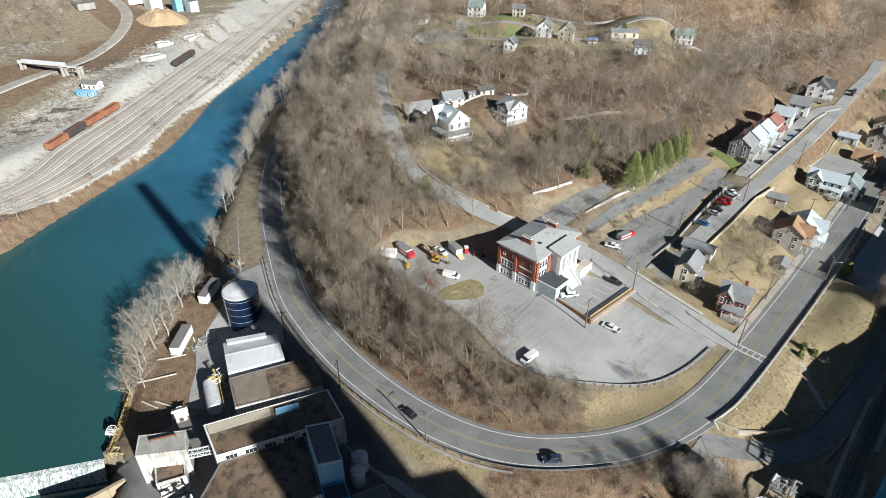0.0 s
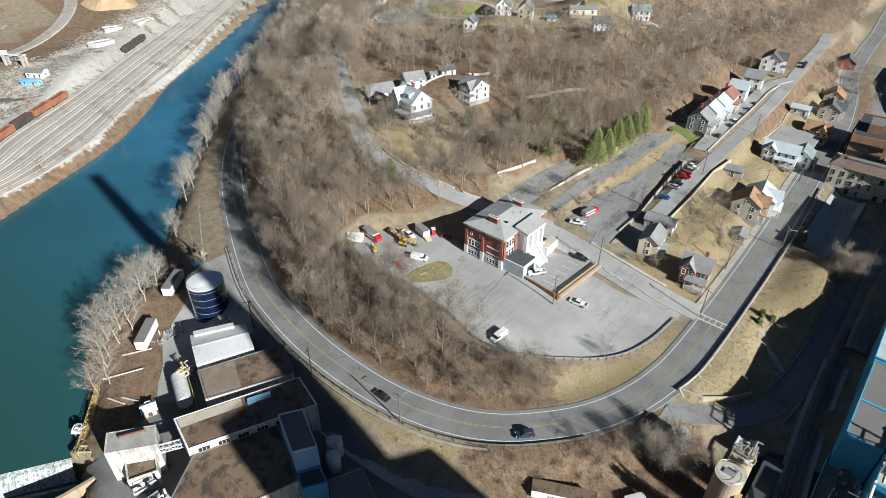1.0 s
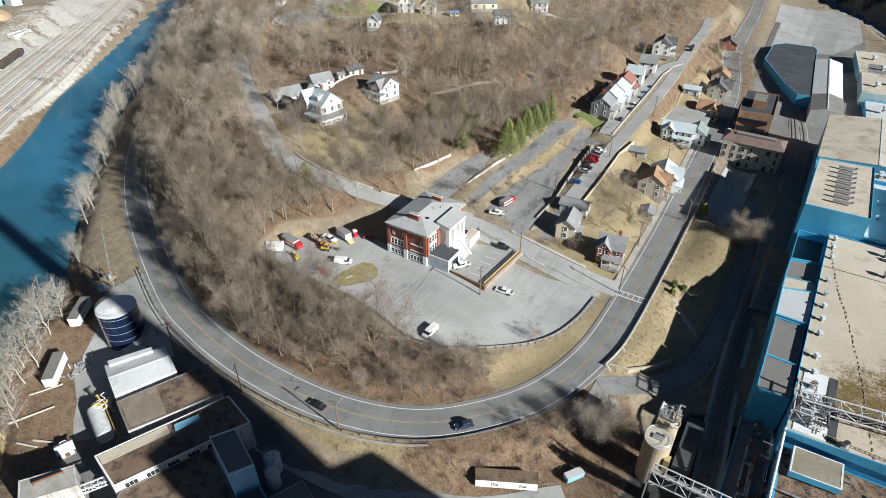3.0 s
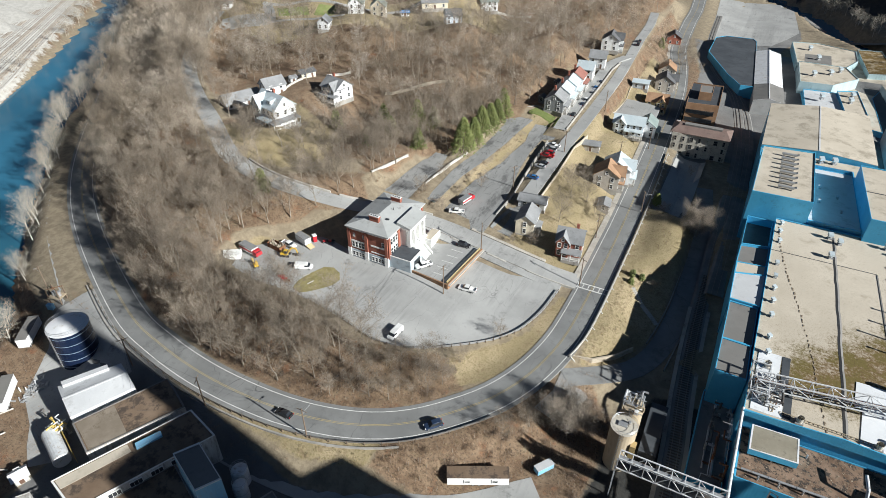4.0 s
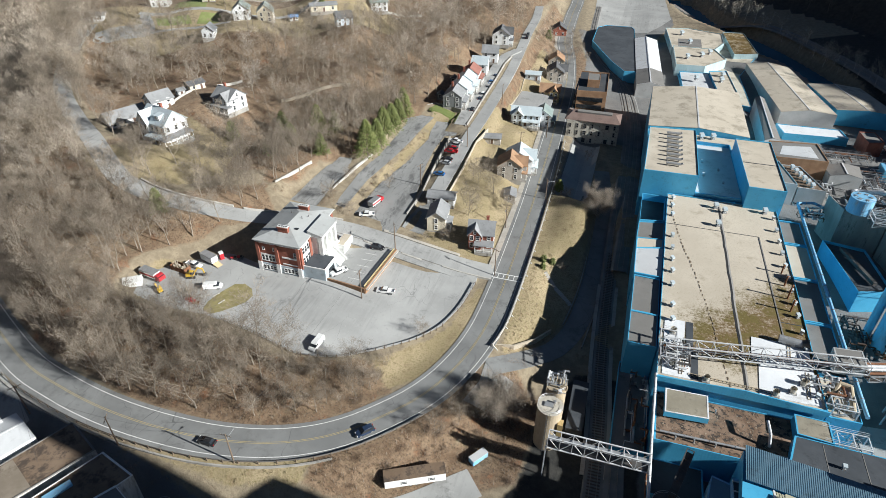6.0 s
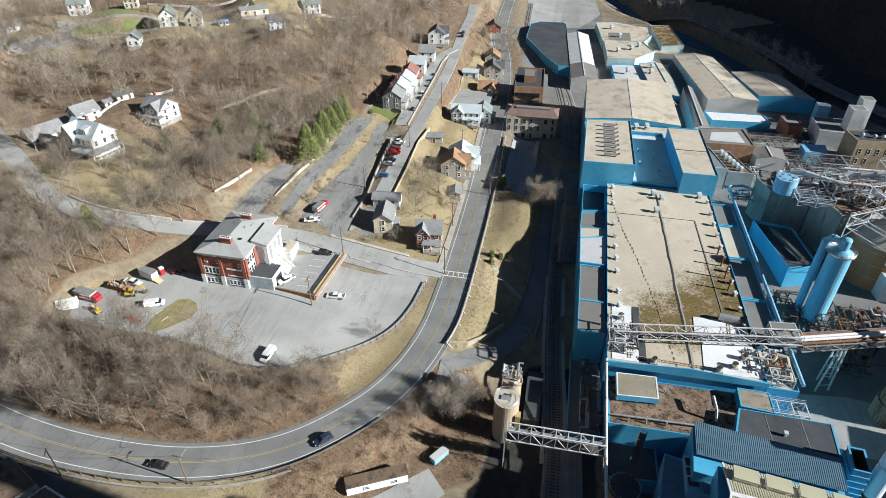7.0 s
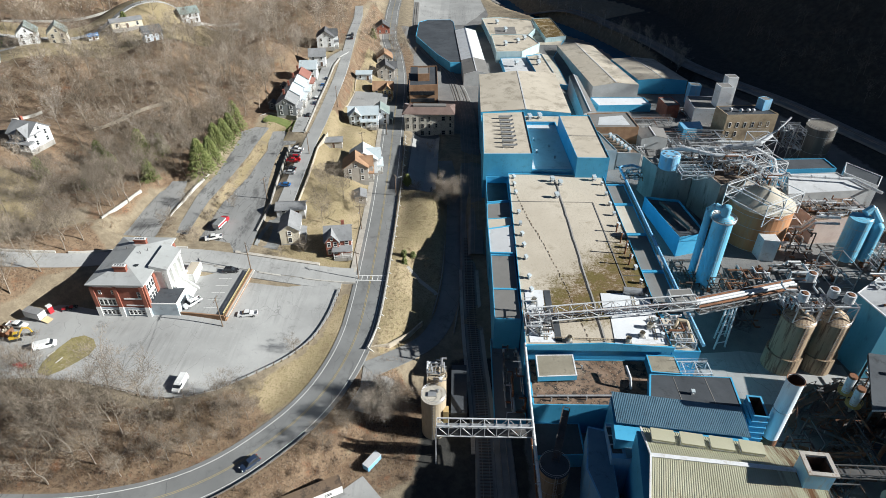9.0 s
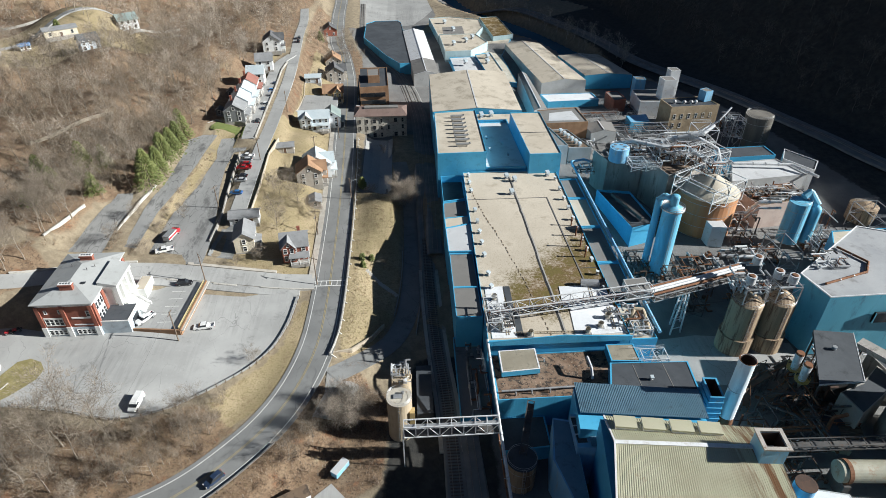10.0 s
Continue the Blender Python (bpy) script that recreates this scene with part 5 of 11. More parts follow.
for i in range(44):
    y = 101.5 + 1.75 * i
    w, l = roof_rng.uniform(0.08, 0.24), roof_rng.uniform(0.3, 0.85)
    solo("roof_patch", Shape().prism([(-w, -l), (w * 0.6, -l * 0.8), (w, l * 0.7), (-w * 0.5, l)], 0, 0.06), TORN_FELT, "torn felt strip on the gravel roof", "roof", "structure", at=(float(np.interp(y, [100, 122, 136, 145, 153, 167, 182], [31.5, 28.7, 26.2, 24.3, 22.3, 19.9, 18.6])) + roof_rng.uniform(-0.1, 0.1), y, 8.73), turn=roof_rng.uniform(-2, 20))
for (xa, ya), (xb, yb) in (((21.4, 101.5), (21.8, 108)), ((23.0, 102), (40, 101.6)), ((44.2, 112), (44.8, 118)), ((46.6, 102), (47.4, 110))):
    lad = Shape().beam((xa - 0.3, ya, 8.9), (xb - 0.3, yb, 8.9), 0.1, 0.08).beam((xa + 0.3, ya, 8.9), (xb + 0.3, yb, 8.9), 0.1, 0.08) if abs(yb - ya) > 2 else Shape().beam((xa, ya - 0.3, 8.9), (xb, yb - 0.3, 8.9), 0.1, 0.08).beam((xa, ya + 0.3, 8.9), (xb, yb + 0.3, 8.9), 0.1, 0.08)
    n = int(math.hypot(xb - xa, yb - ya) / 0.8)
    for k in range(n):
        x, y = xa + (xb - xa) * k / n, ya + (yb - ya) * k / n
        lad.beam((x - 0.3, y, 8.9), (x + 0.3, y, 8.9), 0.1, 0.06) if abs(yb - ya) > 2 else lad.beam((x, y - 0.3, 8.9), (x, y + 0.3, 8.9), 0.1, 0.06)
    solo("roof_walkway", lad, GRANULAR, "cream duckboard walkway on the membrane roof", "walkway")
for y0, x0, x1 in ((163.6, 17.6, 43.2), (126, 44.2, 49)):
    solo("roof_joint", Shape().box(x0, x1, y0, y0 + 0.18, 8.72, 8.8), BLACK_ROOF, "thin dark joint across the gravel roof", "roof", "structure")
solo("roof_joint", Shape().prism([(44.2, 113), (44.5, 113), (43.4, 163.5), (43.1, 163.5)], 8.72, 8.82), GREY_ROOF, "dark joint along the gravel roof", "roof", "structure")
# gabled blue parapet on the near end
solo("gable_parapet", Shape().add([(16.5, 99.2, 8.0), (49.8, 99.2, 8.0), (49.8, 99.2, 9.3), (34, 99.2, 10.4), (16.5, 99.2, 9.3), (16.5, 98.95, 8.0), (49.8, 98.95, 8.0), (49.8, 98.95, 9.3), (34, 98.95, 10.4), (16.5, 98.95, 9.3)],
                                  [(0, 4, 3, 2, 1), (5, 6, 7, 8, 9), (4, 9, 8, 3), (3, 8, 7, 2), (0, 5, 9, 4), (1, 2, 7, 6)]), BLUE_WALL, "blue gabled parapet at the end of the mill hall", "wall", "structure")
for y in (104, 109, 114.5):
    roof_fan(19.8, y, 8.8, 1.0)
for y in (119, 124.5, 133, 139, 144.5, 150, 156.5, 168.5, 174, 179):
    roof_vent(19.5 + 0.1 * (y % 3), y, 8.72, 10 * (y % 5), 0.72)
for y in (103, 108, 117, 123, 129, 134, 139, 144.5, 150, 156, 162, 168, 175):
    roof_vent(48.2, y, 8.72, 25 * (y % 4), 0.7)
for x, y in ((32.2, 177), (34.6, 174.8), (32.3, 166.4), (46.2, 178)):
    roof_vent(x, y, 8.72, 15, 1.0)
for x, y in ((26.5, 101.2), (40, 101.2), (43.5, 103), (46, 106)):
    roof_fan(x, y, 8.8, 0.95)
for y, h in ((131, 3.4), (136, 4.2), (141.5, 3.0), (147, 2.6)):
    ob = thing("exhaust_pipe", (47.0, y, 8.7), 0, "rusty exhaust pipe on the mill roof", "exhaust pipe", "roof pipes")
    part("tube", Shape().tube((0, 0, 0), (0, 0, h), 0.22, 0.22, 8), RUST, ob)
    part("cap", Shape().tube((0, 0, h + 0.1), (0, 0, h + 0.3), 0.4, 0.1, 8), RUST, ob)
ob = thing("air_handler", (45.2, 118.5, 8.75), -8, "dull steel air handler with fat ducts", "air handler")
part("drum", Shape().tube((-2.6, 0, 1.0), (2.2, 0, 1.0), 0.9, 0.9, 14), STEEL, ob)
part("intake", Shape().tube((2.2, 0, 1.0), (3.6, 0, 1.4), 0.9, 1.2, 14), DARK_STEEL, ob)
part("stand", Shape().box(-2, 1.8, -0.7, 0.7, 0, 0.4), STEEL, ob)
# side strip of small roofs, and the blue main pipe
for y0, y1, roof in ((99.8, 112, TAN_ROOF), (112.3, 130, GREY_ROOF), (130.3, 148, GREY_ROOF), (148.3, 165, TAN_ROOF), (165.3, 178, GREY_ROOF)):
    hall([(50.0, y0), (50.0, y1), (56.4, y1), (56.4, y0)], -5, 7.4, BLUE_WALL, roof, "narrow blue bay with a flat roof beside the mill hall", 0.5)
pipe([(57.2, 101, 8.2), (57.2, 189, 8.2), (62, 190.5, 8.2), (66, 190, 7)], 0.42, PALE_BLUE, "long pale blue main pipe along the hall")
# western lean-tos along the railway
for poly, z1, roof, lab in (([(9.95, 108.7), (10.05, 120.4), (16.4, 120.2), (16.4, 108.5)], 8.6, GREY_ROOF, "small blue lean-to with a grey roof"), ([(10.1, 120.7), (10.2, 135.8), (16.7, 135.6), (16.6, 120.6)], 8.2, GREY_ROOF, "low blue lean-to with a brownish roof"),
                            ([(10.0, 136.1), (9.9, 148.4), (17.3, 150.4), (17.0, 135.9)], 8.6, LIGHT_ROOF, "low lean-to with a pale roof"), ([(9.9, 148.7), (9.9, 154.4), (17.4, 155.3), (17.3, 150.7)], 8.2, TAN_ROOF, "narrow lean-to with a tan roof"), ([(9.9, 154.7), (10.2, 164.4), (17.6, 165.8), (17.4, 155.6)], 7.6, GREY_ROOF, "low lean-to with a weathered grey roof"),
                            ([(9.4, 86.5), (9.6, 112), (16, 112), (16.3, 86.5)], -1.0, GREY_ROOF, "low flat-roofed platform building in shade")):
    hall(poly, -5, z1, BLUE_WALL, roof, lab, 0.3)
# black roof and high parapets put in for the shade lying on this bay
hall([(10.3, 164.8), (10.5, 181.8), (17.8, 181.8), (17.6, 166.1)], -5, 7.8, BLUE_WALL, BLACK_ROOF, "dark sunken bay behind high parapets beside the mill hall", 2.4)
hall([(9.5, 182.2), (10.2, 218), (26, 219.5), (26, 182.6)], -5, 16, BLUE_WALL, TAN_ROOF, "tall blue block with a tan roof and long ducts")
for k in range(8):
    ob = thing("vent_duct", (18.2, 188 + 3.5 * k, 15.72), 0, "long dull steel roof duct", "vent duct", "roof ducts")
    part("duct", DUCT, None, ob)
hall([(40.2, 180), (39, 216), (50.3, 216), (50.8, 180)], -5, 16, BLUE_WALL, TAN_ROOF, "tall blue block with a two-part tan roof")
solo("roof_joint", Shape().box(39.9, 50.4, 197.6, 197.9, 15.7, 15.82), BLACK_ROOF, "dark joint across the tan roof", "roof", "structure")
hall([(26.2, 183), (26.2, 221), (38.8, 221), (40, 183)], -5, 10, BLUE_WALL, LIGHT_ROOF, "low hall with a pale grey roof between taller blocks", 0.2)
for x, y in ((29, 196), (29, 206), (34, 201), (35, 192)):
    roof_vent(x, y, 9.9, 0, 0.6)
hall([(10.2, 219.8), (10, 227.6), (45.8, 226.6), (50.2, 216.2), (39, 216.4), (38.8, 221.4), (26.2, 221.4), (26, 219.8)], -5, 11, BLUE_WALL, TAN_ROOF, "tan-roofed link between two blue halls", 0.1)
gabled_hall([(10.5, 272), (45.5, 275), (45.8, 227.4), (10, 228)], -5, 12, 1.4, BLUE_WALL, TAN_ROOF, "broad blue hall with a low-pitched tan roof")
for x, y in ((24, 224), (29, 223.5), (20, 223), (33, 224.4)):
    roof_vent(x, y, 10.95, 20, 1.2)
FAR = 1.068
hall(back(FAR, [(-23, 345), (-22.8, 374), (-18, 379.5), (-4, 380), (-2, 375), (2.6, 299), (-3, 298.5), (-10, 312)]), -4.5, settled(FAR, 9), BLUE_WALL, BLACK_ROOF, "blue shed with a black roof and slanting end", 0.25)
gabled_hall(back(FAR, [(-1, 356), (10.9, 356), (15.6, 282), (3.6, 281)]), -4.5, settled(FAR, 9), 1.6, GREY_WALL, WHITE_METAL, "long grey shed with a white metal roof")
zr = settled(FAR, 9) + 0.2
old_end = back(FAR, [(2.3, 302), (8.5, 302), (9.65, 281.6), (3.5, 281), (14.5, 302), (15.7, 282)])
solo("roof_sheet", Shape().add([(*old_end[0], zr), (*old_end[1], zr + 1.6), (*old_end[2], zr + 1.6), (*old_end[3], zr)], [(0, 3, 2, 1)]).add([(*old_end[1], zr + 1.6), (*old_end[4], zr), (*old_end[5], zr), (*old_end[2], zr + 1.6)], [(0, 3, 2, 1)]), GREY_ROOF, "older grey end of the metal shed roof", "roof", "structure")
hall(back(FAR, [(15.2, 384), (28, 387), (45.5, 380), (45.8, 362), (39.6, 345.8), (18.8, 346)]), -4.5, settled(FAR, 9), FADED_CYAN, TAN_ROOF, "grey-roofed storage hall with patched roof", patch=((back(FAR, [(22, 350), (22, 364), (34, 366), (34, 350)]), GREY_ROOF),))
hall(back(FAR, [(19.2, 345.4), (39.6, 345.2), (44.6, 328.8), (34, 314.4), (20.6, 313.4)]), -4.5, settled(FAR, 10), FADED_CYAN, TAN_ROOF, "pale-roofed hall with a curving faded wall")
hall(back(FAR, [(22.8, 313), (36, 314), (38.6, 290), (24, 290)]), -4.5, settled(FAR, 7), BLUE_WALL, LIGHT_ROOF, "low hall with a pale blue-grey roof")
hall(back(FAR, [(36.2, 314), (44.3, 317), (47.4, 283), (39.2, 283)]), -4.5, settled(FAR, 8), BLUE_WALL, TAN_ROOF, "tan-roofed hall beside the warehouse")
hall(back(FAR, [(46.7, 388), (58, 390), (62, 350), (50, 346)]), -4.5, settled(FAR, 8), FADED_CYAN, MOSS_ROOF, "pale hall with a mossy yellow roof")
hall(back(FAR, [(16, 383), (28, 386), (57, 389), (61, 350), (51, 318), (52.5, 277), (47, 279), (24.5, 289), (19.5, 346)]), -4.6, settled(FAR, 5.6), BLUE_WALL, TAN_ROOF, "low linking hall with a tan roof between storage blocks", 0.2)
for x, y in ((24, 372), (28, 356), (41, 300), (42, 308), (30, 300), (33, 330), (26, 325), (37, 336)):
    roof_vent(x * FAR, y * FAR, settled(FAR, 8.7 if y > 346 else 9.7 if y > 314 else 7.6), 30, 1.4)
gabled_hall(back(1.12, [(51.7, 314.5), (69.7, 314.5), (79.7, 257.5), (59.3, 255)]), -5, settled(1.12, 13), 1.5, GREY_WALL, TAN_ROOF, "long grey warehouse with a stained tan roof")
gabled_hall(back(1.055, [(79.4, 311), (101, 311), (108.8, 279.6), (85.8, 279.8)]), -5, settled(1.055, 7.4), 1.0, BLUE_WALL, TAN_ROOF, "low blue-walled warehouse with a dull tan roof")
gabled_hall(back(1.03, [(53.6, 281.5), (57.4, 281.5), (58.4, 237.2), (52.6, 235.7)]), -5, settled(1.03, 8.4), 0.8, GREY_WALL, GREY_ROOF, "long narrow covered conveyor hall")
hall(back(1.02, [(62, 268.5), (86.5, 269), (87.8, 260.5), (63.8, 258.8)]), -5, settled(1.02, 3), BLUE_WALL, WHITE_ROOF, "low blue building with a white roof")
hall([(55.5, 242), (72.7, 244), (74, 228.6), (56.3, 227.8)], -5, 6, BRICK_BROWN, GREY_ROOF, "brown brick shed with a patchy grey roof", patch=(([(58, 231), (60, 239), (70, 241), (71, 231)], LIGHT_ROOF),))
hall([(92.5, 267), (98.4, 268), (99.6, 258), (93.5, 256)], -5, 4, BRICK_RED, GREY_ROOF, "small red brick building among pipework")
gabled_hall([(73.5, 233), (86.2, 235), (85.2, 225), (74.7, 224.5)], -5, 2.6, 1.2, GREY_WALL, GREY_ROOF, "corrugated grey shed among pipework")
hall([(51.2, 222), (56.2, 222), (60, 204.8), (51.4, 204.8)], -5, 7, GREY_WALL, GREY_ROOF, "dark grey annexe beside the blue block")
hall([(56.6, 221.6), (63.4, 221.7), (69, 204.5), (60.4, 204.8)], -5, 6, GREY_WALL, RUSTY_ROOF, "dark roofed plant room with a row of fans")
for k in range(6):
    roof_vent(60.4 + 0.9 * k, 219 - 2.5 * k, 5.7, 20, 0.9)
hall([(94.7, 242), (104, 243.4), (103, 236), (94.6, 235)], -5, 2.4, BLUE_PAINT, PALE_BLUE, "low blue tank house among pipes", 0.1)
brown = hall([(109.3, 244), (129, 246), (132, 236), (110.7, 234.4)], -5, 9, surface("buff_brick", (0.33, 0.25, 0.16), (0.42, 0.33, 0.22), 0.85, coarse=0.4, fine=5, stain=(0.24, 0.18, 0.12)), BLACK_ROOF, "buff brick power block with a dark flat roof")
for k in range(6):
    window(brown, (-7.5 + 3.2 * k, -5.55 + 0.25 * k, 8.6), 4, 0.9, 2.0)
    if k in (0, 1):
        window(brown, (-7.5 + 3.2 * k, -5.55 + 0.25 * k, 4.6), 4, 0.9, 2.0)
for x, y in ((117.5, 238.5), (120.5, 238.5), (122.5, 238.6), (113.5, 239.2)):
    ob = thing("globe_vent", (x, y, 8.7), 0, "round pale turbine vent on a dark roof", "roof vent", "roof vents")
    part("globe", Shape().tube((0, 0, 0), (0, 0, 0.7), 0.5, 0.5, 10).dome((0, 0, 0.7), 0.9, 0.9, 12, 3), STEEL, ob)
for poly, z0, z1, wall, lab in (([(125.4, 243.4), (129, 245), (130.4, 241), (126.8, 239.8)], 8.7, 13.2, PALE_BLUE, "pale blue plant box on the dark roof"), ([(110.6, 283), (115.6, 281.5), (115.3, 277.6), (110.6, 278.5)], -5, 5.5, PALE_BLUE, "pale blue stair tower"),
                                ([(113, 258), (118.4, 258), (118.6, 252.6), (113.4, 252.6)], -5, 14, WHITE_METAL, "white corrugated elevator tower"), ([(118.8, 265), (123.2, 265), (123.4, 260.5), (119, 260.5)], -5, 15.5, WHITE_METAL, "taller white elevator tower"),
                                ([(105, 267), (118, 266), (112.8, 251.5), (104, 252)], -5, 4.8, WHITE_METAL, "white corrugated process building")):
    hall(poly, z0, z1, wall, GREY_ROOF, lab, 0.12)
# stained concrete, darkened further to paint in the mountain's shade on the silo
vessel((143.5, 224, -5), 5.4, 14, surface("shade_dark_stained_concrete", (0.13, 0.12, 0.105), (0.2, 0.185, 0.16), 0.9, coarse=0.2, stain=(0.08, 0.075, 0.07), stretch=(1, 1, 0.15)), "large weathered concrete storage silo", "flat", bands=2, name="silo")
hall([(117, 205), (137.5, 206), (138, 198), (114.6, 196.4)], -5, 4, BLUE_WALL, BLACK_ROOF, "dark roofed blue hall near the mountain")
hall([(119, 194), (137, 195.6), (141.5, 183), (112.5, 179.5)], -5, 3.6, GREY_WALL, LIGHT_ROOF, "long low pale shed")
hall([(144, 203), (151, 192), (145.6, 185), (139, 195)], -5, 4, WHITE_METAL, BLACK_ROOF, "white-walled shed with a dark roof")
hall([(111, 170.5), (113, 161), (132, 165), (131, 176)], -5, 4.5, surface("pink_block", (0.42, 0.32, 0.28), (0.5, 0.4, 0.35), 0.85, coarse=0.3), RUSTY_ROOF, "faded pink process building with a cluttered roof")
# concrete digester house with the round blue tank
hall([(65, 190), (67.5, 181.5), (80, 181.8), (87, 191)], -5, 12, WEATHERED_CONCRETE, GREY_ROOF, "stained concrete process house")
hall([(80.2, 181.4), (83.5, 168), (100, 176), (98, 190), (87.2, 190.6)], -5, 13, WEATHERED_CONCRETE, RUSTY_ROOF, "tall stained concrete digester house")
vessel((70.8, 181.2, 12.4), 3.2, 4.6, PALE_BLUE, "round pale blue tank on a concrete roof", "flat")
for a in range(6):
    solo("tank_hatch", Shape().tube((0, 0, 0), (0, 0, 0.18), 0.45, 0.45, 10), STEEL, "round hatch on the blue tank lid", "hatch", at=(70.8 + 2.0 * math.cos(a), 181.2 + 2.0 * math.sin(a), 17.1), group="tank hatches")
hall([(63.4, 176), (67.8, 151.5), (76.6, 154), (74.2, 174)], -5, 4, BLUE_WALL, BLACK_ROOF, "blue pump house with a dark roof in shade", 0.8)
solo("roof_duct", Shape().beam((67.5, 172, 4.3), (72.5, 156, 4.3), 1.0, 1.0), DARK_STEEL, "dark duct along the pump house roof", "duct")
vessel((73.5, 140.8, -5.5), 2.7, 23.0, BLUE_COLUMN, "tall blue scrubber column with ringed platforms", "cone", 1.6, bands=3, name="column", band_mat=BLUE_COLUMN)
neck = thing("column_neck", (73.5, 140.8, 18.6), 0, "narrow neck with railed platforms on the blue column", "column")
part("neck", Shape().tube((0, 0, 0), (0, 0, 2.6), 1.2, 1.2, 16).dome((0, 0, 2.6), 1.25, 0.6, 16, 3), BLUE_COLUMN, neck)
part("platform", Shape().tube((0, 0, -1.3), (0, 0, -1.2), 3.3, 3.3, 20), STEEL, neck)
for h in (-0.8, -0.3):
    part("railing", Shape().ring((0, 0, h), 3.25, 0.06, 20), STEEL, neck)
for a in range(10):
    part("post", Shape().beam((3.25 * math.cos(0.628 * a), 3.25 * math.sin(0.628 * a), -1.2), (3.25 * math.cos(0.628 * a), 3.25 * math.sin(0.628 * a), -0.3), 0.07, 0.07), STEEL, neck)
vessel((70.2, 143.4, -5.5), 1.0, 24.5, BLUE_COLUMN, "slim blue downpipe beside the column", "flat", ladder=False, name="column", seg=14)
pipe([(70.2, 143.4, 19), (71.2, 142.6, 20.6), (72.9, 141.2, 20.2)], 0.8, BLUE_COLUMN, "curved blue duct on top of the column", False)
vessel((95.2, 163, -5), 9.3, 15.5, surface("rusty_brick_shell", (0.42, 0.18, 0.075), (0.5, 0.25, 0.12), 0.85, coarse=0.2, stain=(0.34, 0.27, 0.2), stretch=(1, 1, 0.3)), "huge brick-brown round tank with a cement cone roof", "cone", 5.0, bands=4, name="tank", seg=40,
       top_mat=surface("cement_cone", (0.4, 0.36, 0.29), (0.5, 0.45, 0.37), 0.9, coarse=0.2, stain=(0.3, 0.26, 0.2)), ladder=False)
steel_frame((92, 158, 10.4), 16, 14, 7, WHITE_STEEL, "white steel gantry over the cone roof", 2, (3, 2), 30)
steel_frame((97, 172, 13), 10, 8, 7, WHITE_STEEL, "white steel pipe gantry on the roof", 2, (3, 2), 20)
hall([(92, 157), (92.6, 150.5), (97, 149.8), (97.2, 154.5)], -5, 4.2, WHITE_METAL, LIGHT_ROOF, "pale metal hut at the foot of the tank", 0.05)
vessel((118.3, 151, -2), 3.1, 14, BLUE_COLUMN, "stout blue absorber tower", "flat", bands=2, name="column")
vessel((123.4, 150, -2), 1.6, 11.5, BLUE_COLUMN, "slender blue tower with a curved duct", "dome", 1.5, bands=1, name="column", ladder=False)
pipe([(119.5, 152, 13), (121.5, 152.6, 14.2), (123.4, 150.2, 11)], 1.15, BLUE_COLUMN, "curved blue duct joining two towers", False)
teal = hall([(98.5, 104.3), (96.4, 113.8), (124, 134), (142, 126), (142, 105.5)], -5, 14, TEAL_WALL, surface("dull_membrane", (0.3, 0.31, 0.325), (0.38, 0.39, 0.4), 0.75, coarse=0.1, stain=(0.22, 0.22, 0.22)), "big teal building with a pale roof and window band", 0.3, WHITE_METAL)
part("window_band", Shape().box(-9, 24, -12.9, -12.3, 10.5, 13.5), GLASS_DARK, teal)
for k in range(5):
    part("mullion", Shape().box(-9 + 6.6 * k, -8.7 + 6.6 * k, -13.0, -12.3, 10.5, 13.5), TEAL_WALL, teal)
pipe([(100, 109, 14.2), (113, 113, 14.2), (116, 117, 14.2), (112, 124, 14.2)], 0.3, RUST, "brown pipe across the pale roof")
hall([(119, 133), (123, 140.5), (140, 141), (142, 127)], -5, 8, BLUE_WALL, TAN_ROOF, "blue hall behind the teal building")
# brown twin silos with their top gear
for x, y in ((81.4, 108.4), (89.6, 108.6)):
    vessel((x, y, -5), 3.7, 15.5, SILO_TAN, "weathered tan silo with a conical top", "cone", 2.6, bands=3, band_mat=SILO_TAN, name="silo")
    solo("silo_skirt", Shape().tube((0, 0, 0), (0, 0, 5.2), 4.2, 4.2, 28), SILO_TAN, "wider ribbed skirt round the silo foot", "silo", at=(x, y, -5))
    steel_frame((x, y, 11), 5.5, 4.5, 4.5, STEEL, "steel platform above the silo", 1, (2, 2))
for x, y in ((80.5, 108.8), (88.2, 110.5), (90.8, 108.4), (86.0, 116.5)):
    ob = thing("drum_filter", (x, y, 15.6), 0, "white drum filter on the silo platform", "filter", "drum filters")
    part("drum", Shape().tube((0, 0, 0), (0, 0, 2.1), 1.15, 1.15, 16), WHITE_STEEL, ob)
    part("lid", Shape().tube((0, 0, 2.1), (0, 0, 2.3), 0.8, 0.6, 16), RUST, ob)
# pipe bridge over the roofs to the silos
truss_bridge((17.5, 106.5, 10.6), (58.5, 112.5, 10.6), 2.6, 2.2, WHITE_STEEL, "white lattice pipe bridge over the mill roof", False, 12, ((-0.6, 0.5, 0.22, RUST), (0.2, 0.5, 0.22, RUST), (0.7, 1.0, 0.16, STEEL)))
truss_bridge((58.5, 112.8, 9.0), (86, 121, 9.0), 4.2, 1.6, STEEL, "steel pipe bridge carrying white and rusty pipes", True, 9, ((-1.5, 1.8, 0.3, RUST), (-0.6, 1.9, 0.36, PIPE_WHITE), (0.3, 1.9, 0.36, PIPE_WHITE), (1.3, 1.8, 0.3, RUST)))
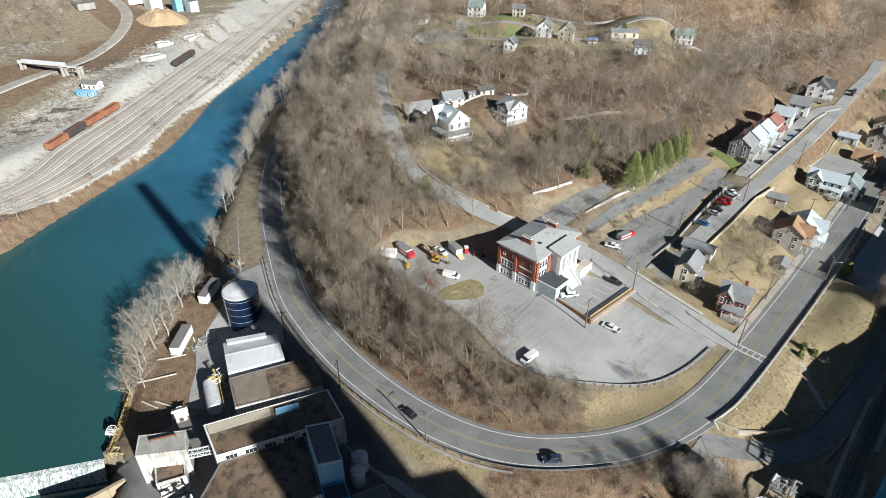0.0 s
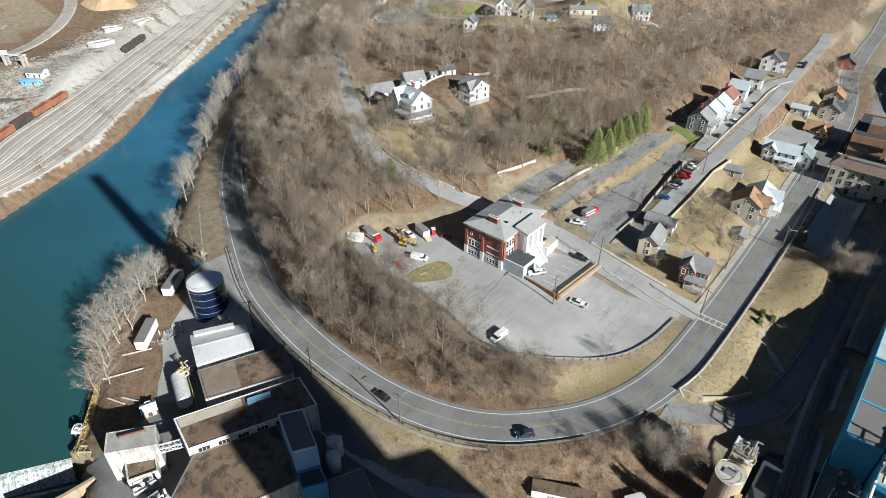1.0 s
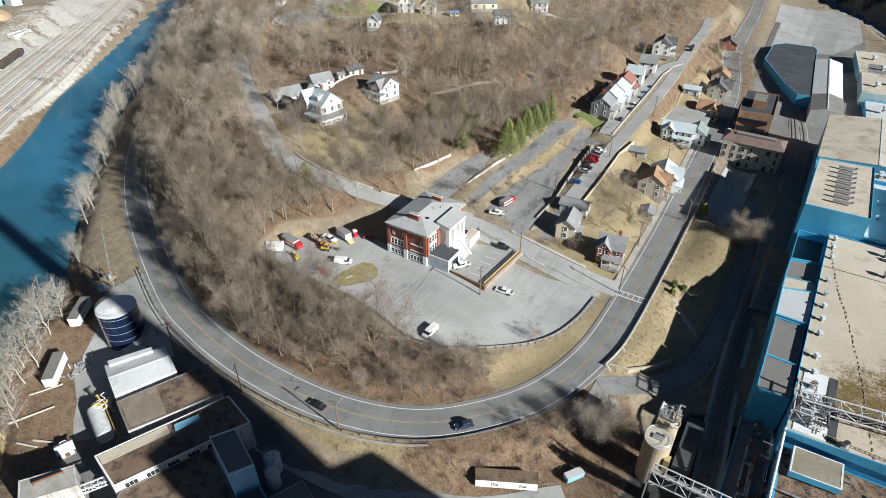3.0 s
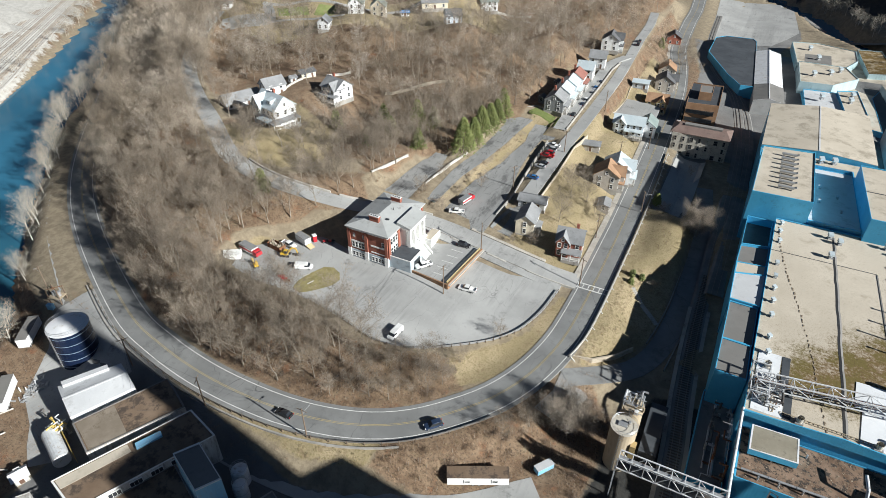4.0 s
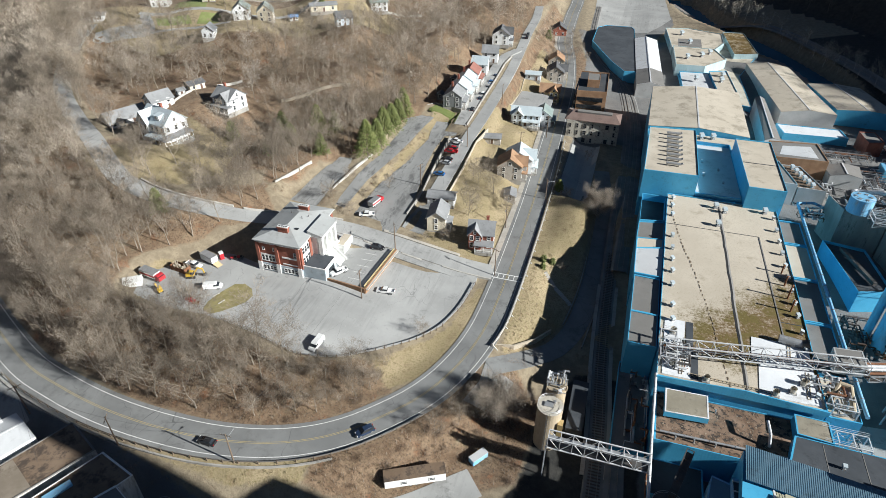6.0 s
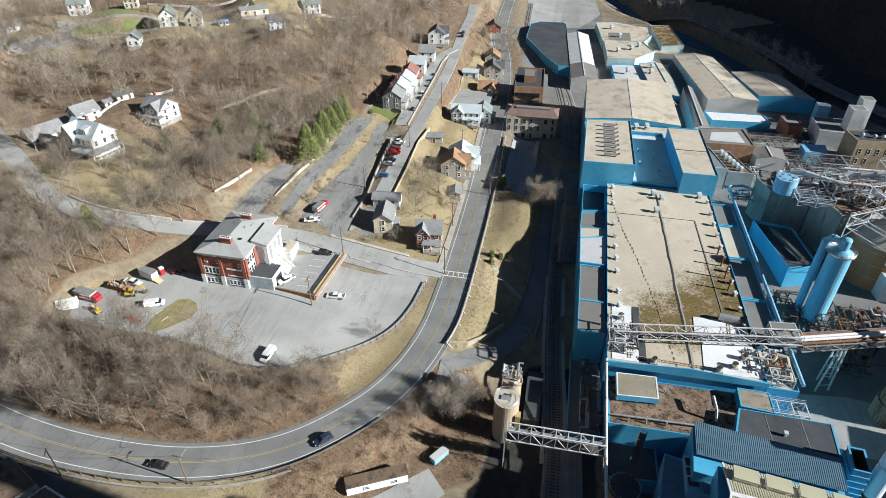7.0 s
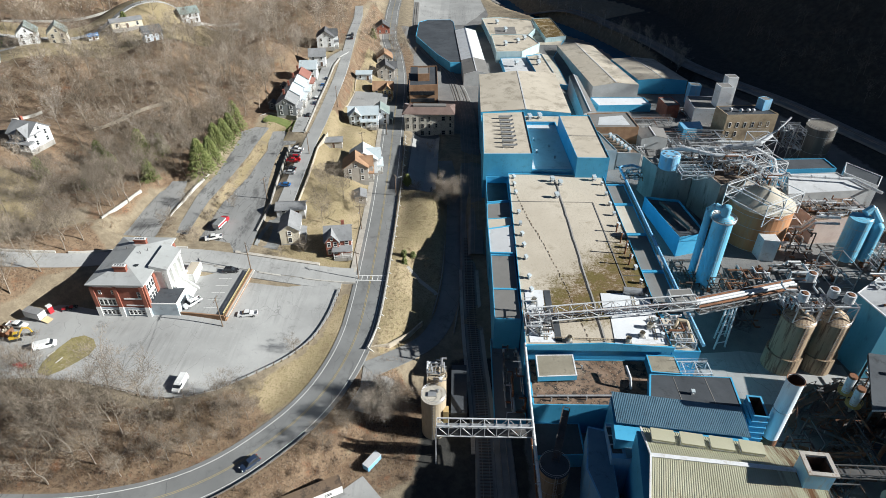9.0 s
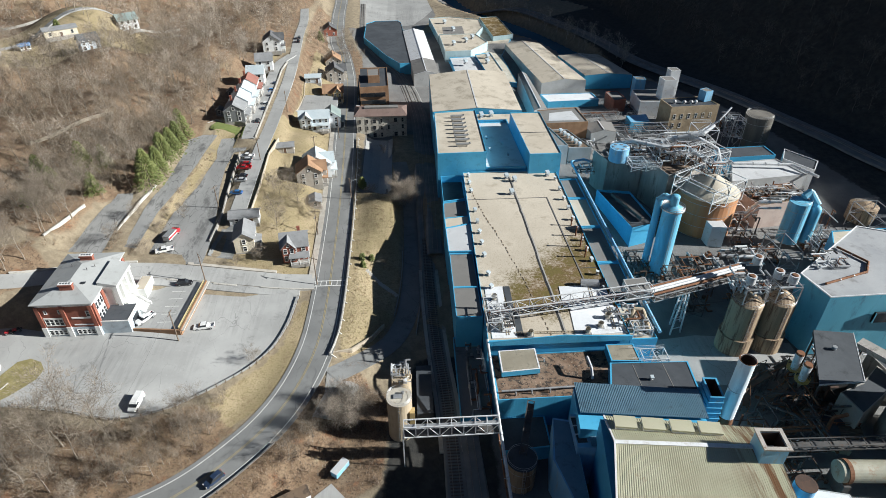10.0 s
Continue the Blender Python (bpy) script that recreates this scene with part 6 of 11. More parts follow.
for x, y in ((69, 114.5), (70.5, 118.5)):
    ob = thing("trestle", (x, y, -5.5), 15, "tall steel trestle under the pipe bridge", "trestle", "trestles")
    for s in (-1, 1):
        part("leg", Shape().beam((s * 1.6, 0, 0), (s * 0.8, 0, 14.3), 0.35, 0.35), WHITE_STEEL, ob)
    for k in range(4):
        part("tie", Shape().beam((-1.5 + 0.18 * k, 0, 2 + 3 * k), (1.5 - 0.18 * k, 0, 2 + 3 * k), 0.18, 0.18), WHITE_STEEL, ob)
hall([(52.5, 112), (52.6, 116.5), (58.4, 117), (58.4, 112.2)], 8.6, 12.0, GREY_WALL, GREY_ROOF, "grey penthouse where the pipe bridges meet", 0.1)
pipe([(50.5, 110.8, 9.4), (54, 106, 9.4), (55.6, 101.5, 7)], 0.5, PIPE_WHITE, "fat white pipe beside the roof edge")
pipe([(51, 104, 8.4), (52.5, 107, 10.4), (54.5, 106.6, 10.4), (55, 102, 8)], 0.55, GRANULAR, "fat cream pipe loop", False)
steel_frame((18.4, 107, 8.8), 3.4, 9, 3.2, WHITE_STEEL, "white steel frame at the roof edge", 1, (2, 3))
steel_frame((52.8, 103.5, 7.4), 4.5, 6.5, 2.4, WHITE_STEEL, "white steel platform at the roof corner", 1, (2, 3))
steel_frame((52.5, 95.0, 5.0), 8.5, 3.5, 2.2, WHITE_STEEL, "white handrailed platform beside the black roof", 1, (4, 2))

# near blocks: rusty roof, black roof, corrugated roofs
MOTTLED_ROOF = surface("rotting_leaf_roof", (0.13, 0.078, 0.048), (0.27, 0.185, 0.13), 0.95, coarse=0.3, fine=2.4, stain=(0.045, 0.036, 0.03), amount=(0.5, 0.58), bump=0.6)
OLIVE_ROOF = surface("olive_felt_roof", (0.23, 0.205, 0.155), (0.3, 0.27, 0.21), 0.92, coarse=0.2, fine=2, stain=(0.17, 0.15, 0.115))
hall([(17, 85.3), (17, 98.6), (45, 98.8), (42.2, 85.5)], -5, 5.5, BLUE_WALL, MOTTLED_ROOF, "low blue block with a leaf-strewn flat roof", 0.3)
hall([(18.6, 91.4), (18.7, 98), (27.2, 98.3), (27.2, 92)], 5.9, 7.4, BLUE_WALL, OLIVE_ROOF, "small blue penthouse with a grey-brown lid", 0.1, WHITE_METAL)
solo("penthouse_stand", Shape().box(18.9, 19.1, 91.6, 91.8, 5.2, 6.0).box(22.9, 23.1, 91.8, 92.0, 5.2, 6.0).box(26.7, 26.9, 92.1, 92.3, 5.2, 6.0).box(19.2, 26.8, 92.4, 97.6, 5.2, 5.9), STEEL, "steel frame under the small penthouse", "steel frame")
pipe([(18, 87.2, 6.1), (41.6, 87.8, 6.1)], 0.22, STEEL, "grey pipe along the leaf-strewn roof")
pipe([(38, 94, 8.4), (38.2, 91, 8.2), (38.6, 90, 5.6)], 0.3, PIPE_WHITE, "bent white pipe on the leaf-strewn roof", False)
hall([(43.4, 93.2), (43.6, 98.4), (50, 98.2), (50, 92.6)], -5, 7.6, BLUE_WALL, OLIVE_ROOF, "small block with a tan roof", 0.15)
for x, y in ((29, 96), (21, 86.6), (24.5, 86.8), (28.5, 87)):
    solo("roof_stub", Shape().tube((0, 0, 0), (0, 0, 1.1), 0.18, 0.18, 8), STEEL, "short steel vent stub", "roof vent", at=(x, y, 5.2), group="roof stubs")
litter_rng, flakes = random.Random(77), Shape()
for _ in range(420):
    x, y, u = litter_rng.uniform(18, 41.5), 86.2 + 12 * litter_rng.random(), litter_rng.uniform(0.08, 0.34)
    if not (18 < x < 27.8 and 91 < y < 98.6):
        a = litter_rng.uniform(0, 6.283)
        flakes.beam((x, y, 5.24), (x + u * math.cos(a), y + u * math.sin(a), 5.26 + 0.2 * u), 0.5 * u + 0.05, 0.05)
tagged(solo("roof_litter", flakes, surface("bark_and_felt_scraps", (0.09, 0.065, 0.045), (0.33, 0.27, 0.2), 0.95, coarse=0.5, bump=0, pieces=0.6), "torn felt scraps and leaves on the flat roof", "litter"), kind="stuff")
hall([(42.7, 92.2), (60.1, 91.6), (59.2, 81.6), (40.6, 84.4)], -5, 8, BLUE_WALL, BLACK_ROOF, "blue block with a black sheeted roof", 0.15)
for x in (47.5, 54.2):
    solo("roof_joint", Shape().box(x, x + 0.14, 83.4, 91.4, 7.9, 7.95), GREY_ROOF, "pale lap joint on the black roof", "roof", "structure")
roof_vent(50.2, 86.8, 7.9, 0, 0.6)
SHEET_TEAL = surface("slate_blue_sheet", (0.11, 0.21, 0.28), (0.15, 0.25, 0.32), 0.5, 0.1, 0.2, stain=(0.08, 0.13, 0.17))
SHEET_CREAM = surface("cream_sheet_roof", (0.47, 0.45, 0.32), (0.56, 0.54, 0.4), 0.5, 0.1, 0.15, fine=1.2, stain=(0.34, 0.2, 0.1), amount=(0.6, 0.78))


def rust_runs(m):
    """Rust that has run down the sheets from the exhaust duct at the gable end."""
    nt, p = m.node_tree, m.node_tree.nodes["Principled BSDF"]
    xyz, total = nt.nodes.new("ShaderNodeSeparateXYZ"), nt.nodes.new("ShaderNodeMath")
    nt.links.new(coords(nt), xyz.inputs[0])
    total.operation = "MULTIPLY"
    nt.links.new(ramp(nt, xyz.outputs[0], 18.5, 27.0), total.inputs[0])
    nt.links.new(ramp(nt, noise_at(nt, coords(nt, (1.0, 0.07, 0.1)), 0.9, 4, 0.7), 0.42, 0.6), total.inputs[1])
    nt.links.new(mixed(nt, total.outputs[0], p.inputs["Base Color"].links[0].from_socket, (0.2, 0.085, 0.03)), p.inputs["Base Color"])


rust_runs(SHEET_CREAM)


def sheet_roof(ob, a, b, c, d, mat, pitch, thick=0.12):
    """A profiled roof slope over corners a b (eave) c d (ridge) with real raised ribs running from eave to ridge."""
    a, b, c, d = (Vector(p) for p in (a, b, c, d))
    n = int((b - a).length / pitch)
    profile = [(0, 0)]
    for i in range(n + 1):
        lo, hi = max(0.0, (i - 0.2) / n), min(1.0, (i + 0.2) / n)
        profile += [(lo, thick), (lo + 0.05 / n, thick + 0.06), (hi - 0.05 / n, thick + 0.06), (hi, thick)]
    profile.append((1, 0))
    m = len(profile)
    s = Shape().add([a.lerp(b, u) + Vector((0, 0, h)) for u, h in profile] + [d.lerp(c, u) + Vector((0, 0, h)) for u, h in profile],
                    [(i, (i + 1) % m, m + (i + 1) % m, m + i) for i in range(m)] + [tuple(range(m))[::-1], tuple(range(m, 2 * m))])
    part("sheet", s, mat, ob)


boiler = thing("boiler_house", (33, 55, -5), 0, "tall blue boiler house with a cream corrugated roof", "building", "works buildings")
part("wall", Shape().prism([(1.2, 17.6), (29.6, 13.0), (27.6, -9), (-2.6, -7)], 0, 18.6), BLUE_WALL, boiler)
sheet_roof(boiler, (2.0, 18.0, 19.0), (30.0, 13.4, 19.0), (29.2, 7.6, 20.9), (1.6, 10.6, 20.9), SHEET_CREAM, 0.4)
sheet_roof(boiler, (-3.0, -7.4, 18.8), (28.0, -9.4, 18.8), (29.2, 7.6, 20.9), (1.6, 10.6, 20.9), SHEET_CREAM, 0.4)
part("ridge_cap", Shape().beam((1.5, 10.6, 21.12), (29.3, 7.6, 21.12), 0.8, 0.16), WHITE_METAL, boiler)
part("barge_board", Shape().beam((1.9, 18.0, 19.1), (1.5, 10.6, 21.1), 0.3, 0.35).beam((1.5, 10.6, 21.1), (-3.0, -7.4, 18.9), 0.3, 0.35), WHITE_METAL, boiler)
for k in range(4):
    x = 4.8 + 5.0 * k
    ob = part("roof_monitor", Shape().box(-1.9, 1.9, -1.3, 1.3, 0, 0.75), WHITE_METAL, boiler, at=(x, 15.0 - 0.75 * k, 19.95), turn=-9)
    part("monitor_lid", Shape().prism([(-2.0, -1.4), (2.0, -1.4), (2.0, 1.4), (-2.0, 1.4)], 0.75, [1.1, 1.1, 0.85, 0.85]), SHEET_CREAM, ob)
SOOT_AND_SHADE = surface("soot_rust_and_shade", (0.05, 0.03, 0.022), (0.09, 0.05, 0.034), 0.9, coarse=0.5, stain=(0.14, 0.06, 0.03))
duct = thing("square_duct", (60.2, 61.8, 14.2), -5, "square blue exhaust duct with an open rusty mouth", "exhaust duct")
part("casing", Shape().box(-2.1, -1.8, -2.0, 2.0, 0, 5.2).box(1.8, 2.1, -2.0, 2.0, 0, 5.2).box(-1.8, 1.8, -2.0, -1.7, 0, 5.2).box(-1.8, 1.8, 1.7, 2.0, 0, 5.2), PALE_BLUE, duct)
part("rim", Shape().box(-2.4, -1.7, -2.3, 2.3, 5.2, 5.55).box(1.7, 2.4, -2.3, 2.3, 5.2, 5.55).box(-1.7, 1.7, -2.3, -1.6, 5.2, 5.55).box(-1.7, 1.7, 1.6, 2.3, 5.2, 5.55), surface("streaked_rim", (0.34, 0.31, 0.28), (0.44, 0.41, 0.37), 0.7, coarse=0.6, stain=(0.2, 0.1, 0.05)), duct)
part("lining", Shape().box(-1.8, -1.7, -1.7, 1.7, 0, 5.0).box(1.7, 1.8, -1.7, 1.7, 0, 5.0).box(-1.7, 1.7, -1.7, -1.6, 0, 5.0).box(-1.7, 1.7, 1.6, 1.7, 0, 5.0).box(-1.7, 1.7, -1.6, 1.6, 0, 0.2), SOOT_AND_SHADE, duct)
scrub = thing("stepped_duct", (60.6, 81.2, 2), -6, "blue stepped duct tower with a rusty mouth", "exhaust duct")
for k in range(6):
    w, l, z = 1.7 - 0.07 * k, 3.1 - 0.1 * k, 1.5 * k
    part("stage", Shape().box(-w, -w + 0.2, -l, l, z, z + 1.3).box(w - 0.2, w, -l, l, z, z + 1.3).box(-w + 0.2, w - 0.2, -l, -l + 0.2, z, z + 1.3).box(-w + 0.2, w - 0.2, l - 0.2, l, z, z + 1.3), BLUE_PAINT, scrub)
    part("flange", Shape().box(-w - 0.12, -w + 0.25, -l - 0.12, l + 0.12, z + 1.3, z + 1.5).box(w - 0.25, w + 0.12, -l - 0.12, l + 0.12, z + 1.3, z + 1.5).box(-w + 0.25, w - 0.25, -l - 0.12, -l + 0.25, z + 1.3, z + 1.5).box(-w + 0.25, w - 0.25, l - 0.25, l + 0.12, z + 1.3, z + 1.5), BLUE_PAINT, scrub)
part("lining", Shape().box(-1.2, 1.2, -2.4, 2.4, 4.0, 4.2).box(-1.16, -1.1, -2.4, 2.4, 4.2, 8.8).box(1.1, 1.16, -2.4, 2.4, 4.2, 8.8).box(-1.1, 1.1, -2.42, -2.36, 4.2, 8.8).box(-1.1, 1.1, 2.36, 2.42, 4.2, 8.8), SOOT_AND_SHADE, scrub)
white_stack = thing("steel_stack", (64.6, 79.9, -1), 0, "short white steel stack with a rusty foot", "chimney")
part("foot", Shape().tube((0, 0, 0), (0, 0, 5), 1.75, 1.65, 24), RUST, white_stack)
part("shaft", Shape().tube((0, 0, 5), (0, 0, 21), 1.62, 1.58, 24, False).tube((0, 0, 21), (0, 0, 17), 1.5, 1.5, 24, False), surface("chalky_blue_white", (0.76, 0.84, 0.87), (0.84, 0.9, 0.92), 0.35, coarse=0.3, stain=(0.55, 0.6, 0.62), stretch=(1, 1, 0.2)), white_stack)
part("flue", Shape().tube((0, 0, 17), (0, 0, 17.1), 1.49, 1.49, 24).tube((0, 0, 20.9), (0, 0, 17), 1.46, 1.46, 24, False), SOOT_AND_SHADE, white_stack)
part("mouth_ring", Shape().ring((0, 0, 21), 1.6, 0.09, 24), RUST, white_stack)
part("hoop", Shape().ring((0, 0, 13), 1.63, 0.07, 24), STEEL, white_stack)
block = thing("factory_building", (44, 77, -5), 0, "blue block with a slate-blue corrugated roof", "building", "works buildings")
part("wall", Shape().prism([(-11.8, 6.6), (12.8, 3.4), (12, -5), (-13, -4)], 0, 15.2), BLUE_WALL, block)
sheet_roof(block, (12.4, -3.4, 15.8), (-12.2, -0.4, 15.8), (-11.8, 6.9, 16.4), (12.9, 3.4, 16.4), SHEET_TEAL, 0.34)
low = thing("factory_building", (35.5, 74, -5), 0, "low corner with slate-blue roof and wide louvre openings", "building", "works buildings")
part("wall", Shape().prism([(-4.8, 5), (1, 4.6), (0.2, -3.4), (-5.2, -3)], 0, 12.6), PALE_BLUE, low)
sheet_roof(low, (0.4, -3.5, 13.0), (-2.6, -3.2, 13.0), (-2.2, 4.4, 13.4), (1.0, 4.2, 13.4), SHEET_TEAL, 0.34)
for k in range(3):
    part("louvre", Shape().box(-4.9, -3.0, -2.0 + 2.1 * k, -0.2 + 2.1 * k, 12.62, 12.7), BLACK_ROOF, low)
    part("louvre_frame", Shape().box(-5.0, -2.9, -0.2 + 2.1 * k, 0.05 + 2.1 * k, 12.6, 12.8), WHITE_STEEL, low)
# left flank of the boiler house
hall([(25.6, 70), (27.6, 80), (31.4, 79), (29.8, 52)], -5, 5.5, PALE_BLUE, SHEET_TEAL, "narrow pale blue flank of the boiler house", 0.1)
hall([(17.2, 76.5), (17.4, 85.1), (27.4, 85.2), (27.4, 77.2)], -5, 0.0, BLUE_WALL, BLACK_ROOF, "low dark-roofed blue block in shade", 0.2)
vessel((20.2, 72.6, -5), 3.0, 7.6, SILO_TAN, "open tan hopper silo in shade", "flat", bands=2, name="silo", top_mat=BLACK_ROOF)
truss_bridge((20.5, 73.5, 2.6), (23.5, 83, 6.5), 1.3, 1.0, DARK_STEEL, "dark conveyor gantry up from the hopper", True, 5)
pipe([(16.4, 58, 4), (16.6, 86, 5.5), (16.4, 100, 9)], 0.3, WHITE_STEEL, "white pipe rising along the wall")
pipe([(16.0, 60, 2.5), (16.1, 80, 4.5)], 0.16, RUST, "thin rusty pipe along the wall")
truss_bridge((-3.0, 78.6, 4.6), (16.2, 78.6, 4.6), 2.0, 3.0, WHITE_STEEL, "white lattice conveyor bridge over the railway", True, 8, ((0.2, 2.4, 0.42, STEEL), (0.8, 2.6, 0.12, PIPE_WHITE)))
ob = thing("trestle", (-3.2, 78.6, -5), 0, "slim white steel leg under the conveyor bridge", "trestle", "trestles")
part("leg", Shape().beam((0, -0.9, 0), (0, -0.9, 9.8), 0.22, 0.22), WHITE_STEEL, ob)
part("leg", Shape().beam((0, 0.9, 0), (0, 0.9, 9.8), 0.22, 0.22), WHITE_STEEL, ob)
# the tan silo by the railway with its top house
silo = vessel((-3.9, 86.2, -5), 2.65, 11.8, GRANULAR, "tan concrete silo beside the railway", "flat", bands=0, name="silo", top_mat=surface("dusty_lid", (0.42, 0.39, 0.33), (0.52, 0.48, 0.41), 0.9, coarse=0.5, stain=(0.3, 0.24, 0.18)))
part("manhole", Shape().box(-1.2, 0.6, -0.5, 0.7, 11.9, 12.2).tube((0.8, 0.9, 11.9), (0.8, 0.9, 12.6), 0.3, 0.3, 10), STEEL, silo)
part("stair_enclosure", Shape().box(2.1, 3.2, -2.2, -0.6, 3.4, 9.2), surface("yellow_tan_steel", (0.45, 0.33, 0.15), (0.55, 0.42, 0.2), 0.6, coarse=0.4, stain=(0.35, 0.22, 0.1)), silo)
vessel((-3.5, 92.3, -5), 2.2, 11.9, GRANULAR, "smaller tan silo crowded with pipework", "flat", name="silo")
clutter_rng = random.Random(21)


def pipework(at, sx, sy, h, count, mats, label, r=(0.06, 0.22), turn=0.0):
    """A dense knot of short right-angled pipe runs, valves and boxes on a roof or platform."""
    ob = thing("pipework", at, turn, label, "pipework", "pipework")
    for k in range(count):
        m = mats[clutter_rng.randrange(len(mats))]
        rad = clutter_rng.uniform(*r)
        p = Vector((clutter_rng.uniform(-sx / 2, sx / 2), clutter_rng.uniform(-sy / 2, sy / 2), clutter_rng.uniform(0.1, h)))
        if clutter_rng.random() < 0.14:
            a, b, c = (clutter_rng.uniform(0.3, 1.1) for _ in range(3))
            part("valve_box", Shape().box(p.x - a / 2, p.x + a / 2, p.y - b / 2, p.y + b / 2, 0, c + 0.2), m, ob)
            continue
        pts = [p.copy()]
        for axis in clutter_rng.sample(range(3), 3):
            q = pts[-1].copy()
            if axis == 2:
                q.z = 0.0 if clutter_rng.random() < 0.6 else min(h, q.z + clutter_rng.uniform(0.5, 2))
            else:
                q[axis] = max(-(sx, sy)[axis] / 2, min((sx, sy)[axis] / 2, q[axis] + clutter_rng.choice((-1, 1)) * clutter_rng.uniform(1, (sx, sy)[axis] * 0.6)))
            if (q - pts[-1]).length > 0.3:
                pts.append(q)
        if len(pts) > 1:
            part("pipe", Shape().path(pts, rad, 7), m, ob)
    return ob


GREYS = (STEEL, STEEL, WHITE_STEEL, PIPE_WHITE, DARK_STEEL, RUST)
pipework((-3.4, 92.3, 6.9), 4.2, 4.2, 2.6, 26, (STEEL, GRANULAR, WHITE_STEEL), "tangle of cream pipes on the small silo")
solo("silo_annexe", Shape().box(-0.2, 3.4, 88.5, 103, -5, -1.4), BLACK_ROOF, "dark shed beside the silos", "shed")
for (x, y, z), sx, sy, h, n, lab in (((20.5, 107, 8.8), 5, 9, 2.4, 22, "steel pipes at the edge of the mill roof"), ((50.5, 105, 7.4), 7, 8, 3, 26, "steel pipes at the roof corner"), ((75, 186, 12.2), 12, 8, 3.5, 40, "tangled pipework on the concrete roof"),
                                     ((90, 180, 13.2), 13, 10, 5, 70, "dense white pipework on the digester house"), ((97, 168, 14), 9, 9, 5, 36, "white pipework above the cone roof"), ((121, 168, 4.7), 17, 9, 2.5, 46, "rusty and steel pipework on a flat roof"),
                                     ((104, 164, -4), 10, 14, 9, 44, "rusty pipework between tank and tower"), ((85, 245, -4.5), 22, 16, 5, 50, "tangled steel pipework among low sheds"), ((98, 225, -4), 26, 18, 7, 70, "dense steel pipework in the yard"),
                                     ((100, 205, -4), 24, 16, 8, 60, "dense pipework behind the digester house"), ((110, 185, -4), 12, 12, 8, 40, "steel pipework between low sheds"), ((130, 150, -4), 14, 18, 8, 46, "steel pipework beside the blue towers"),
                                     ((134, 226, 0), 7, 9, 8, 40, "steel pipework beside the concrete silo"), ((85.5, 112, 10.5), 12, 9, 4.5, 44, "dusty pipework over the silos"), ((104, 100, -4.8), 14, 6, 5, 26, "pipework in front of the teal building"),
                                     ((76, 74, -4.5), 16, 14, 8, 60, "dark rusty pipework in the yard"), ((88, 88, -4.5), 14, 12, 7, 46, "dark pipework and ducts in the yard"), ((106, 118, 14.2), 8, 6, 1.6, 18, "pale roof plant on the teal building"),
                                     ((82, 133, -4.8), 14, 22, 4, 46, "dark pipework in the yard between halls"), ((70, 142, -4.8), 10, 14, 4, 26, "dark pipes beside the pump house"), ((60, 186, 6), 8, 6, 2.5, 20, "pipework beside the blue block"),
                                     ((72, 215, -4.5), 8, 18, 5, 34, "pipework beside the plant room"), ((100, 258, -4.5), 9, 14, 4, 30, "pipework beside the brick building"), ((14, 98, -1), 4, 22, 5, 22, "pipes on the western wall")):
    pipework((x, y, z), sx, sy, h, n, (DARK_STEEL, RUST, DARK_STEEL, SOOT_AND_SHADE) if lab.startswith("dark") else GREYS, lab, (0.07, 0.28))
# heavy white ducts above the digester house
for pts, r in (([(69, 186, 16), (76, 184, 18), (84, 180, 17.5), (92, 178, 18), (97, 172, 16)], 0.6), ([(78, 189, 15), (88, 186, 17), (100, 184, 20), (104, 186, 22)], 0.7), ([(92, 190, 15), (98, 182, 19), (103, 178, 17), (101, 170, 15.5)], 0.6), ([(74, 190, 14), (84, 187, 15.5), (95, 186, 15)], 0.45),
               ([(104, 192, 5), (120, 190, 5), (138, 188, 5), (144, 180, 4)], 0.5), ([(108, 160, 3), (110, 158, 8), (116, 156, 9)], 0.5), ([(107, 158, 2), (109, 156, 7), (115, 154, 8)], 0.4), ([(134, 230, 10), (128, 226, 6), (118, 222, 3), (104, 222, 3)], 0.4)):
    pipe(pts, r, PIPE_WHITE, "fat white lagged duct above the process roofs", True, "lagged ducts")
for x, y, z, sx, sy, h, lab in ((88, 183, 12.6, 12, 6, 5, "white steel pipe gantry above the roof"), (101, 186, 12.6, 7, 7, 9, "white steel tower on the digester house"), (78, 176, 11.8, 10, 5, 3, "white steel walkway frame"), (133, 222, -5, 5, 6, 14, "steel stair tower beside the concrete silo"),
                                (98, 232, -5, 24, 4, 6, "long steel pipe rack in the yard"), (92, 212, -5, 22, 4, 7, "long steel pipe rack behind the tanks"), (84, 252, -5, 22, 3, 5, "steel pipe rack beside the sheds"), (126, 182, -5, 18, 4, 5, "steel pipe rack beside the pale shed"),
                                (76, 132, -5, 5, 24, 4.5, "dark steel pipe rack in the yard"), (150, 158, -5, 8, 10, 9, "steel frame over a cream tank"), (80, 82, -5, 9, 7, 8, "dark steel conveyor tower"), (108, 138, -5, 6, 10, 11, "steel stair tower beside the teal building")):
    steel_frame((x, y, z), sx, sy, h, DARK_STEEL if lab.startswith("dark") else WHITE_STEEL if z > 0 else STEEL, lab, 2, (max(2, int(sx / 5) + 1), max(2, int(sy / 6) + 1)), 0)
vessel((153, 166, -5), 4.4, 5.5, SILO_TAN, "low cream tank near the mountain", "cone", 1.2, name="tank", ladder=False)
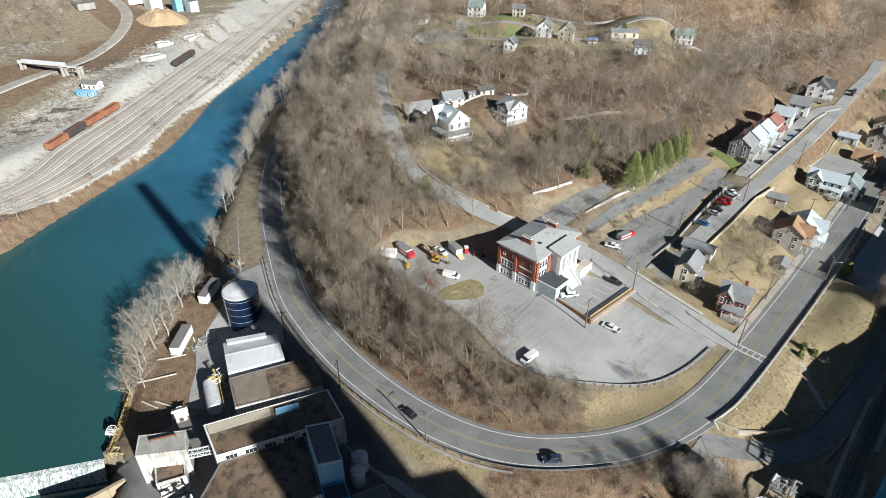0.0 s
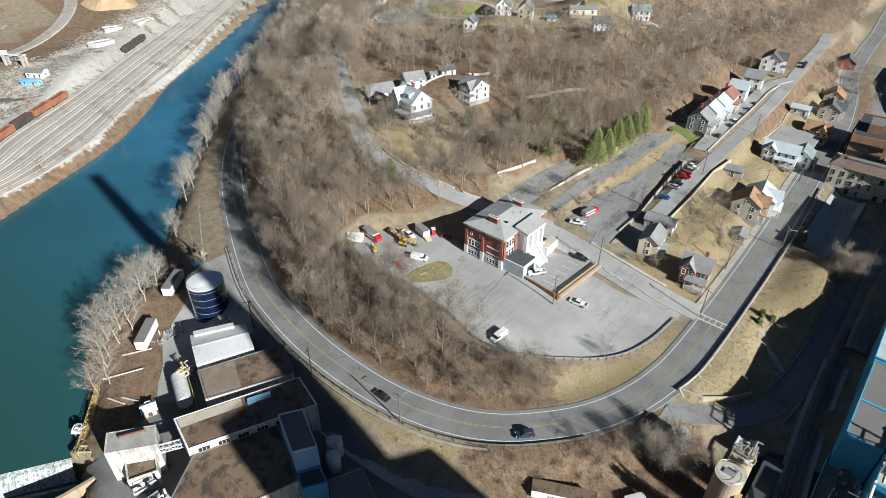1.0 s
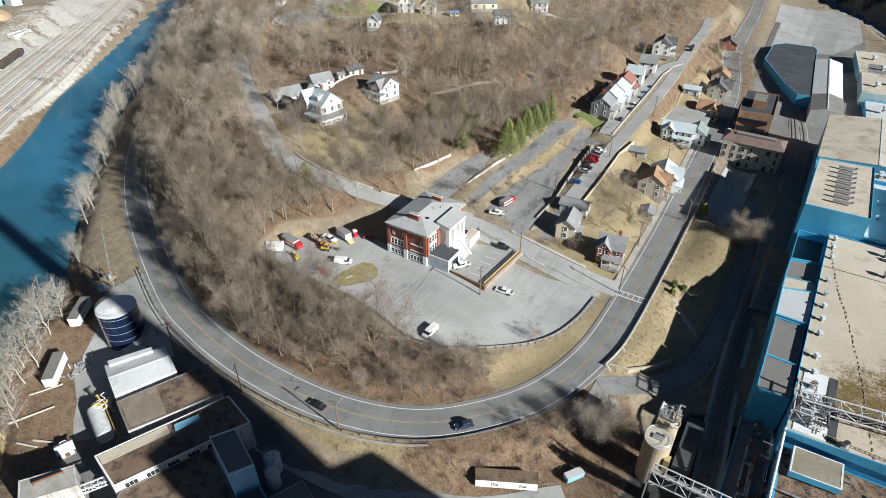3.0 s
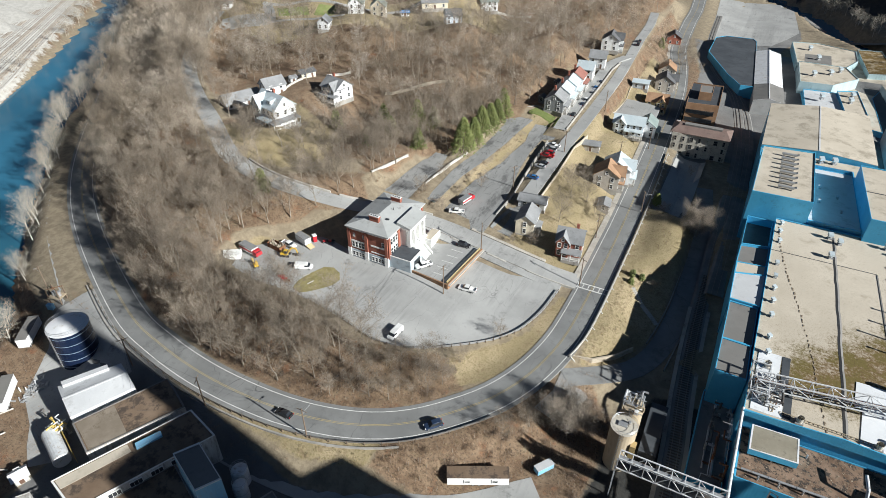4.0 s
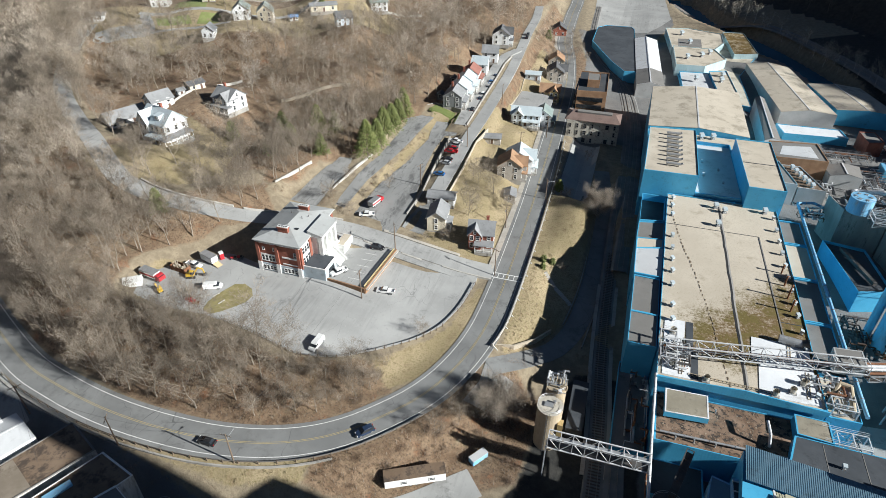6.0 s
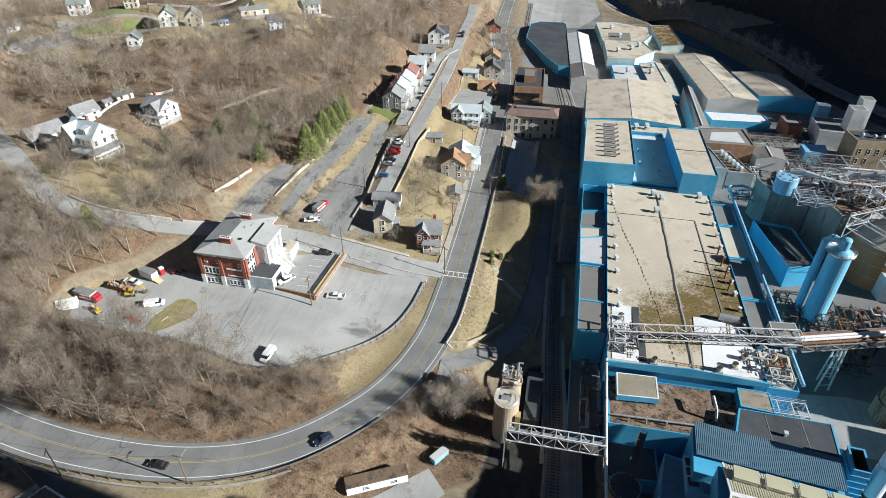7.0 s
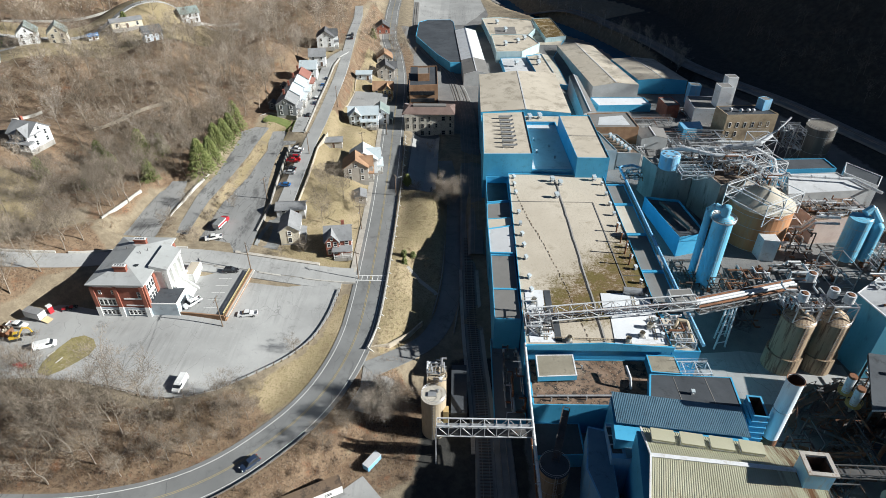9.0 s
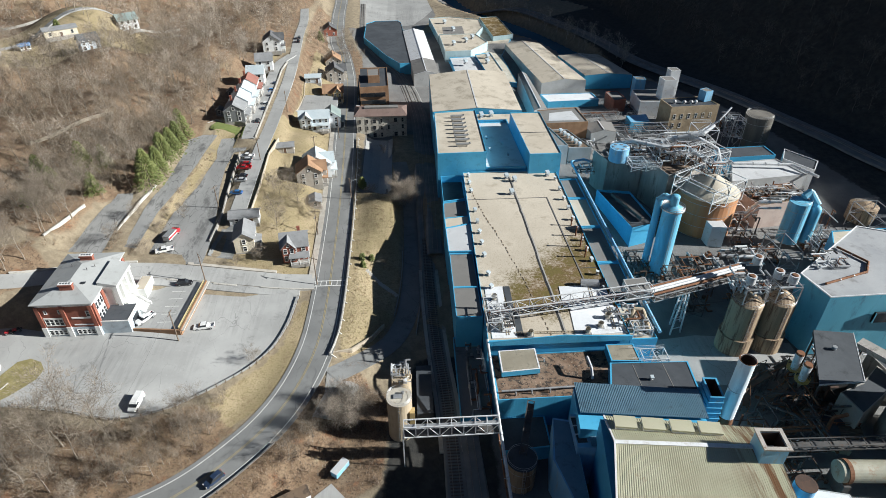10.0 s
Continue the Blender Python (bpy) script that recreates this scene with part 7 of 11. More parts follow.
for x, y, sx, sy, h, n in ((104, 150, 9, 8, 7, 18), (110, 145, 8, 8, 6, 15), (99, 141, 12, 8, 5, 18), (88, 140, 8, 12, 4, 12), (128, 152, 10, 8, 6, 14), (107, 157, 6, 6, 9, 14), (96, 127, 16, 5, 4, 14)):
    pipework((x, y, -5), sx, sy, h, n, (STEEL, RUST, WHITE_STEEL, DARK_STEEL), "dense pipework and valves between the tanks", (0.12, 0.42))
OLD_TIMBER = surface("tarred_timber", (0.075, 0.058, 0.042), (0.13, 0.1, 0.075), 0.9, coarse=0.5, stain=(0.16, 0.08, 0.04))
# near right corner: conveyor sheds, leaning roofs, big horizontal drum
lean = thing("conveyor_shed", (0, 0, 0), 0, "dark steel shed with a sloping black roof", "shed", "works buildings")
part("roof", Shape().prism([(87.6, 85.4), (95.2, 101.3), (104, 99.7), (97.7, 85.6)], 5.4, [5.6, 6.4, 6.4, 5.6]), BLACK_ROOF, lean)
part("fascia", Shape().beam((87.5, 85.2, 5.5), (97.8, 85.4, 5.5), 0.15, 0.4), WHITE_STEEL, lean)
part("fascia", Shape().beam((97.9, 85.4, 5.5), (104.2, 99.8, 6.2), 0.15, 0.4), WHITE_STEEL, lean)
for px, py in ((88.4, 86), (91.8, 93), (95.4, 100.4), (97, 86.2), (100, 92.6), (103.2, 99.2)):
    part("column", Shape().beam((px, py, -5.5), (px, py, 5.5), 0.35, 0.35), DARK_STEEL, lean)
part("wall", Shape().prism([(93.5, 88), (98.2, 98.6), (102.4, 97.8), (97.2, 88)], -5.5, 4.4), DARK_STEEL, lean)
part("roof_vent", Shape().tube((96.5, 95, 6.0), (96.5, 95, 7.0), 0.5, 0.5, 10), STEEL, lean)
for x, y in ((87.5, 93.5), (87.3, 89.9)):
    ob = thing("cyclone", (x, y, 2), 0, "white cyclone with a rusty top and yellow rails", "cyclone", "cyclones")
    part("drum", Shape().tube((0, 0, 0), (0, 0, 4.6), 0.8, 0.95, 14), WHITE_STEEL, ob)
    part("rim", Shape().tube((0, 0, 4.6), (0, 0, 5.1), 0.95, 0.85, 14), RUST, ob)
    part("cone", Shape().tube((0, 0, -2.4), (0, 0, 0), 0.2, 0.8, 14), STEEL, ob)
    part("platform_rail", Shape().ring((0, 0, 1.2), 1.6, 0.06, 14).ring((0, 0, 0.6), 1.6, 0.05, 14).tube((0, 0, 0.0), (0, 0, 0.1), 1.6, 1.6, 14), YELLOW_LINE, ob)
drum = thing("horizontal_drum", (90, 66.5, -1), -4, "huge dull cream rotating drum in a steel cradle", "drum")
part("shell", Shape().tube((-8, 0, 2.2), (12, 0, 2.2), 2.2, 2.2, 24), surface("dusty_green_shell", (0.3, 0.29, 0.22), (0.4, 0.38, 0.3), 0.7, coarse=0.3, stain=(0.28, 0.17, 0.1)), drum)
for x in (-7, 4):
    part("tyre", Shape().tube((x, 0, 2.2), (x + 0.8, 0, 2.2), 2.45, 2.45, 24), RUST, drum)
    part("cradle", Shape().box(x - 0.3, x + 1.1, -2.4, 2.4, -4.5, 0.4), DARK_STEEL, drum)
truss_bridge((66, 71, 4.4), (110, 70, 4.4), 2.0, 1.2, DARK_STEEL, "long dark conveyor gantry", True, 12)
hall([(86, 76), (91, 74), (95, 82.5), (90, 84.5)], -5, -3.0, surface("cream_block", (0.42, 0.38, 0.29), (0.5, 0.46, 0.36), 0.85, coarse=0.3, stain=(0.2, 0.17, 0.13)), BLACK_ROOF, "low dark-roofed conveyor pit house", 0.1)
vessel((107.5, 76.5, -6), 7.6, 24, WEATHERED_CONCRETE, "huge ribbed concrete chip silo", "flat", bands=8, band_mat=WEATHERED_CONCRETE, name="silo", seg=40)
hall([(93.4, 85.2), (99.9, 87.6), (106.6, 92.4), (108, 88), (103.6, 84.4), (94.6, 79.2)], -5, 2.8, WEATHERED_CONCRETE, BLACK_ROOF, "stained concrete conveyor house with a dark roof", 0.2)
hall([(108.4, 88.5), (107.6, 97), (121, 97.5), (121, 86)], -5, 2.5, WEATHERED_CONCRETE, BLACK_ROOF, "dark-roofed conveyor transfer house", 0.2)
gallery = thing("conveyor_gallery", (104.6, 97.5, 4.5), -58, "pale concrete conveyor gallery on steel legs", "conveyor")
part("casing", Shape().box(0, 18, -1.3, 1.3, 0, 1.3), CONCRETE, gallery)
part("lid", Shape().box(-0.1, 18.1, -1.5, 1.5, 1.3, 1.5), WEATHERED_CONCRETE, gallery)
for x in (1, 9, 17):
    part("leg", Shape().beam((x, -1.1, -9.5), (x, -1.1, 0), 0.3, 0.3), DARK_STEEL, gallery)
    part("leg", Shape().beam((x, 1.1, -9.5), (x, 1.1, 0), 0.3, 0.3), DARK_STEEL, gallery)
solo("apron", draped([(-23.2, 88.2), (-21.1, 94.6), (-21.2, 103.4), (-17.6, 98.2), (-13.7, 99.2), (-15.1, 93.6), (-18.5, 88.8)], ground_z, 0.1, 1.5), OLD_ASPHALT, "worn asphalt apron where the mill drive meets the road", "pavement", "structure")
# lighter slab paints in the sunlit patch of the yard
solo("yard_slab", draped([(61.5, 112.5), (74, 113.4), (97, 108.4), (97, 101), (82, 102), (74, 95), (62, 96)], ground_z, 0.1, 3.0), OLD_ASPHALT, "worn asphalt yard slab, pale for a sunlit patch between the silos", "yard", "structure")
for k, (x, y, l, turn) in enumerate(((78, 92, 9, 20), (82, 89, 8, 24), (80, 96, 7, 10), (75, 89.5, 6, 70), (86, 96.5, 8, 15))):
    bent = thing("conveyor_trestle", (x, y, -5.4), turn, "rusty steel conveyor trestle with a dusty belt", "conveyor", "conveyor trestles")
    part("belt", Shape().beam((-l / 2, 0, 3.2), (l / 2, 0, 5.6), 1.3, 0.25), OLD_TIMBER, bent)
    for v in (-0.75, 0.75):
        part("rail", Shape().beam((-l / 2, v, 4.1), (l / 2, v, 6.5), 0.09, 0.09), RUST, bent)
        for u in range(5):
            f = u / 4
            part("post", Shape().beam((-l / 2 + l * f, v, 0), (-l / 2 + l * f, v, 4.1 + 2.4 * f), 0.14, 0.14), RUST if k % 2 else DARK_STEEL, bent)
    for u in range(4):
        f = u / 4
        part("brace", Shape().beam((-l / 2 + l * f, -0.75, 0.2), (-l / 2 + l * (f + 0.25), -0.75, 3.2 + 2.4 * f), 0.1, 0.1), DARK_STEEL, bent)
# flat dark lid stands for the shade inside the open mouth
vessel((64.8, 56.4, 5), 1.75, 9.5, PALE_BLUE, "round pale pipe mouth beside the cream roof", "flat", ladder=False, name="chimney", top_mat=SOOT_AND_SHADE)
for (x, y), turn, n, l in (((94.5, 90.5), 62, 7, 13), ((84.5, 83.5), 28, 6, 10), ((91.5, 79.5), -18, 6, 9)):
    ob = thing("chip_ramp", (x, y, -5.2), turn, "dark timber chip ramp with worn planks and side rails", "ramp", "chip ramps")
    for k in range(n):
        part("plank", Shape().beam((-l / 2, 0.62 * (k - n / 2), 1.0 + 0.03 * (k % 2)), (l / 2, 0.62 * (k - n / 2), 3.0 + 0.03 * (k % 2)), 0.52, 0.16), OLD_TIMBER, ob)
    for v in (-0.31 * n - 0.35, 0.31 * n - 0.25):
        part("side_rail", Shape().beam((-l / 2, v, 2.0), (l / 2, v, 4.0), 0.1, 0.1).beam((-l / 2, v, 1.5), (l / 2, v, 3.5), 0.08, 0.08), RUST, ob)
        part("post", Shape().beam((l / 2 - 0.3, v, 0), (l / 2 - 0.3, v, 4.0), 0.2, 0.2).beam((0, v, 0), (0, v, 3.0), 0.2, 0.2), RUST, ob)
for pts, r, m in (([(78, 90, -3), (84, 86, -3), (88, 80, -3), (88, 74, -3)], 0.35, RUST), ([(80, 93, -3.5), (86, 88, -2), (92, 84, -2), (98, 84, -2)], 0.25, DARK_STEEL), ([(76, 86, 0), (82, 82, 0), (84, 76, 0), (84, 72, 3)], 0.3, DARK_STEEL),
                  ([(86, 77, 0), (88, 79, 2), (91, 79, 3)], 0.4, RUST), ([(72, 82, -2), (78, 80, -2), (82, 74, -2)], 0.4, RUST)):
    pipe(pts, r, m, "rusty pipe run through the conveyor yard", True, "yard pipes")
hall([(66, 52), (68, 60), (76, 58), (75, 50)], -5, 8, GREY_WALL, WHITE_METAL, "pale metal-roofed shed beside the drum", 0.05)

# offices by the road
office = hall([(-22.4, 290), (-9.4, 290.5), (-8.2, 264.5), (-21, 263)], -3, 10, BRICK_BROWN, BLACK_ROOF, "brown brick office with long ribbon windows", 0.5, BRICK_BROWN)
for z in (1.2, 4.6, 8.0):
    part("ribbon_window", Shape().box(-5.4, 5.6, -14.05, -12.6, z + 0.6, z + 2.2), GLASS_DARK, office)
    part("ribbon_window", Shape().beam((-6.75, -11, z + 1.4), (-7.35, 11, z + 1.4), 0.5, 1.6), GLASS_DARK, office)
hall([(-18, 279), (-12.6, 279.4), (-12.2, 270), (-17.4, 269.6)], 9.5, 13.0, BRICK_BROWN, GREY_ROOF, "brown brick penthouse with plant", 0.2)
stone = thing("mill_ruin", (-11, 243, -3), 0, "derelict buff stone mill building with empty windows", "building", "works buildings")
part("wall", Shape().prism([(-11, 4), (10.2, 6), (10.5, -4.6), (-10.3, -6.5)], 0, 10), surface("weathered_ashlar", (0.4, 0.38, 0.33), (0.52, 0.49, 0.43), 0.9, coarse=0.4, fine=2.5, stain=(0.2, 0.18, 0.16), amount=(0.5, 0.66)), stone)
part("roof", Shape().hip(-10.8, 10.3, -5.6, 5.2, 10.1, 1.5, 0.6, 2.5), surface("old_brown_roof", (0.15, 0.1, 0.085), (0.2, 0.14, 0.12), 0.9, coarse=0.2, stain=(0.1, 0.08, 0.07)), stone)
part("roof_lantern", Shape().box(-7, 7, -1.2, 1.2, 11.3, 12.0), GREY_ROOF, stone)
for k in range(7):
    for z in (0.8, 4.0, 7.0):
        if (k * 3 + int(z)) % 7 != 5:
            window(stone, (-8.9 + 2.95 * k, -6.4 + 0.27 * k, z), 5, 1.3 if k in (2, 5) else 0.7, 1.7, WEATHERED_CONCRETE)
# ---- the old mill by the river ----
vessel((-130.6, 54.4, -4.7), 4.7, 11.2, surface("navy_glazed_steel", (0.007, 0.014, 0.036), (0.012, 0.022, 0.055), 0.25, 0.1, 0.3, stain=(0.02, 0.03, 0.06)), "dark blue bolted steel tank with a pale lid", "cone", 0.5, bands=5, name="tank", seg=40, band_mat=surface("pale_seam", (0.2, 0.27, 0.36), (0.28, 0.35, 0.44), 0.5), top_mat=WHITE_METAL)
gabled_hall([(-112.6, 53.8), (-103.6, 50.2), (-108.8, 38.0), (-119.1, 42.3)], -5, 2.4, 0.9, WHITE_METAL, LIGHT_ROOF, "white metal mill shed with a stepped roof", name="mill_building")
solo("roof_monitor", Shape().prism([(-118.9, 43.2), (-114.2, 51.6), (-112.9, 51), (-117.4, 42.6)], 2.2, 3.4), LIGHT_ROOF, "long raised light on the white shed", "roof light")
hall([(-106.6, 37), (-98.8, 55.4), (-89.2, 51.2), (-97.6, 33.6)], -5, 3, MILL_WHITE, RUSTY_ROOF, "flat mill hall with a brown leaf-strewn roof", 0.25, GREY_ROOF, "mill_building", patch=(([(-106.0, 37.4), (-103.0, 44.4), (-94.2, 40.6), (-97.4, 34.2)], surface("dusty_tan_roof", (0.2, 0.165, 0.125), (0.29, 0.245, 0.195), 0.95, coarse=0.15, fine=1.8, stain=(0.13, 0.1, 0.07))),))
hall([(-96.9, 26), (-86.4, 50.7), (-77.2, 48.2), (-87.8, 23.9)], -5, 4, MILL_WHITE, RUSTY_ROOF, "long white mill hall with a brown roof and window row", 0.25, WHITE_PAINT, "mill_building", patch=(([(-96.4, 26.4), (-91.2, 38.4), (-89.0, 37.6), (-93.8, 25.8)], TAN_ROOF),))
solo("skylight", Shape().prism([(-89.6, 39.1), (-87.5, 43.6), (-86.3, 43.0), (-88.3, 38.4)], 3.8, 4.4), PALE_BLUE, "long pale blue skylight on the brown roof", "skylight")
for k in range(6):
    x, y = -86.4 + 1.55 * k, 26.6 + 3.55 * k
    ob = thing("window", (x - 0.0, y, 2.2), 66.5, "dark three-light mill window in a white wall", "window", "mill windows")
    part("frame", Shape().box(-1.2, 1.2, -0.12, 0.1, 0, 1.3), WHITE_PAINT, ob)
    for j in range(3):
        part("pane", Shape().box(-1.1 + 0.75 * j, -0.42 + 0.75 * j, -0.16, 0.0, 0.1, 1.2), GLASS_DARK, ob)
hall([(-87.4, 24.4), (-80.7, 40.4), (-66.8, 34.6), (-76, 8)], -5.5, 2, MILL_WHITE, RUSTY_ROOF, "wide mill hall with a brown stained roof", 0.2, GREY_ROOF, "mill_building")
tower = hall([(-77.3, 39), (-74.8, 43.1), (-65.3, 39.2), (-67.7, 35.2)], -5, 9, PALE_BLUE, GREY_ROOF, "pale blue stair tower with a grey roof", 0.2, WHITE_PAINT, "mill_building")
window(tower, (3.9, -1.6, 11.2), 60, 2.6, 1.0)
hall([(-67.5, 35.0), (-65.2, 39.0), (-61.5, 37.6), (-64, 33.4)], -5, 3.2, BLUE_PAINT, BLACK_ROOF, "lower blue block with a dark roof", 0.2, BLUE_PAINT, "mill_building")
hall([(-64.6, 39.8), (-61.8, 46.2), (-52, 42.4), (-55.5, 34)], -5, -1.6, WEATHERED_CONCRETE, GREY_ROOF, "low concrete shed with a mossy roof", 0.2, None, "mill_building")
for x, y, r, h in ((-70.0, 46.2, 1.7, 4.6), (-67.4, 43.6, 1.4, 4.9)):
    vessel((x, y, -5), r, h, WHITE_STEEL, "white upright tank behind the mill", "dome", 0.5, bands=1, name="tank")
hall([(-103.9, 15.2), (-98.3, 22.8), (-93.4, 20.6), (-99.3, 12.6)], -8, 4, MILL_WHITE, surface("pale_concrete_roof", (0.3, 0.29, 0.27), (0.4, 0.385, 0.36), 0.9, coarse=0.4, stain=(0.2, 0.17, 0.14)), "tall white pump house with a grey roof", 0.12, None, "pump_house")
hall([(-97.9, 14.9), (-95.6, 20.2), (-90.9, 18.4), (-93.2, 13.2)], -8, 0.2, MILL_WHITE, RUSTY_ROOF, "lower white pump room with a walled roof", 0.6, None, "pump_house")
solo("hoist_beam", Shape().beam((-100.4, 16.2, 4.7), (-98, 20.6, 4.7), 0.25, 0.35).beam((-100.4, 16.2, 3.9), (-100.4, 16.2, 4.7), 0.2, 0.2).beam((-98, 20.6, 3.9), (-98, 20.6, 4.7), 0.2, 0.2), RUST, "rusty hoist beam on the pump house roof", "hoist")
truss_bridge((-94.4, 20.4, 1.0), (-91.6, 25.4, 1.0), 1.2, 1.1, WHITE_STEEL, "pale steel footbridge between mill buildings", True, 5)
vat = thing("pressure_vessel", (-109, 33.2, -4.8), -20, "white horizontal process vessel with yellow railings", "tank")
part("shell", Shape().tube((-4.4, 0, 3.0), (4.6, 0, 3.0), 1.7, 1.7, 20).dome((0, 0, 3.0), 0.01, 0.01, 4, 2), WHITE_STEEL, vat)
for x in (-2.8, 2.8):
    part("saddle", Shape().box(x - 0.3, x + 0.3, -1.4, 1.4, 0, 1.7), STEEL, vat)
part("walkway_rail", Shape().beam((-4.6, 2.1, 4.2), (4.6, 2.1, 4.2), 0.08, 0.08).beam((-4.6, 2.1, 3.7), (4.6, 2.1, 3.7), 0.08, 0.08), YELLOW_LINE, vat)
for k in range(7):
    part("rail_post", Shape().beam((-4.6 + 1.53 * k, 2.1, 0), (-4.6 + 1.53 * k, 2.1, 4.2), 0.08, 0.08), YELLOW_LINE, vat)
pipework((-113.2, 36.2, -4.6), 4, 4, 5, 26, (WHITE_STEEL, PIPE_WHITE, YELLOW_LINE, STEEL), "white and yellow pipework beside the vessel")
pipework((-82, 14, 2.0), 4, 5, 1.6, 12, (WHITE_STEEL, STEEL), "pale roof plant on the brown roof")
house((-110.4, 25.7, gz(-110.4, 25.7)), 70, 2.6, 2.4, 2.0, 0.7, MILL_WHITE, WHITE_METAL, "tiny white hut on the leaf-strewn bank", 1, wins=(1, 1), name="hut")
for (x, y), turn in (((-147.6, 52.6), 128), ((-133.4, 37.2), 134)):
    box_truck_at = (x, y, gz(x, y) + 0.1)
    ob = thing("trailer", box_truck_at, turn, "long white box trailer parked on the river bank", "trailer", "box trailers")
    part("body", Shape().box(-4.6, 4.6, -1.25, 1.25, 1.0, 3.6), WHITE_METAL, ob)
    part("roof", Shape().box(-4.65, 4.65, -1.3, 1.3, 3.6, 3.68), GREY_ROOF, ob)
    part("chassis", Shape().box(-4.2, 4.2, -0.6, 0.6, 0.7, 1.0), DARK_STEEL, ob)
    wheels(ob, (-3.4, -2.4), 0.95, 1.4)
    part("landing_leg", Shape().box(3.0, 3.2, -0.6, 0.6, 0, 0.8), DARK_STEEL, ob)
ob = thing("trailer", (-27.6, 68.4, gz(-27.6, 68.4) + 0.1), 27, "old white site trailer with a rusty roof", "trailer", "box trailers")
part("body", Shape().box(-6.2, 6.2, -1.3, 1.3, 0.7, 3.0), WHITE_PAINT, ob)
part("roof", Shape().box(-6.3, 6.3, -1.4, 1.4, 3.0, 3.12), RUSTY_ROOF, ob)
part("chassis", Shape().box(-5.8, 5.8, -0.8, 0.8, 0.2, 0.7), DARK_STEEL, ob)
for x in (-2.2, 3.4):
    window(ob, (x, -1.31, 1.5), 0, 1.0, 0.8)
wheels(ob, (-1.0, 0.2), 1.0, 1.0)
ob = thing("small_trailer", (-16.6, 77.4, gz(-16.6, 77.4) + 0.05), 55, "small pale container beside the drive", "container")
part("body", Shape().box(-2.0, 2.0, -0.8, 0.8, 0.2, 1.6), PALE_BLUE, ob)
part("lid", Shape().box(-2.05, 2.05, -0.85, 0.85, 1.6, 1.68), LIGHT_ROOF, ob)
part("skid", Shape().box(-1.8, 1.8, -0.6, -0.4, 0, 0.2).box(-1.8, 1.8, 0.4, 0.6, 0, 0.2), DARK_STEEL, ob)
# weir, sluice walls and yellow walkway
DAM = [(-116.2, 9.2), (-226.2, -170.2)]
crest = Shape()
dx, dy = 0.853, -0.521
crest.add([(*DAM[0], -8.9), (*DAM[1], -8.9), (DAM[1][0] + 1.2 * dx, DAM[1][1] + 1.2 * dy, -9.3), (DAM[0][0] + 1.2 * dx, DAM[0][1] + 1.2 * dy, -9.3), (DAM[1][0] + 3.2 * dx, DAM[1][1] + 3.2 * dy, -13.6), (DAM[0][0] + 3.2 * dx, DAM[0][1] + 3.2 * dy, -13.6)], [(0, 3, 2, 1), (3, 5, 4, 2)])
solo("weir", crest, FOAM, "white water falling over a low weir", "weir", "structure")
solo("water", Shape().add([(*p, -13.2) for p in TAIL_POOL], [tuple(range(len(TAIL_POOL)))[::-1]]), WATER, "dark tail water below the weir", "river", "structure")
wall_along("river_wall", np.array([(-116, 9.6, -8), (-111, 11.5, -7), (-106, 12, -6.5), (-104, 10, -6.4), (-104.6, 4, -6.4), (-106.5, -6, -6.4)]), 0.8, 1.2, GRANULAR, "tan concrete sluice wall beside the weir", base=9)
wall_along("river_wall", np.array([(-116, 10.2, -8), (-120.5, 14.5, -8), (-126, 19, -7.6), (-131, 23, -7)]), 0.7, 1.0, GRANULAR, "tan concrete river wall", base=6)
catwalk = thing("catwalk", (-121.5, 15.5, -6.8), 0, "yellow steel catwalk along the sluice", "catwalk")
for s in (-0.6, 0.6):
    for z in (0.2, 0.7, 1.2):
        part("rail", Shape().beam((8.4 + s * 0.6, -5.4 + s * 0.8, z), (-8.2 + s * 0.6, 6.6 + s * 0.8, z), 0.08, 0.08), YELLOW_LINE, catwalk)
for k in range(12):
    a = k / 11
    part("frame", Shape().beam((8.4 - 16.6 * a - 0.4, -5.4 + 12 * a - 0.5, 1.2), (8.4 - 16.6 * a + 0.4, -5.4 + 12 * a + 0.5, 1.2), 0.08, 0.08).beam((8.4 - 16.6 * a - 0.4, -5.4 + 12 * a - 0.5, -1.0), (8.4 - 16.6 * a - 0.4, -5.4 + 12 * a - 0.5, 1.2), 0.1, 0.1), YELLOW_LINE, catwalk)
part("deck", Shape().beam((8.4, -5.4, 0), (-8.2, 6.6, 0), 1.2, 0.1), GRANULAR, catwalk)
truss_bridge((-113.6, 10.8, -6.4), (-108.6, 15.2, -6.4), 1.6, 1.2, surface("yellowed_steel", (0.42, 0.38, 0.22), (0.52, 0.47, 0.3), 0.6), "yellowed steel sluice gantry", True, 5)
house((-120.6, 13.2, -8.2), 40, 1.6, 1.4, 1.6, 0.4, PALE_BLUE, WHITE_METAL, "tiny blue gauge hut at the water", 1, wins=(1, 1), name="hut")
# utility yard by the road
ob = thing("substation", (-151.5, 64.0, gz(-151.5, 64)), 20, "small rusty pole-mounted substation beside the road", "substation")
for x, y in ((-1.6, -1.2), (1.6, -1.2), (-1.6, 1.2), (1.6, 1.2)):
    part("post", Shape().beam((x, y, 0), (x, y, 5.0), 0.22, 0.22), WOOD_POLE, ob)
part("transformer", Shape().tube((-0.6, 0, 2.2), (-0.6, 0, 3.6), 0.5, 0.5, 10).tube((0.8, 0, 2.2), (0.8, 0, 3.6), 0.5, 0.5, 10), STEEL, ob)
part("platform", Shape().box(-1.9, 1.9, -1.4, 1.4, 2.0, 2.2), GRANULAR, ob)
part("cabinet", Shape().box(-1.0, 0.6, -3.6, -2.6, 0, 1.7), PALE_BLUE, ob)
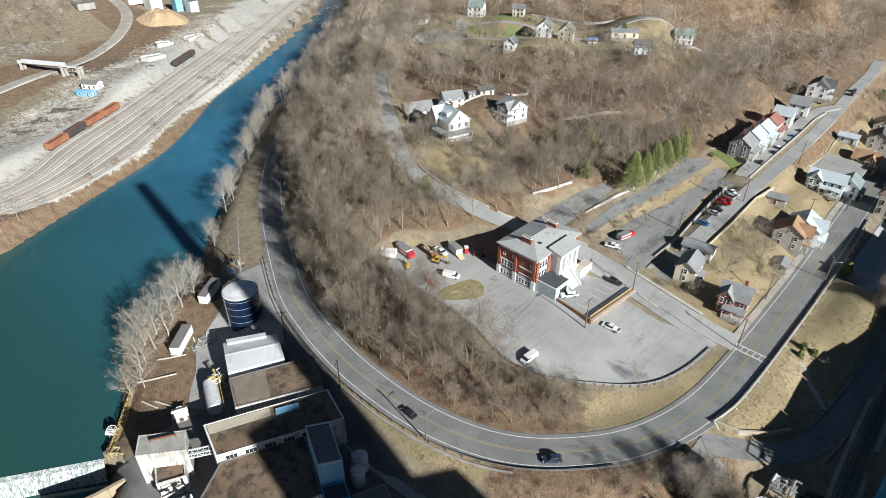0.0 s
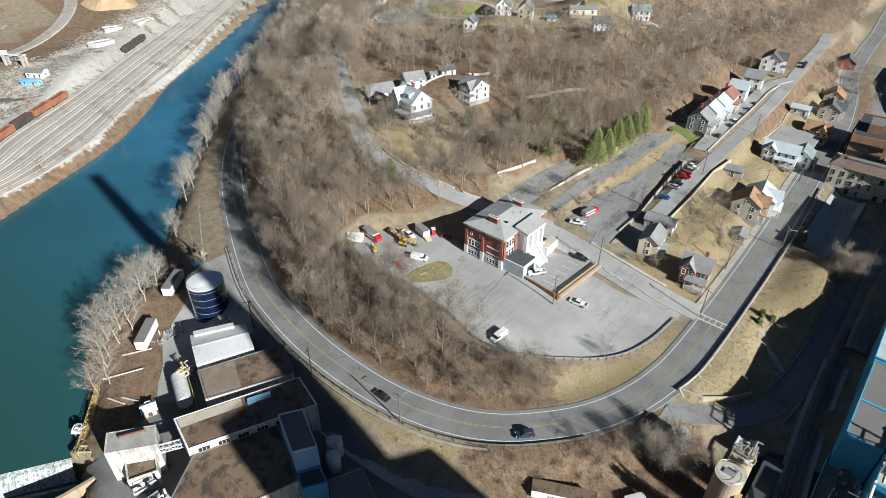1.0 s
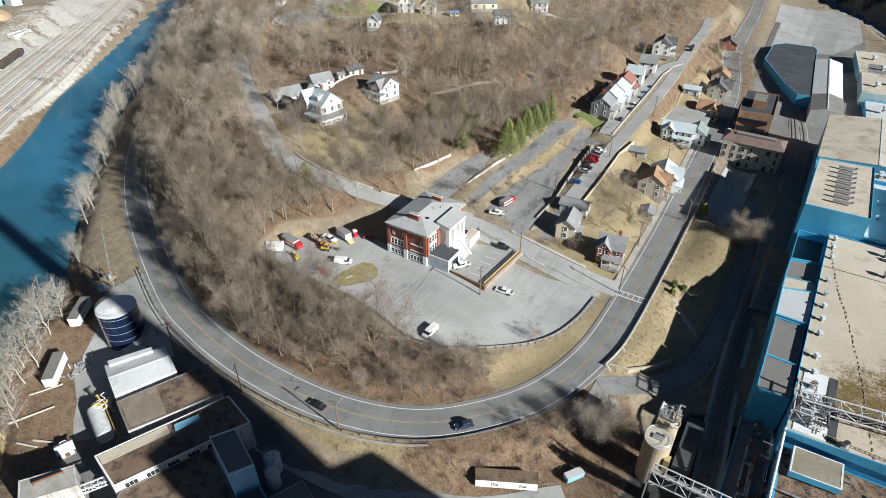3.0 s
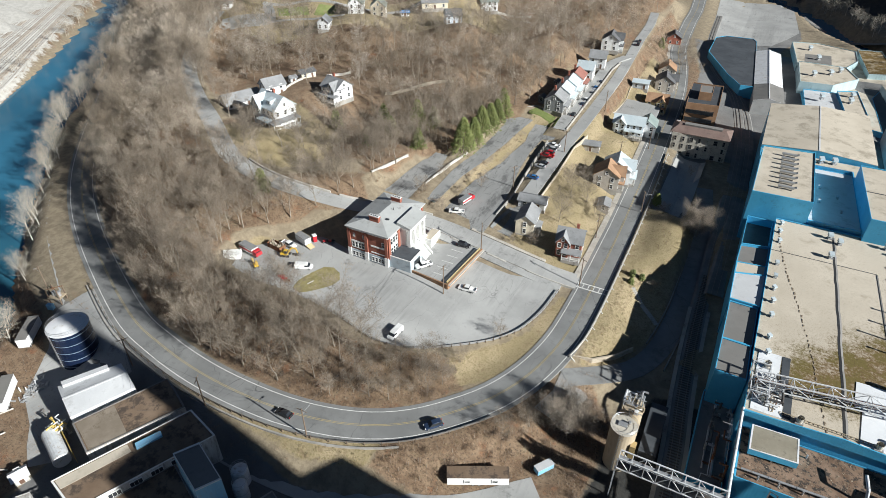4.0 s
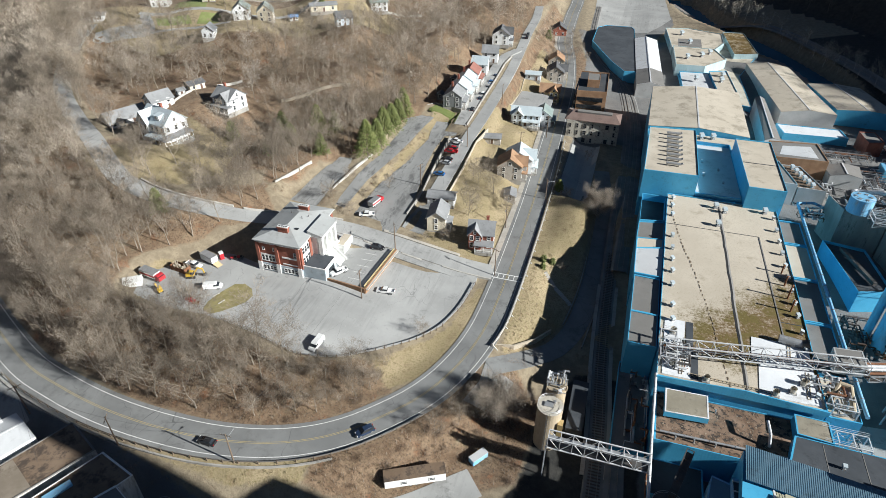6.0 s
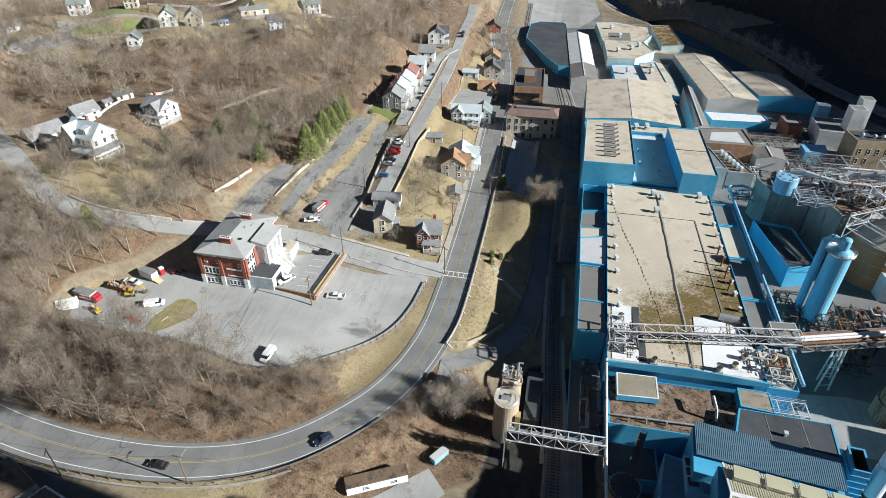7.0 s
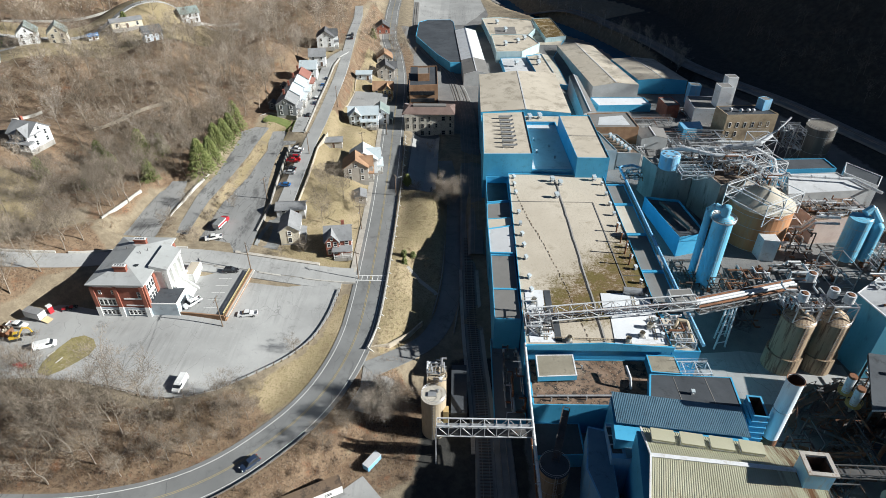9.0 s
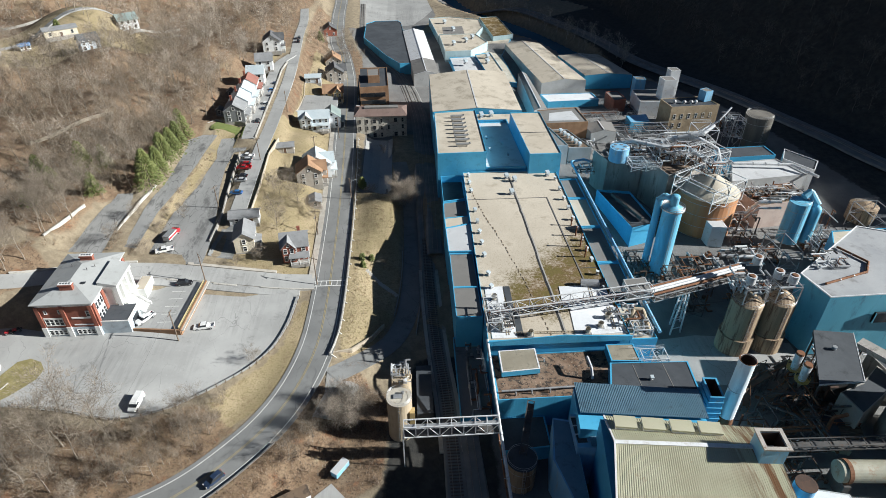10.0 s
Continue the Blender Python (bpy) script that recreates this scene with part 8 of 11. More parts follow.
part("busbar", Shape().beam((-1.8, -1.2, 4.8), (1.8, 1.2, 4.8), 0.12, 0.12).beam((-1.8, 1.2, 4.4), (1.8, -1.2, 4.4), 0.12, 0.12), RUST, ob)
# logs and rubble on the river bank
bank_rng = random.Random(17)
for k, (x, y, turn, l) in enumerate(((-126, 27, 65, 9), (-131, 33, 62, 7), (-119, 22, 20, 5), (-117, 24.5, 25, 5))):
    solo("fallen_log", Shape().tube((-l / 2, 0, 0.25), (l / 2, 0, 0.25), 0.26, 0.18, 8), PALE_BARK, "pale fallen log on the river bank", "log", at=(x, y, gz(x, y)), turn=turn, group="fallen logs")
junk = Shape()
for _ in range(70):
    x, y = -131.2 + bank_rng.gauss(0, 1.0), 41.8 + bank_rng.gauss(0, 1.8)
    z = gz(x, y)
    junk.beam((x, y, z), (x + bank_rng.uniform(-0.8, 0.8), y + bank_rng.uniform(-0.8, 0.8), z + bank_rng.uniform(0.2, 0.9)), bank_rng.uniform(0.1, 0.5), bank_rng.uniform(0.1, 0.4))
tagged(solo("scrap_heap", junk, STEEL, "heap of grey scrap beside the trailer", "scrap heap"), kind="stuff")

# ---- the tall stack and boiler block outside the picture, which throw the long shadows ----
stack = thing("chimney_stack", (83, 31, -6), 0, "very tall concrete chimney stack of the works", "chimney")
part("shaft", Shape().tube((0, 0, 0), (0, 0, 155), 5.0, 2.4, 28), CONCRETE, stack)
hall([(72, 33), (72, 43), (96, 43), (96, 33)], -6, 60, BLUE_WALL, GREY_ROOF, "lower annexe of the recovery boiler house")
hall([(67, 12), (67, 32.6), (100, 32.6), (100, 12)], -6, 79, BLUE_WALL, GREY_ROOF, "tall recovery boiler house of the works")

# ---- railways ----
def railway(name, line, label, ballast=None, sleepers=False, wide=1.9, drop=0.6):
    q = np.array(line)
    ob = thing(name, (0, 0, 0), 0, label, "railway track", kind="structure")
    if ballast:
        a, b = offset_line(q, wide), offset_line(q, -wide)
        n = len(q)
        s = Shape().add([(*p[:2], p[2] - drop) for p in offset_line(q, wide + 0.7)] + [(*p[:2], p[2] + 0.05) for p in a] + [(*p[:2], p[2] + 0.05) for p in b] + [(*p[:2], p[2] - drop) for p in offset_line(q, -wide - 0.7)],
                        [(k * n + i, (k + 1) * n + i, (k + 1) * n + i + 1, k * n + i + 1) for k in range(3) for i in range(n - 1)])
        part("ballast", s, ballast, ob)
    for s in (-0.72, 0.72):
        r = offset_line(q, s)
        sh = Shape()
        for u, v in zip(r[:-1], r[1:]):
            sh.beam((u[0], u[1], u[2] + 0.2), (v[0], v[1], v[2] + 0.2), 0.09, 0.16)
        part("rail", sh, RAIL, ob)
    if sleepers:
        me = Shape().box(-0.13, 0.13, -1.3, 1.3, 0.03, 0.15).mesh("sleeper", SLEEPER)
        d = np.cumsum(np.r_[0, np.hypot(*np.diff(q[:, :2], axis=0).T)])
        for k in range(min(160, int(d[-1] / 0.75))):
            t = 0.75 * k
            x, y, z = (np.interp(t, d, q[:, i]) for i in range(3))
            x2, y2 = (np.interp(t + 0.5, d, q[:, i]) for i in range(2))
            part("sleeper", me, None, ob, at=(x, y, z), turn=math.degrees(math.atan2(y2 - y, x2 - x)))
    return ob


def level_line(pts, dz=0.1, step=4):
    q = spline([(*p, 0) for p in pts], step)
    q[:, 2] = ground_z(q[:, 0], q[:, 1])
    k = np.ones(7) / 7
    q[:, 2] = np.convolve(np.pad(q[:, 2], 3, mode="edge"), k, "valid") + dz
    return q


MILL_TRACK = level_line([(6.9, 40), (7.2, 62), (7.2, 80), (6.7, 95), (5.6, 110), (4.8, 130), (4.4, 171), (4.2, 238), (2, 275), (-5, 318), (-18, 350), (-26, 390), (-30, 470)], 0.25)
railway("railway", MILL_TRACK, "railway track on dark ballast beside the works", BALLAST, True)
beside = [i for i in range(len(MILL_TRACK)) if 78 < MILL_TRACK[i][1] < 150]
for shift in (2.5, -2.3):
    wall_along("gravel_path", offset_line(MILL_TRACK, shift)[beside[0]:beside[-1]], 0.9, 0.1, GRAVEL, "pale gravel path beside the railway track", "path")
railway("railway", level_line([(11.4, 40), (11.4, 62), (11.0, 85)], 0.25), "short siding on dark ballast", BALLAST, False)
railway("railway", level_line([(7.0, 150), (7.6, 190), (7.4, 238), (6, 268), (1.5, 300), (-8, 335)], 0.25), "second track curving behind the office", BALLAST, False)
railway("railway", level_line([(20, 500), (60, 462), (87.9, 431.4), (103.5, 396.7), (116.3, 362.9), (125.6, 333.6), (135.6, 313), (144.7, 294), (154.3, 273), (165.6, 244), (176, 220), (185, 197), (215, 130), (260, 40)], 0.9), "double railway line at the foot of the dark mountain", BALLAST, False, 4.2)
PALE_BALLAST = surface("pale_ballast", (0.46, 0.445, 0.415), (0.55, 0.535, 0.5), 0.95, coarse=0.05, fine=1.2, stain=(0.3, 0.25, 0.2), bump=0.3)
BROWN_BALLAST = surface("brown_ballast", (0.38, 0.335, 0.285), (0.47, 0.42, 0.36), 0.95, coarse=0.05, fine=1.2, stain=(0.2, 0.16, 0.13), bump=0.3)
Y0, Y1 = RAIL_WEST, RAIL_EAST
for k in range(9):
    t = 0.05 + 0.87 * k / 8
    railway("railway", level_line([(a[0] * (1 - t) + b[0] * t, a[1] * (1 - t) + b[1] * t) for a, b in zip(Y0, Y1)], 0.1, 8), "yard track on pale ballast", (PALE_BALLAST, BROWN_BALLAST, PALE_BALLAST)[k % 3], False, 1.25, 0.2)
WEST_LINE = level_line([(-350, 0), (-372, 36), (-384, 56.6), (-396.4, 77.4), (-416.4, 103), (-444.5, 132.5), (-463.7, 150.7), (-488, 165.9), (-512.7, 174.6), (-535, 176), (-560, 168)], 1.0, 6)
railway("railway", WEST_LINE, "curving railway line on a low bank", GRAVEL, False, 3.6)


def wagon(at, turn, body, label):
    ob = thing("freight_wagon", at, turn, label, "freight wagon", "freight wagons")
    s = Shape().box(-6.4, 6.4, -1.5, -1.38, 0.9, 3.6).box(-6.4, 6.4, 1.38, 1.5, 0.9, 3.6).box(-6.4, -6.28, -1.38, 1.38, 0.9, 3.6).box(6.28, 6.4, -1.38, 1.38, 0.9, 3.6).box(-6.4, 6.4, -1.5, 1.5, 0.8, 0.95)
    part("body", s, body, ob)
    part("load", Shape().box(-6.2, 6.2, -1.36, 1.36, 1.0, 3.0), RUST, ob)
    for k in range(9):
        for y in (-1.55, 1.55):
            part("rib", Shape().box(-6.1 + 1.5 * k, -5.95 + 1.5 * k, y - 0.06, y + 0.06, 0.9, 3.6), body, ob)
    for x in (-4.6, 4.6):
        bogie = part("bogie", Shape().box(x - 1.2, x + 1.2, -0.9, 0.9, 0.45, 0.85), DARK_STEEL, ob)
        for u in (-0.85, 0.85):
            part("axle", Shape().tube((x + u, -0.85, 0.45), (x + u, 0.85, 0.45), 0.43, 0.43, 12), DARK_STEEL, bogie)
    return ob


WAGON_RED, WAGON_BLACK = surface("wagon_brown", (0.26, 0.1, 0.06), (0.36, 0.16, 0.09), 0.8, coarse=0.3, stain=(0.16, 0.06, 0.04)), surface("wagon_black", (0.04, 0.04, 0.042), (0.07, 0.068, 0.066), 0.7, coarse=0.3, stain=(0.2, 0.09, 0.05))
for x, y, m, lab in ((-298.6, 58.2, WAGON_RED, "rust-brown open freight wagon"), (-307.6, 68.9, WAGON_BLACK, "black open freight wagon"), (-316.0, 79.9, WAGON_RED, "rust-brown open freight wagon"), (-323.8, 90.7, WAGON_RED, "bright rust open freight wagon"), (-379.0, 153.0, WAGON_BLACK, "black open freight wagon"), (-387.6, 163.4, WAGON_BLACK, "black open freight wagon")):
    wagon((x, y, gz(x, y) + 0.55), 129.5, m, lab)
# scrap yard beyond the tracks
house((-358.4, 95.4, gz(-358, 95)), 35, 9, 5.5, 3.4, 1.2, WHITE_PAINT, GREY_ROOF, "white site office beside the rubble", 1, wins=(3, 1), name="site_office")
house((-351.6, 89.6, gz(-351, 89)), 35, 9, 4, 2.6, 0.6, PALE_BLUE, PALE_BLUE, "bright blue metal cabin in the scrap yard", 1, wins=(2, 1), name="cabin")
for poly, h, lab in (([(-400, 138), (-399, 150), (-393, 151), (-393, 140)], 3.0, "broken pale concrete foundation"), ([(-428, 159), (-424, 168), (-418, 168), (-421, 158)], 2.4, "low white demolished building"), ([(-420, 176), (-424, 189), (-419, 190), (-414, 177)], 1.6, "pale concrete slab heap")):
    hall(poly, gz(*poly[0]) - 0.5, gz(*poly[0]) + h, WHITE_PAINT, CONCRETE, lab, 0.6, None, "ruin")
rub_rng = random.Random(8)
for (tone_a, tone_b), share, big, lab in ((((0.33, 0.33, 0.31), (0.47, 0.46, 0.44)), 1.0, 0.75, "heaps of pale broken concrete"), (((0.3, 0.24, 0.17), (0.42, 0.34, 0.25)), 0.9, 0.6, "heaps of brown brick and earth rubble"), (((0.22, 0.3, 0.36), (0.36, 0.42, 0.46)), 0.35, 0.6, "grey-blue metal scrap among rubble")):
    heap = Shape()
    for cx, cy, n, sp in ((-348, 62, 150, 5), (-338, 70, 90, 4), (-328, 58, 80, 6), (-372, 86, 90, 5), (-380, 100, 90, 5), (-398, 97, 120, 5), (-402, 130, 110, 5), (-396, 122, 90, 5), (-404, 146, 140, 6), (-418, 168, 140, 6), (-434, 180, 140, 7), (-446, 198, 130, 7), (-462, 216, 120, 8), (-504, 250, 120, 10), (-352, 84, 60, 4), (-380, 132, 60, 5), (-424, 150, 70, 6)):
        for _ in range(int(2.2 * n * share)):
            x, y = cx + rub_rng.gauss(0, sp * 0.8), cy + rub_rng.gauss(0, sp)
            z = gz(x, y)
            u = 0.62 * big * rub_rng.uniform(0.3, 1.5)
            heap.beam((x, y, z - 0.1), (x + rub_rng.uniform(-1, 1) * u, y + rub_rng.uniform(-1, 1) * u, z + rub_rng.uniform(0.1, 0.7) * u), rub_rng.uniform(0.3, 0.9) * u, rub_rng.uniform(0.2, 0.6) * u)
    tagged(solo("rubble", heap, surface(lab.split()[2] + "_rubble", tone_a, tone_b, 0.9, coarse=0.1, fine=0.8, stain=(0.25, 0.21, 0.17), amount=(0.5, 0.6)), lab, "rubble"), kind="stuff")
OILY = surface("oily_earth", (0.1, 0.09, 0.08), (0.16, 0.14, 0.12), 0.8, coarse=0.15, stain=(0.06, 0.055, 0.05))
for cx, cy, rx, ry in ((-337, 63, 6, 4), (-327, 52, 5, 3), (-344, 74, 7, 3), (-416, 127, 9, 3), (-396, 114, 8, 3), (-380, 132, 6, 3), (-360, 96, 6, 3)):
    outline = []
    for k in range(18):
        a = 2 * math.pi * k / 18
        r = 1 + 0.35 * math.sin(3 * a + cx) + 0.2 * math.sin(7 * a + cy)
        outline.append((cx + rx * r * math.cos(a) * 0.62 - ry * r * math.sin(a) * 0.78, cy + rx * r * math.cos(a) * 0.78 + ry * r * math.sin(a) * 0.62))
    solo("stained_ground", draped(outline, ground_z, 0.08, 2.5), OILY, "dark oily stain on the yard earth", "ground", "structure")
mound = Shape()
nr, na = 8, 28
for i in range(nr + 1):
    for k in range(na):
        a, r = 2 * math.pi * k / na, i / nr
        x, y = -476 + 25 * r * math.cos(a) * (1 + 0.2 * math.sin(3 * a)), 187 + 17 * r * math.sin(a)
        mound.v.append((x, y, gz(x, y) - 0.3 + 8 * min(0.8, 1.25 * (1 - r)) * (1 + 0.2 * math.sin(5 * a) * r) + (0.9 * math.sin(9 * a + 2 * i) * r * (1 - r))))
mound.f = [(i * na + k, (i + 1) * na + k, (i + 1) * na + (k + 1) % na, i * na + (k + 1) % na) for i in range(nr) for k in range(na)] + [tuple(range(na))[::-1]]
solo("sand_mound", mound, SAND, "big heap of orange sand", "sand heap")
for x, y, w, h, m in ((-520, 200, 14, 9, WHITE_METAL), (-508, 214, 8, 12, PALE_BLUE), (-500, 222, 10, 8, WHITE_METAL), (-536, 190, 16, 6, WHITE_METAL), (-545, 150, 9, 4, WHITE_METAL), (-524, 150, 18, 3.5, WEATHERED_CONCRETE)):
    hall([(x - w / 2, y - w / 3), (x + w / 2, y - w / 3), (x + w / 2, y + w / 3), (x - w / 2, y + w / 3)], gz(x, y) - 1, gz(x, y) + h, m, GREY_ROOF, "pale gravel plant building behind the sand heap", 0.2, None, "plant_building")
bridge = thing("girder_bridge", (-393, 90.5, gz(-393, 90.5)), 30, "white steel girder bridge remnant on concrete piers", "bridge")
part("girder", Shape().box(-26, 4, -1.6, -1.3, 6.0, 7.4).box(-26, 4, 1.3, 1.6, 6.0, 7.4).box(-26, 4, -1.3, 1.3, 6.0, 6.3), WHITE_STEEL, bridge)
part("beam", Shape().box(4, 15, -0.4, 0.4, 5.4, 6.2), WHITE_STEEL, bridge)
for x in (-25, 3.0, 14):
    part("pier", Shape().box(x - 0.7, x + 0.7, -1.6, -0.8, -2, 6.0).box(x - 0.7, x + 0.7, 0.8, 1.6, -2, 6.0).box(x - 0.8, x + 0.8, -2.0, 2.0, 5.4, 6.0), CONCRETE, bridge)
# ---- car parks, pavements, walls beside the streets ----
solo("car_park", draped(LOT_A, lot_a_z, 0.0, 4.0), TARRED, "long worn asphalt car park above the side street", "car park", "structure")
solo("car_park", draped(LOT_B, lot_b_z, 0.0, 4.0), TARRED, "narrow worn asphalt terrace above a dry grass bank", "car park", "structure")
solo("car_park", draped(LOT_C, lot_c_z, 0.0, 4.0), TARRED, "small upper asphalt car park below the woods", "car park", "structure")
STRIP_LOT = [(-17.5, 190), (-6.8, 190), (-6.6, 235), (-17.5, 235)]
solo("car_park", draped(STRIP_LOT, lambda x, y: np.maximum(ground_z(x, y), -3.2) + 0.1, 0.06, 3.0), OLD_ASPHALT, "shaded asphalt car park beside the stone building", "car park", "structure")
HOUSE_LOT = [(-48, 248), (-40, 247), (-32.5, 252), (-33, 264), (-38, 269), (-47, 268)]
solo("car_park", draped(HOUSE_LOT, lambda x, y: ground_z(x, y), 0.08, 2.5), OLD_ASPHALT, "pale asphalt yard between the houses", "car park", "structure")
solo("driveway", draped([(-58.6, 144), (-51.8, 143.5), (-51.6, 158.5), (-57.5, 158.5)], lambda x, y: ground_z(x, y), 0.08, 2.0), ASPHALT, "dark driveway beside the small house", "driveway", "structure")
solo("gravel_yard", draped([(-150, 60), (-140, 52), (-132, 40), (-122, 35), (-117, 31), (-112, 28), (-109, 31), (-118, 43), (-112, 55), (-121, 60), (-134, 66), (-146, 72)], lambda x, y: ground_z(x, y), 0.08, 2.0), OLD_ASPHALT, "cracked pale yard round the dark tank", "yard", "structure")

PAVE = surface("pavement_concrete", (0.36, 0.33, 0.29), (0.46, 0.43, 0.38), 0.9, coarse=0.3, stain=(0.25, 0.22, 0.19))
walk_line = offset_line(MAIN_ROAD, 5.5)
north = [i for i in range(len(walk_line)) if walk_line[i][1] > 137 and -60 < walk_line[i][0] < -20 and walk_line[i][1] < 420]
wall_along("pavement", walk_line[north[0]:north[-1]], 1.7, 0.14, PAVE, "pale concrete pavement beside the main road", "pavement")
wall_along("pavement", offset_line(SIDE_STREET, -3.9)[3:12], 1.1, 0.16, PAVE, "concrete pavement along the side street", "pavement")
wall_along("apron", offset_line(SIDE_STREET, 4.9)[1:19], 2.9, 0.04, OLD_ASPHALT, "worn asphalt apron joining street and car park", "pavement", base=0.8)
wall_along("kerb", offset_line(SIDE_STREET, 3.6)[:5], 0.35, 0.3, CONCRETE, "pale concrete kerb", "kerb")
for a, b in ((6, 9), (10, 13)):
    wall_along("kerb", offset_line(SIDE_STREET, 3.75)[a:b], 0.6, 0.22, CONCRETE, "broad pale concrete kerb between car park and street", "kerb")
wall_along("kerb", offset_line(SIDE_STREET, -3.5)[15:24], 0.5, 0.4, CONCRETE, "pale concrete kerb below the upper car park", "kerb")
wall_along("kerb", offset_line(SIDE_STREET, -3.6)[24:34], 0.5, 0.5, CONCRETE, "low pale concrete wall along the climbing street", "kerb")

# crosswalk at the junction
for k in range(2):
    solo("road_marking", Shape().box(-28.0, -19.2, 133.6 + 2.2 * k, 133.95 + 2.2 * k, 0.02, 0.035), WHITE_LINE, "white crossing line on the asphalt", "road marking", "structure")
for k in range(6):
    solo("road_marking", Shape().box(-27.6 + 1.5 * k, -27.4 + 1.5 * k, 134, 135.8, 0.02, 0.035), WHITE_LINE, "white crossing bar on the asphalt", "road marking", "structure")

# concrete parapet with buttresses on the river side of the main road
para = [(-20.8, 106.5, 0), (-19.3, 114, 0), (-18.7, 126, 0), (-18.6, 150, 0), (-18.8, 175, 0), (-19.6, 205, 0), (-20.6, 230, 0)]
para_line = spline(para, 3.0)
ob = thing("parapet_wall", para[0], 0, "pale concrete parapet with buttresses beside the road", "wall")
beam_shape = Shape()
for a, b in zip(para_line[:-1], para_line[1:]):
    beam_shape.beam(Vector(a) - Vector(para[0]) + Vector((0, 0, 0.55)), Vector(b) - Vector(para[0]) + Vector((0, 0, 0.55)), 0.25, 0.5)
part("rail", beam_shape, CONCRETE, ob)
post_mesh = Shape().box(-0.15, 0.15, -0.15, 0.15, -1.2, 0.95).mesh("post", CONCRETE)
brace_mesh = Shape().beam((0.1, 0, 0.3), (1.5, 0, -1.2), 0.3, 0.3).mesh("buttress", CONCRETE)
for i, p in enumerate(para_line):
    part("post", post_mesh, None, ob, at=tuple(Vector(p) - Vector(para[0])))
    if i % 2 == 0:
        part("buttress", brace_mesh, None, ob, at=tuple(Vector(p) - Vector(para[0])))

# guard rails
south = offset_line(MAIN_ROAD, -5.0)
sel = [i for i in range(len(south)) if -150 < south[i][0] < -26 and south[i][1] < 100]
guard_rail(south[sel[0]:sel[-1]], "dark steel guard rail on wooden posts along the bend", 1, 0.8, surface("dull_rail", (0.17, 0.16, 0.15), (0.25, 0.23, 0.21), 0.6, 0.4, 0.5, stain=(0.15, 0.09, 0.06)))
wall_along("kerb", offset_line(MAIN_ROAD, -5.9)[sel[0]:sel[-1] - 6], 0.35, 0.25, WEATHERED_CONCRETE, "low mossy concrete edge beside the guard rail", "kerb", base=1.0)
lot_edge = spline([(x, y, float(lot_z(np.array(x), 0))) for x, y in SCHOOL_LOT[0:9] + [(-78, 89.2), (-86, 90.3)]], 2.0)
guard_rail(lot_edge, "grey steel guard rail round the car park edge", 1, 0.75)

# walls of the terraces
wall_along("retaining_wall", np.array([(-59.3, 150, 5.4), (-58.6, 163, 6.2), (-59.8, 176, 6.9), (-60.6, 190, 7.6), (-61.2, 203, 8.3)]), 0.35, 0.5, WEATHERED_CONCRETE, "grey concrete wall between two parking terraces", base=2)
wall_along("retaining_wall", np.array([(-50, 163, 6.8), (-49.8, 180, 7.9), (-50.2, 200, 9.2), (-48.6, 212, 9.6)]), 0.25, 0.35, STONE, "low pale wall along the street edge", base=3)
wall_along("retaining_wall", on_ground([(-48.2, 222), (-47.9, 250), (-47.2, 272), (-48.4, 300)]), 0.3, 0.5, STONE, "low pale wall beside the lower street", base=2)
wall_along("retaining_wall", np.array([(-57.4, 213, 9.8), (-57.3, 235, 11.1), (-57.4, 260, 11.8), (-58.2, 284, 12.0), (-57.4, 296, 11.7)]), 0.3, 0.45, WEATHERED_CONCRETE, "low parapet between the lane and the lower street", base=0.6)
wall_along("retaining_wall", np.array([(-76.5, 221, 12), (-73.8, 224.2, 12), (-62.4, 222, 11.4)]), 0.3, 0.7, WEATHERED_CONCRETE, "low wall behind a small lawn", base=1)
solo("lawn", draped([(-74.8, 217.9), (-73.4, 222.8), (-62.6, 221.4), (-62.3, 213.5)], lambda x, y: ground_z(x, y), 0.1, 1.5), surface("green_lawn", (0.1, 0.13, 0.035), (0.14, 0.16, 0.05), 0.95, coarse=0.5), "small green lawn before the row houses", "lawn", "structure")
wall_along("retaining_wall", on_ground([(-101, 144), (-98.6, 153), (-97.2, 161)], 0.0), 0.4, 0.6, CONCRETE, "low pale wall below the woods")
wall_along("retaining_wall", on_ground([(-85.5, 152), (-84, 166), (-82.4, 178)], 0.0), 0.4, 0.5, CONCRETE, "low concrete kerb wall between terraces")
wall_along("retaining_wall", on_ground([(-128, 196), (-118, 206), (-106, 213)], 0.2), 0.4, 0.9, STONE, "pale stone wall among the bare trees")
wall_along("retaining_wall", on_ground([(-157.2, 169.5), (-156.8, 181.5)], 0.1), 0.35, 0.7, CONCRETE, "low white wall beside the white house")
wall_along("retaining_wall", on_ground([(-152.5, 191.3), (-150.3, 204.4)], 0.2), 0.35, 0.8, CONCRETE, "low white wall at the edge of the woods")
wall_along("retaining_wall", on_ground([(-5.6, 124), (-3.9, 137), (-3.1, 152), (-3.2, 172), (-4.4, 190)], 0.0), 0.25, 0.5, WEATHERED_CONCRETE, "low grey wall beside the shaded drive")
wall_along("retaining_wall", on_ground([(0.2, 116), (2.4, 136), (3.1, 152), (3.0, 172), (2.2, 205)], 0.0), 0.25, 0.7, WEATHERED_CONCRETE, "low grey wall between drive and railway")
wall_along("retaining_wall", np.array([(-21.4, 107.2, -0.4), (-16, 109.2, -1.2), (-11.4, 114.2, -2.2), (-8.2, 119.5, -2.8)]), 0.4, 0.5, STONE, "low buff wall above the curving drive", base=3)
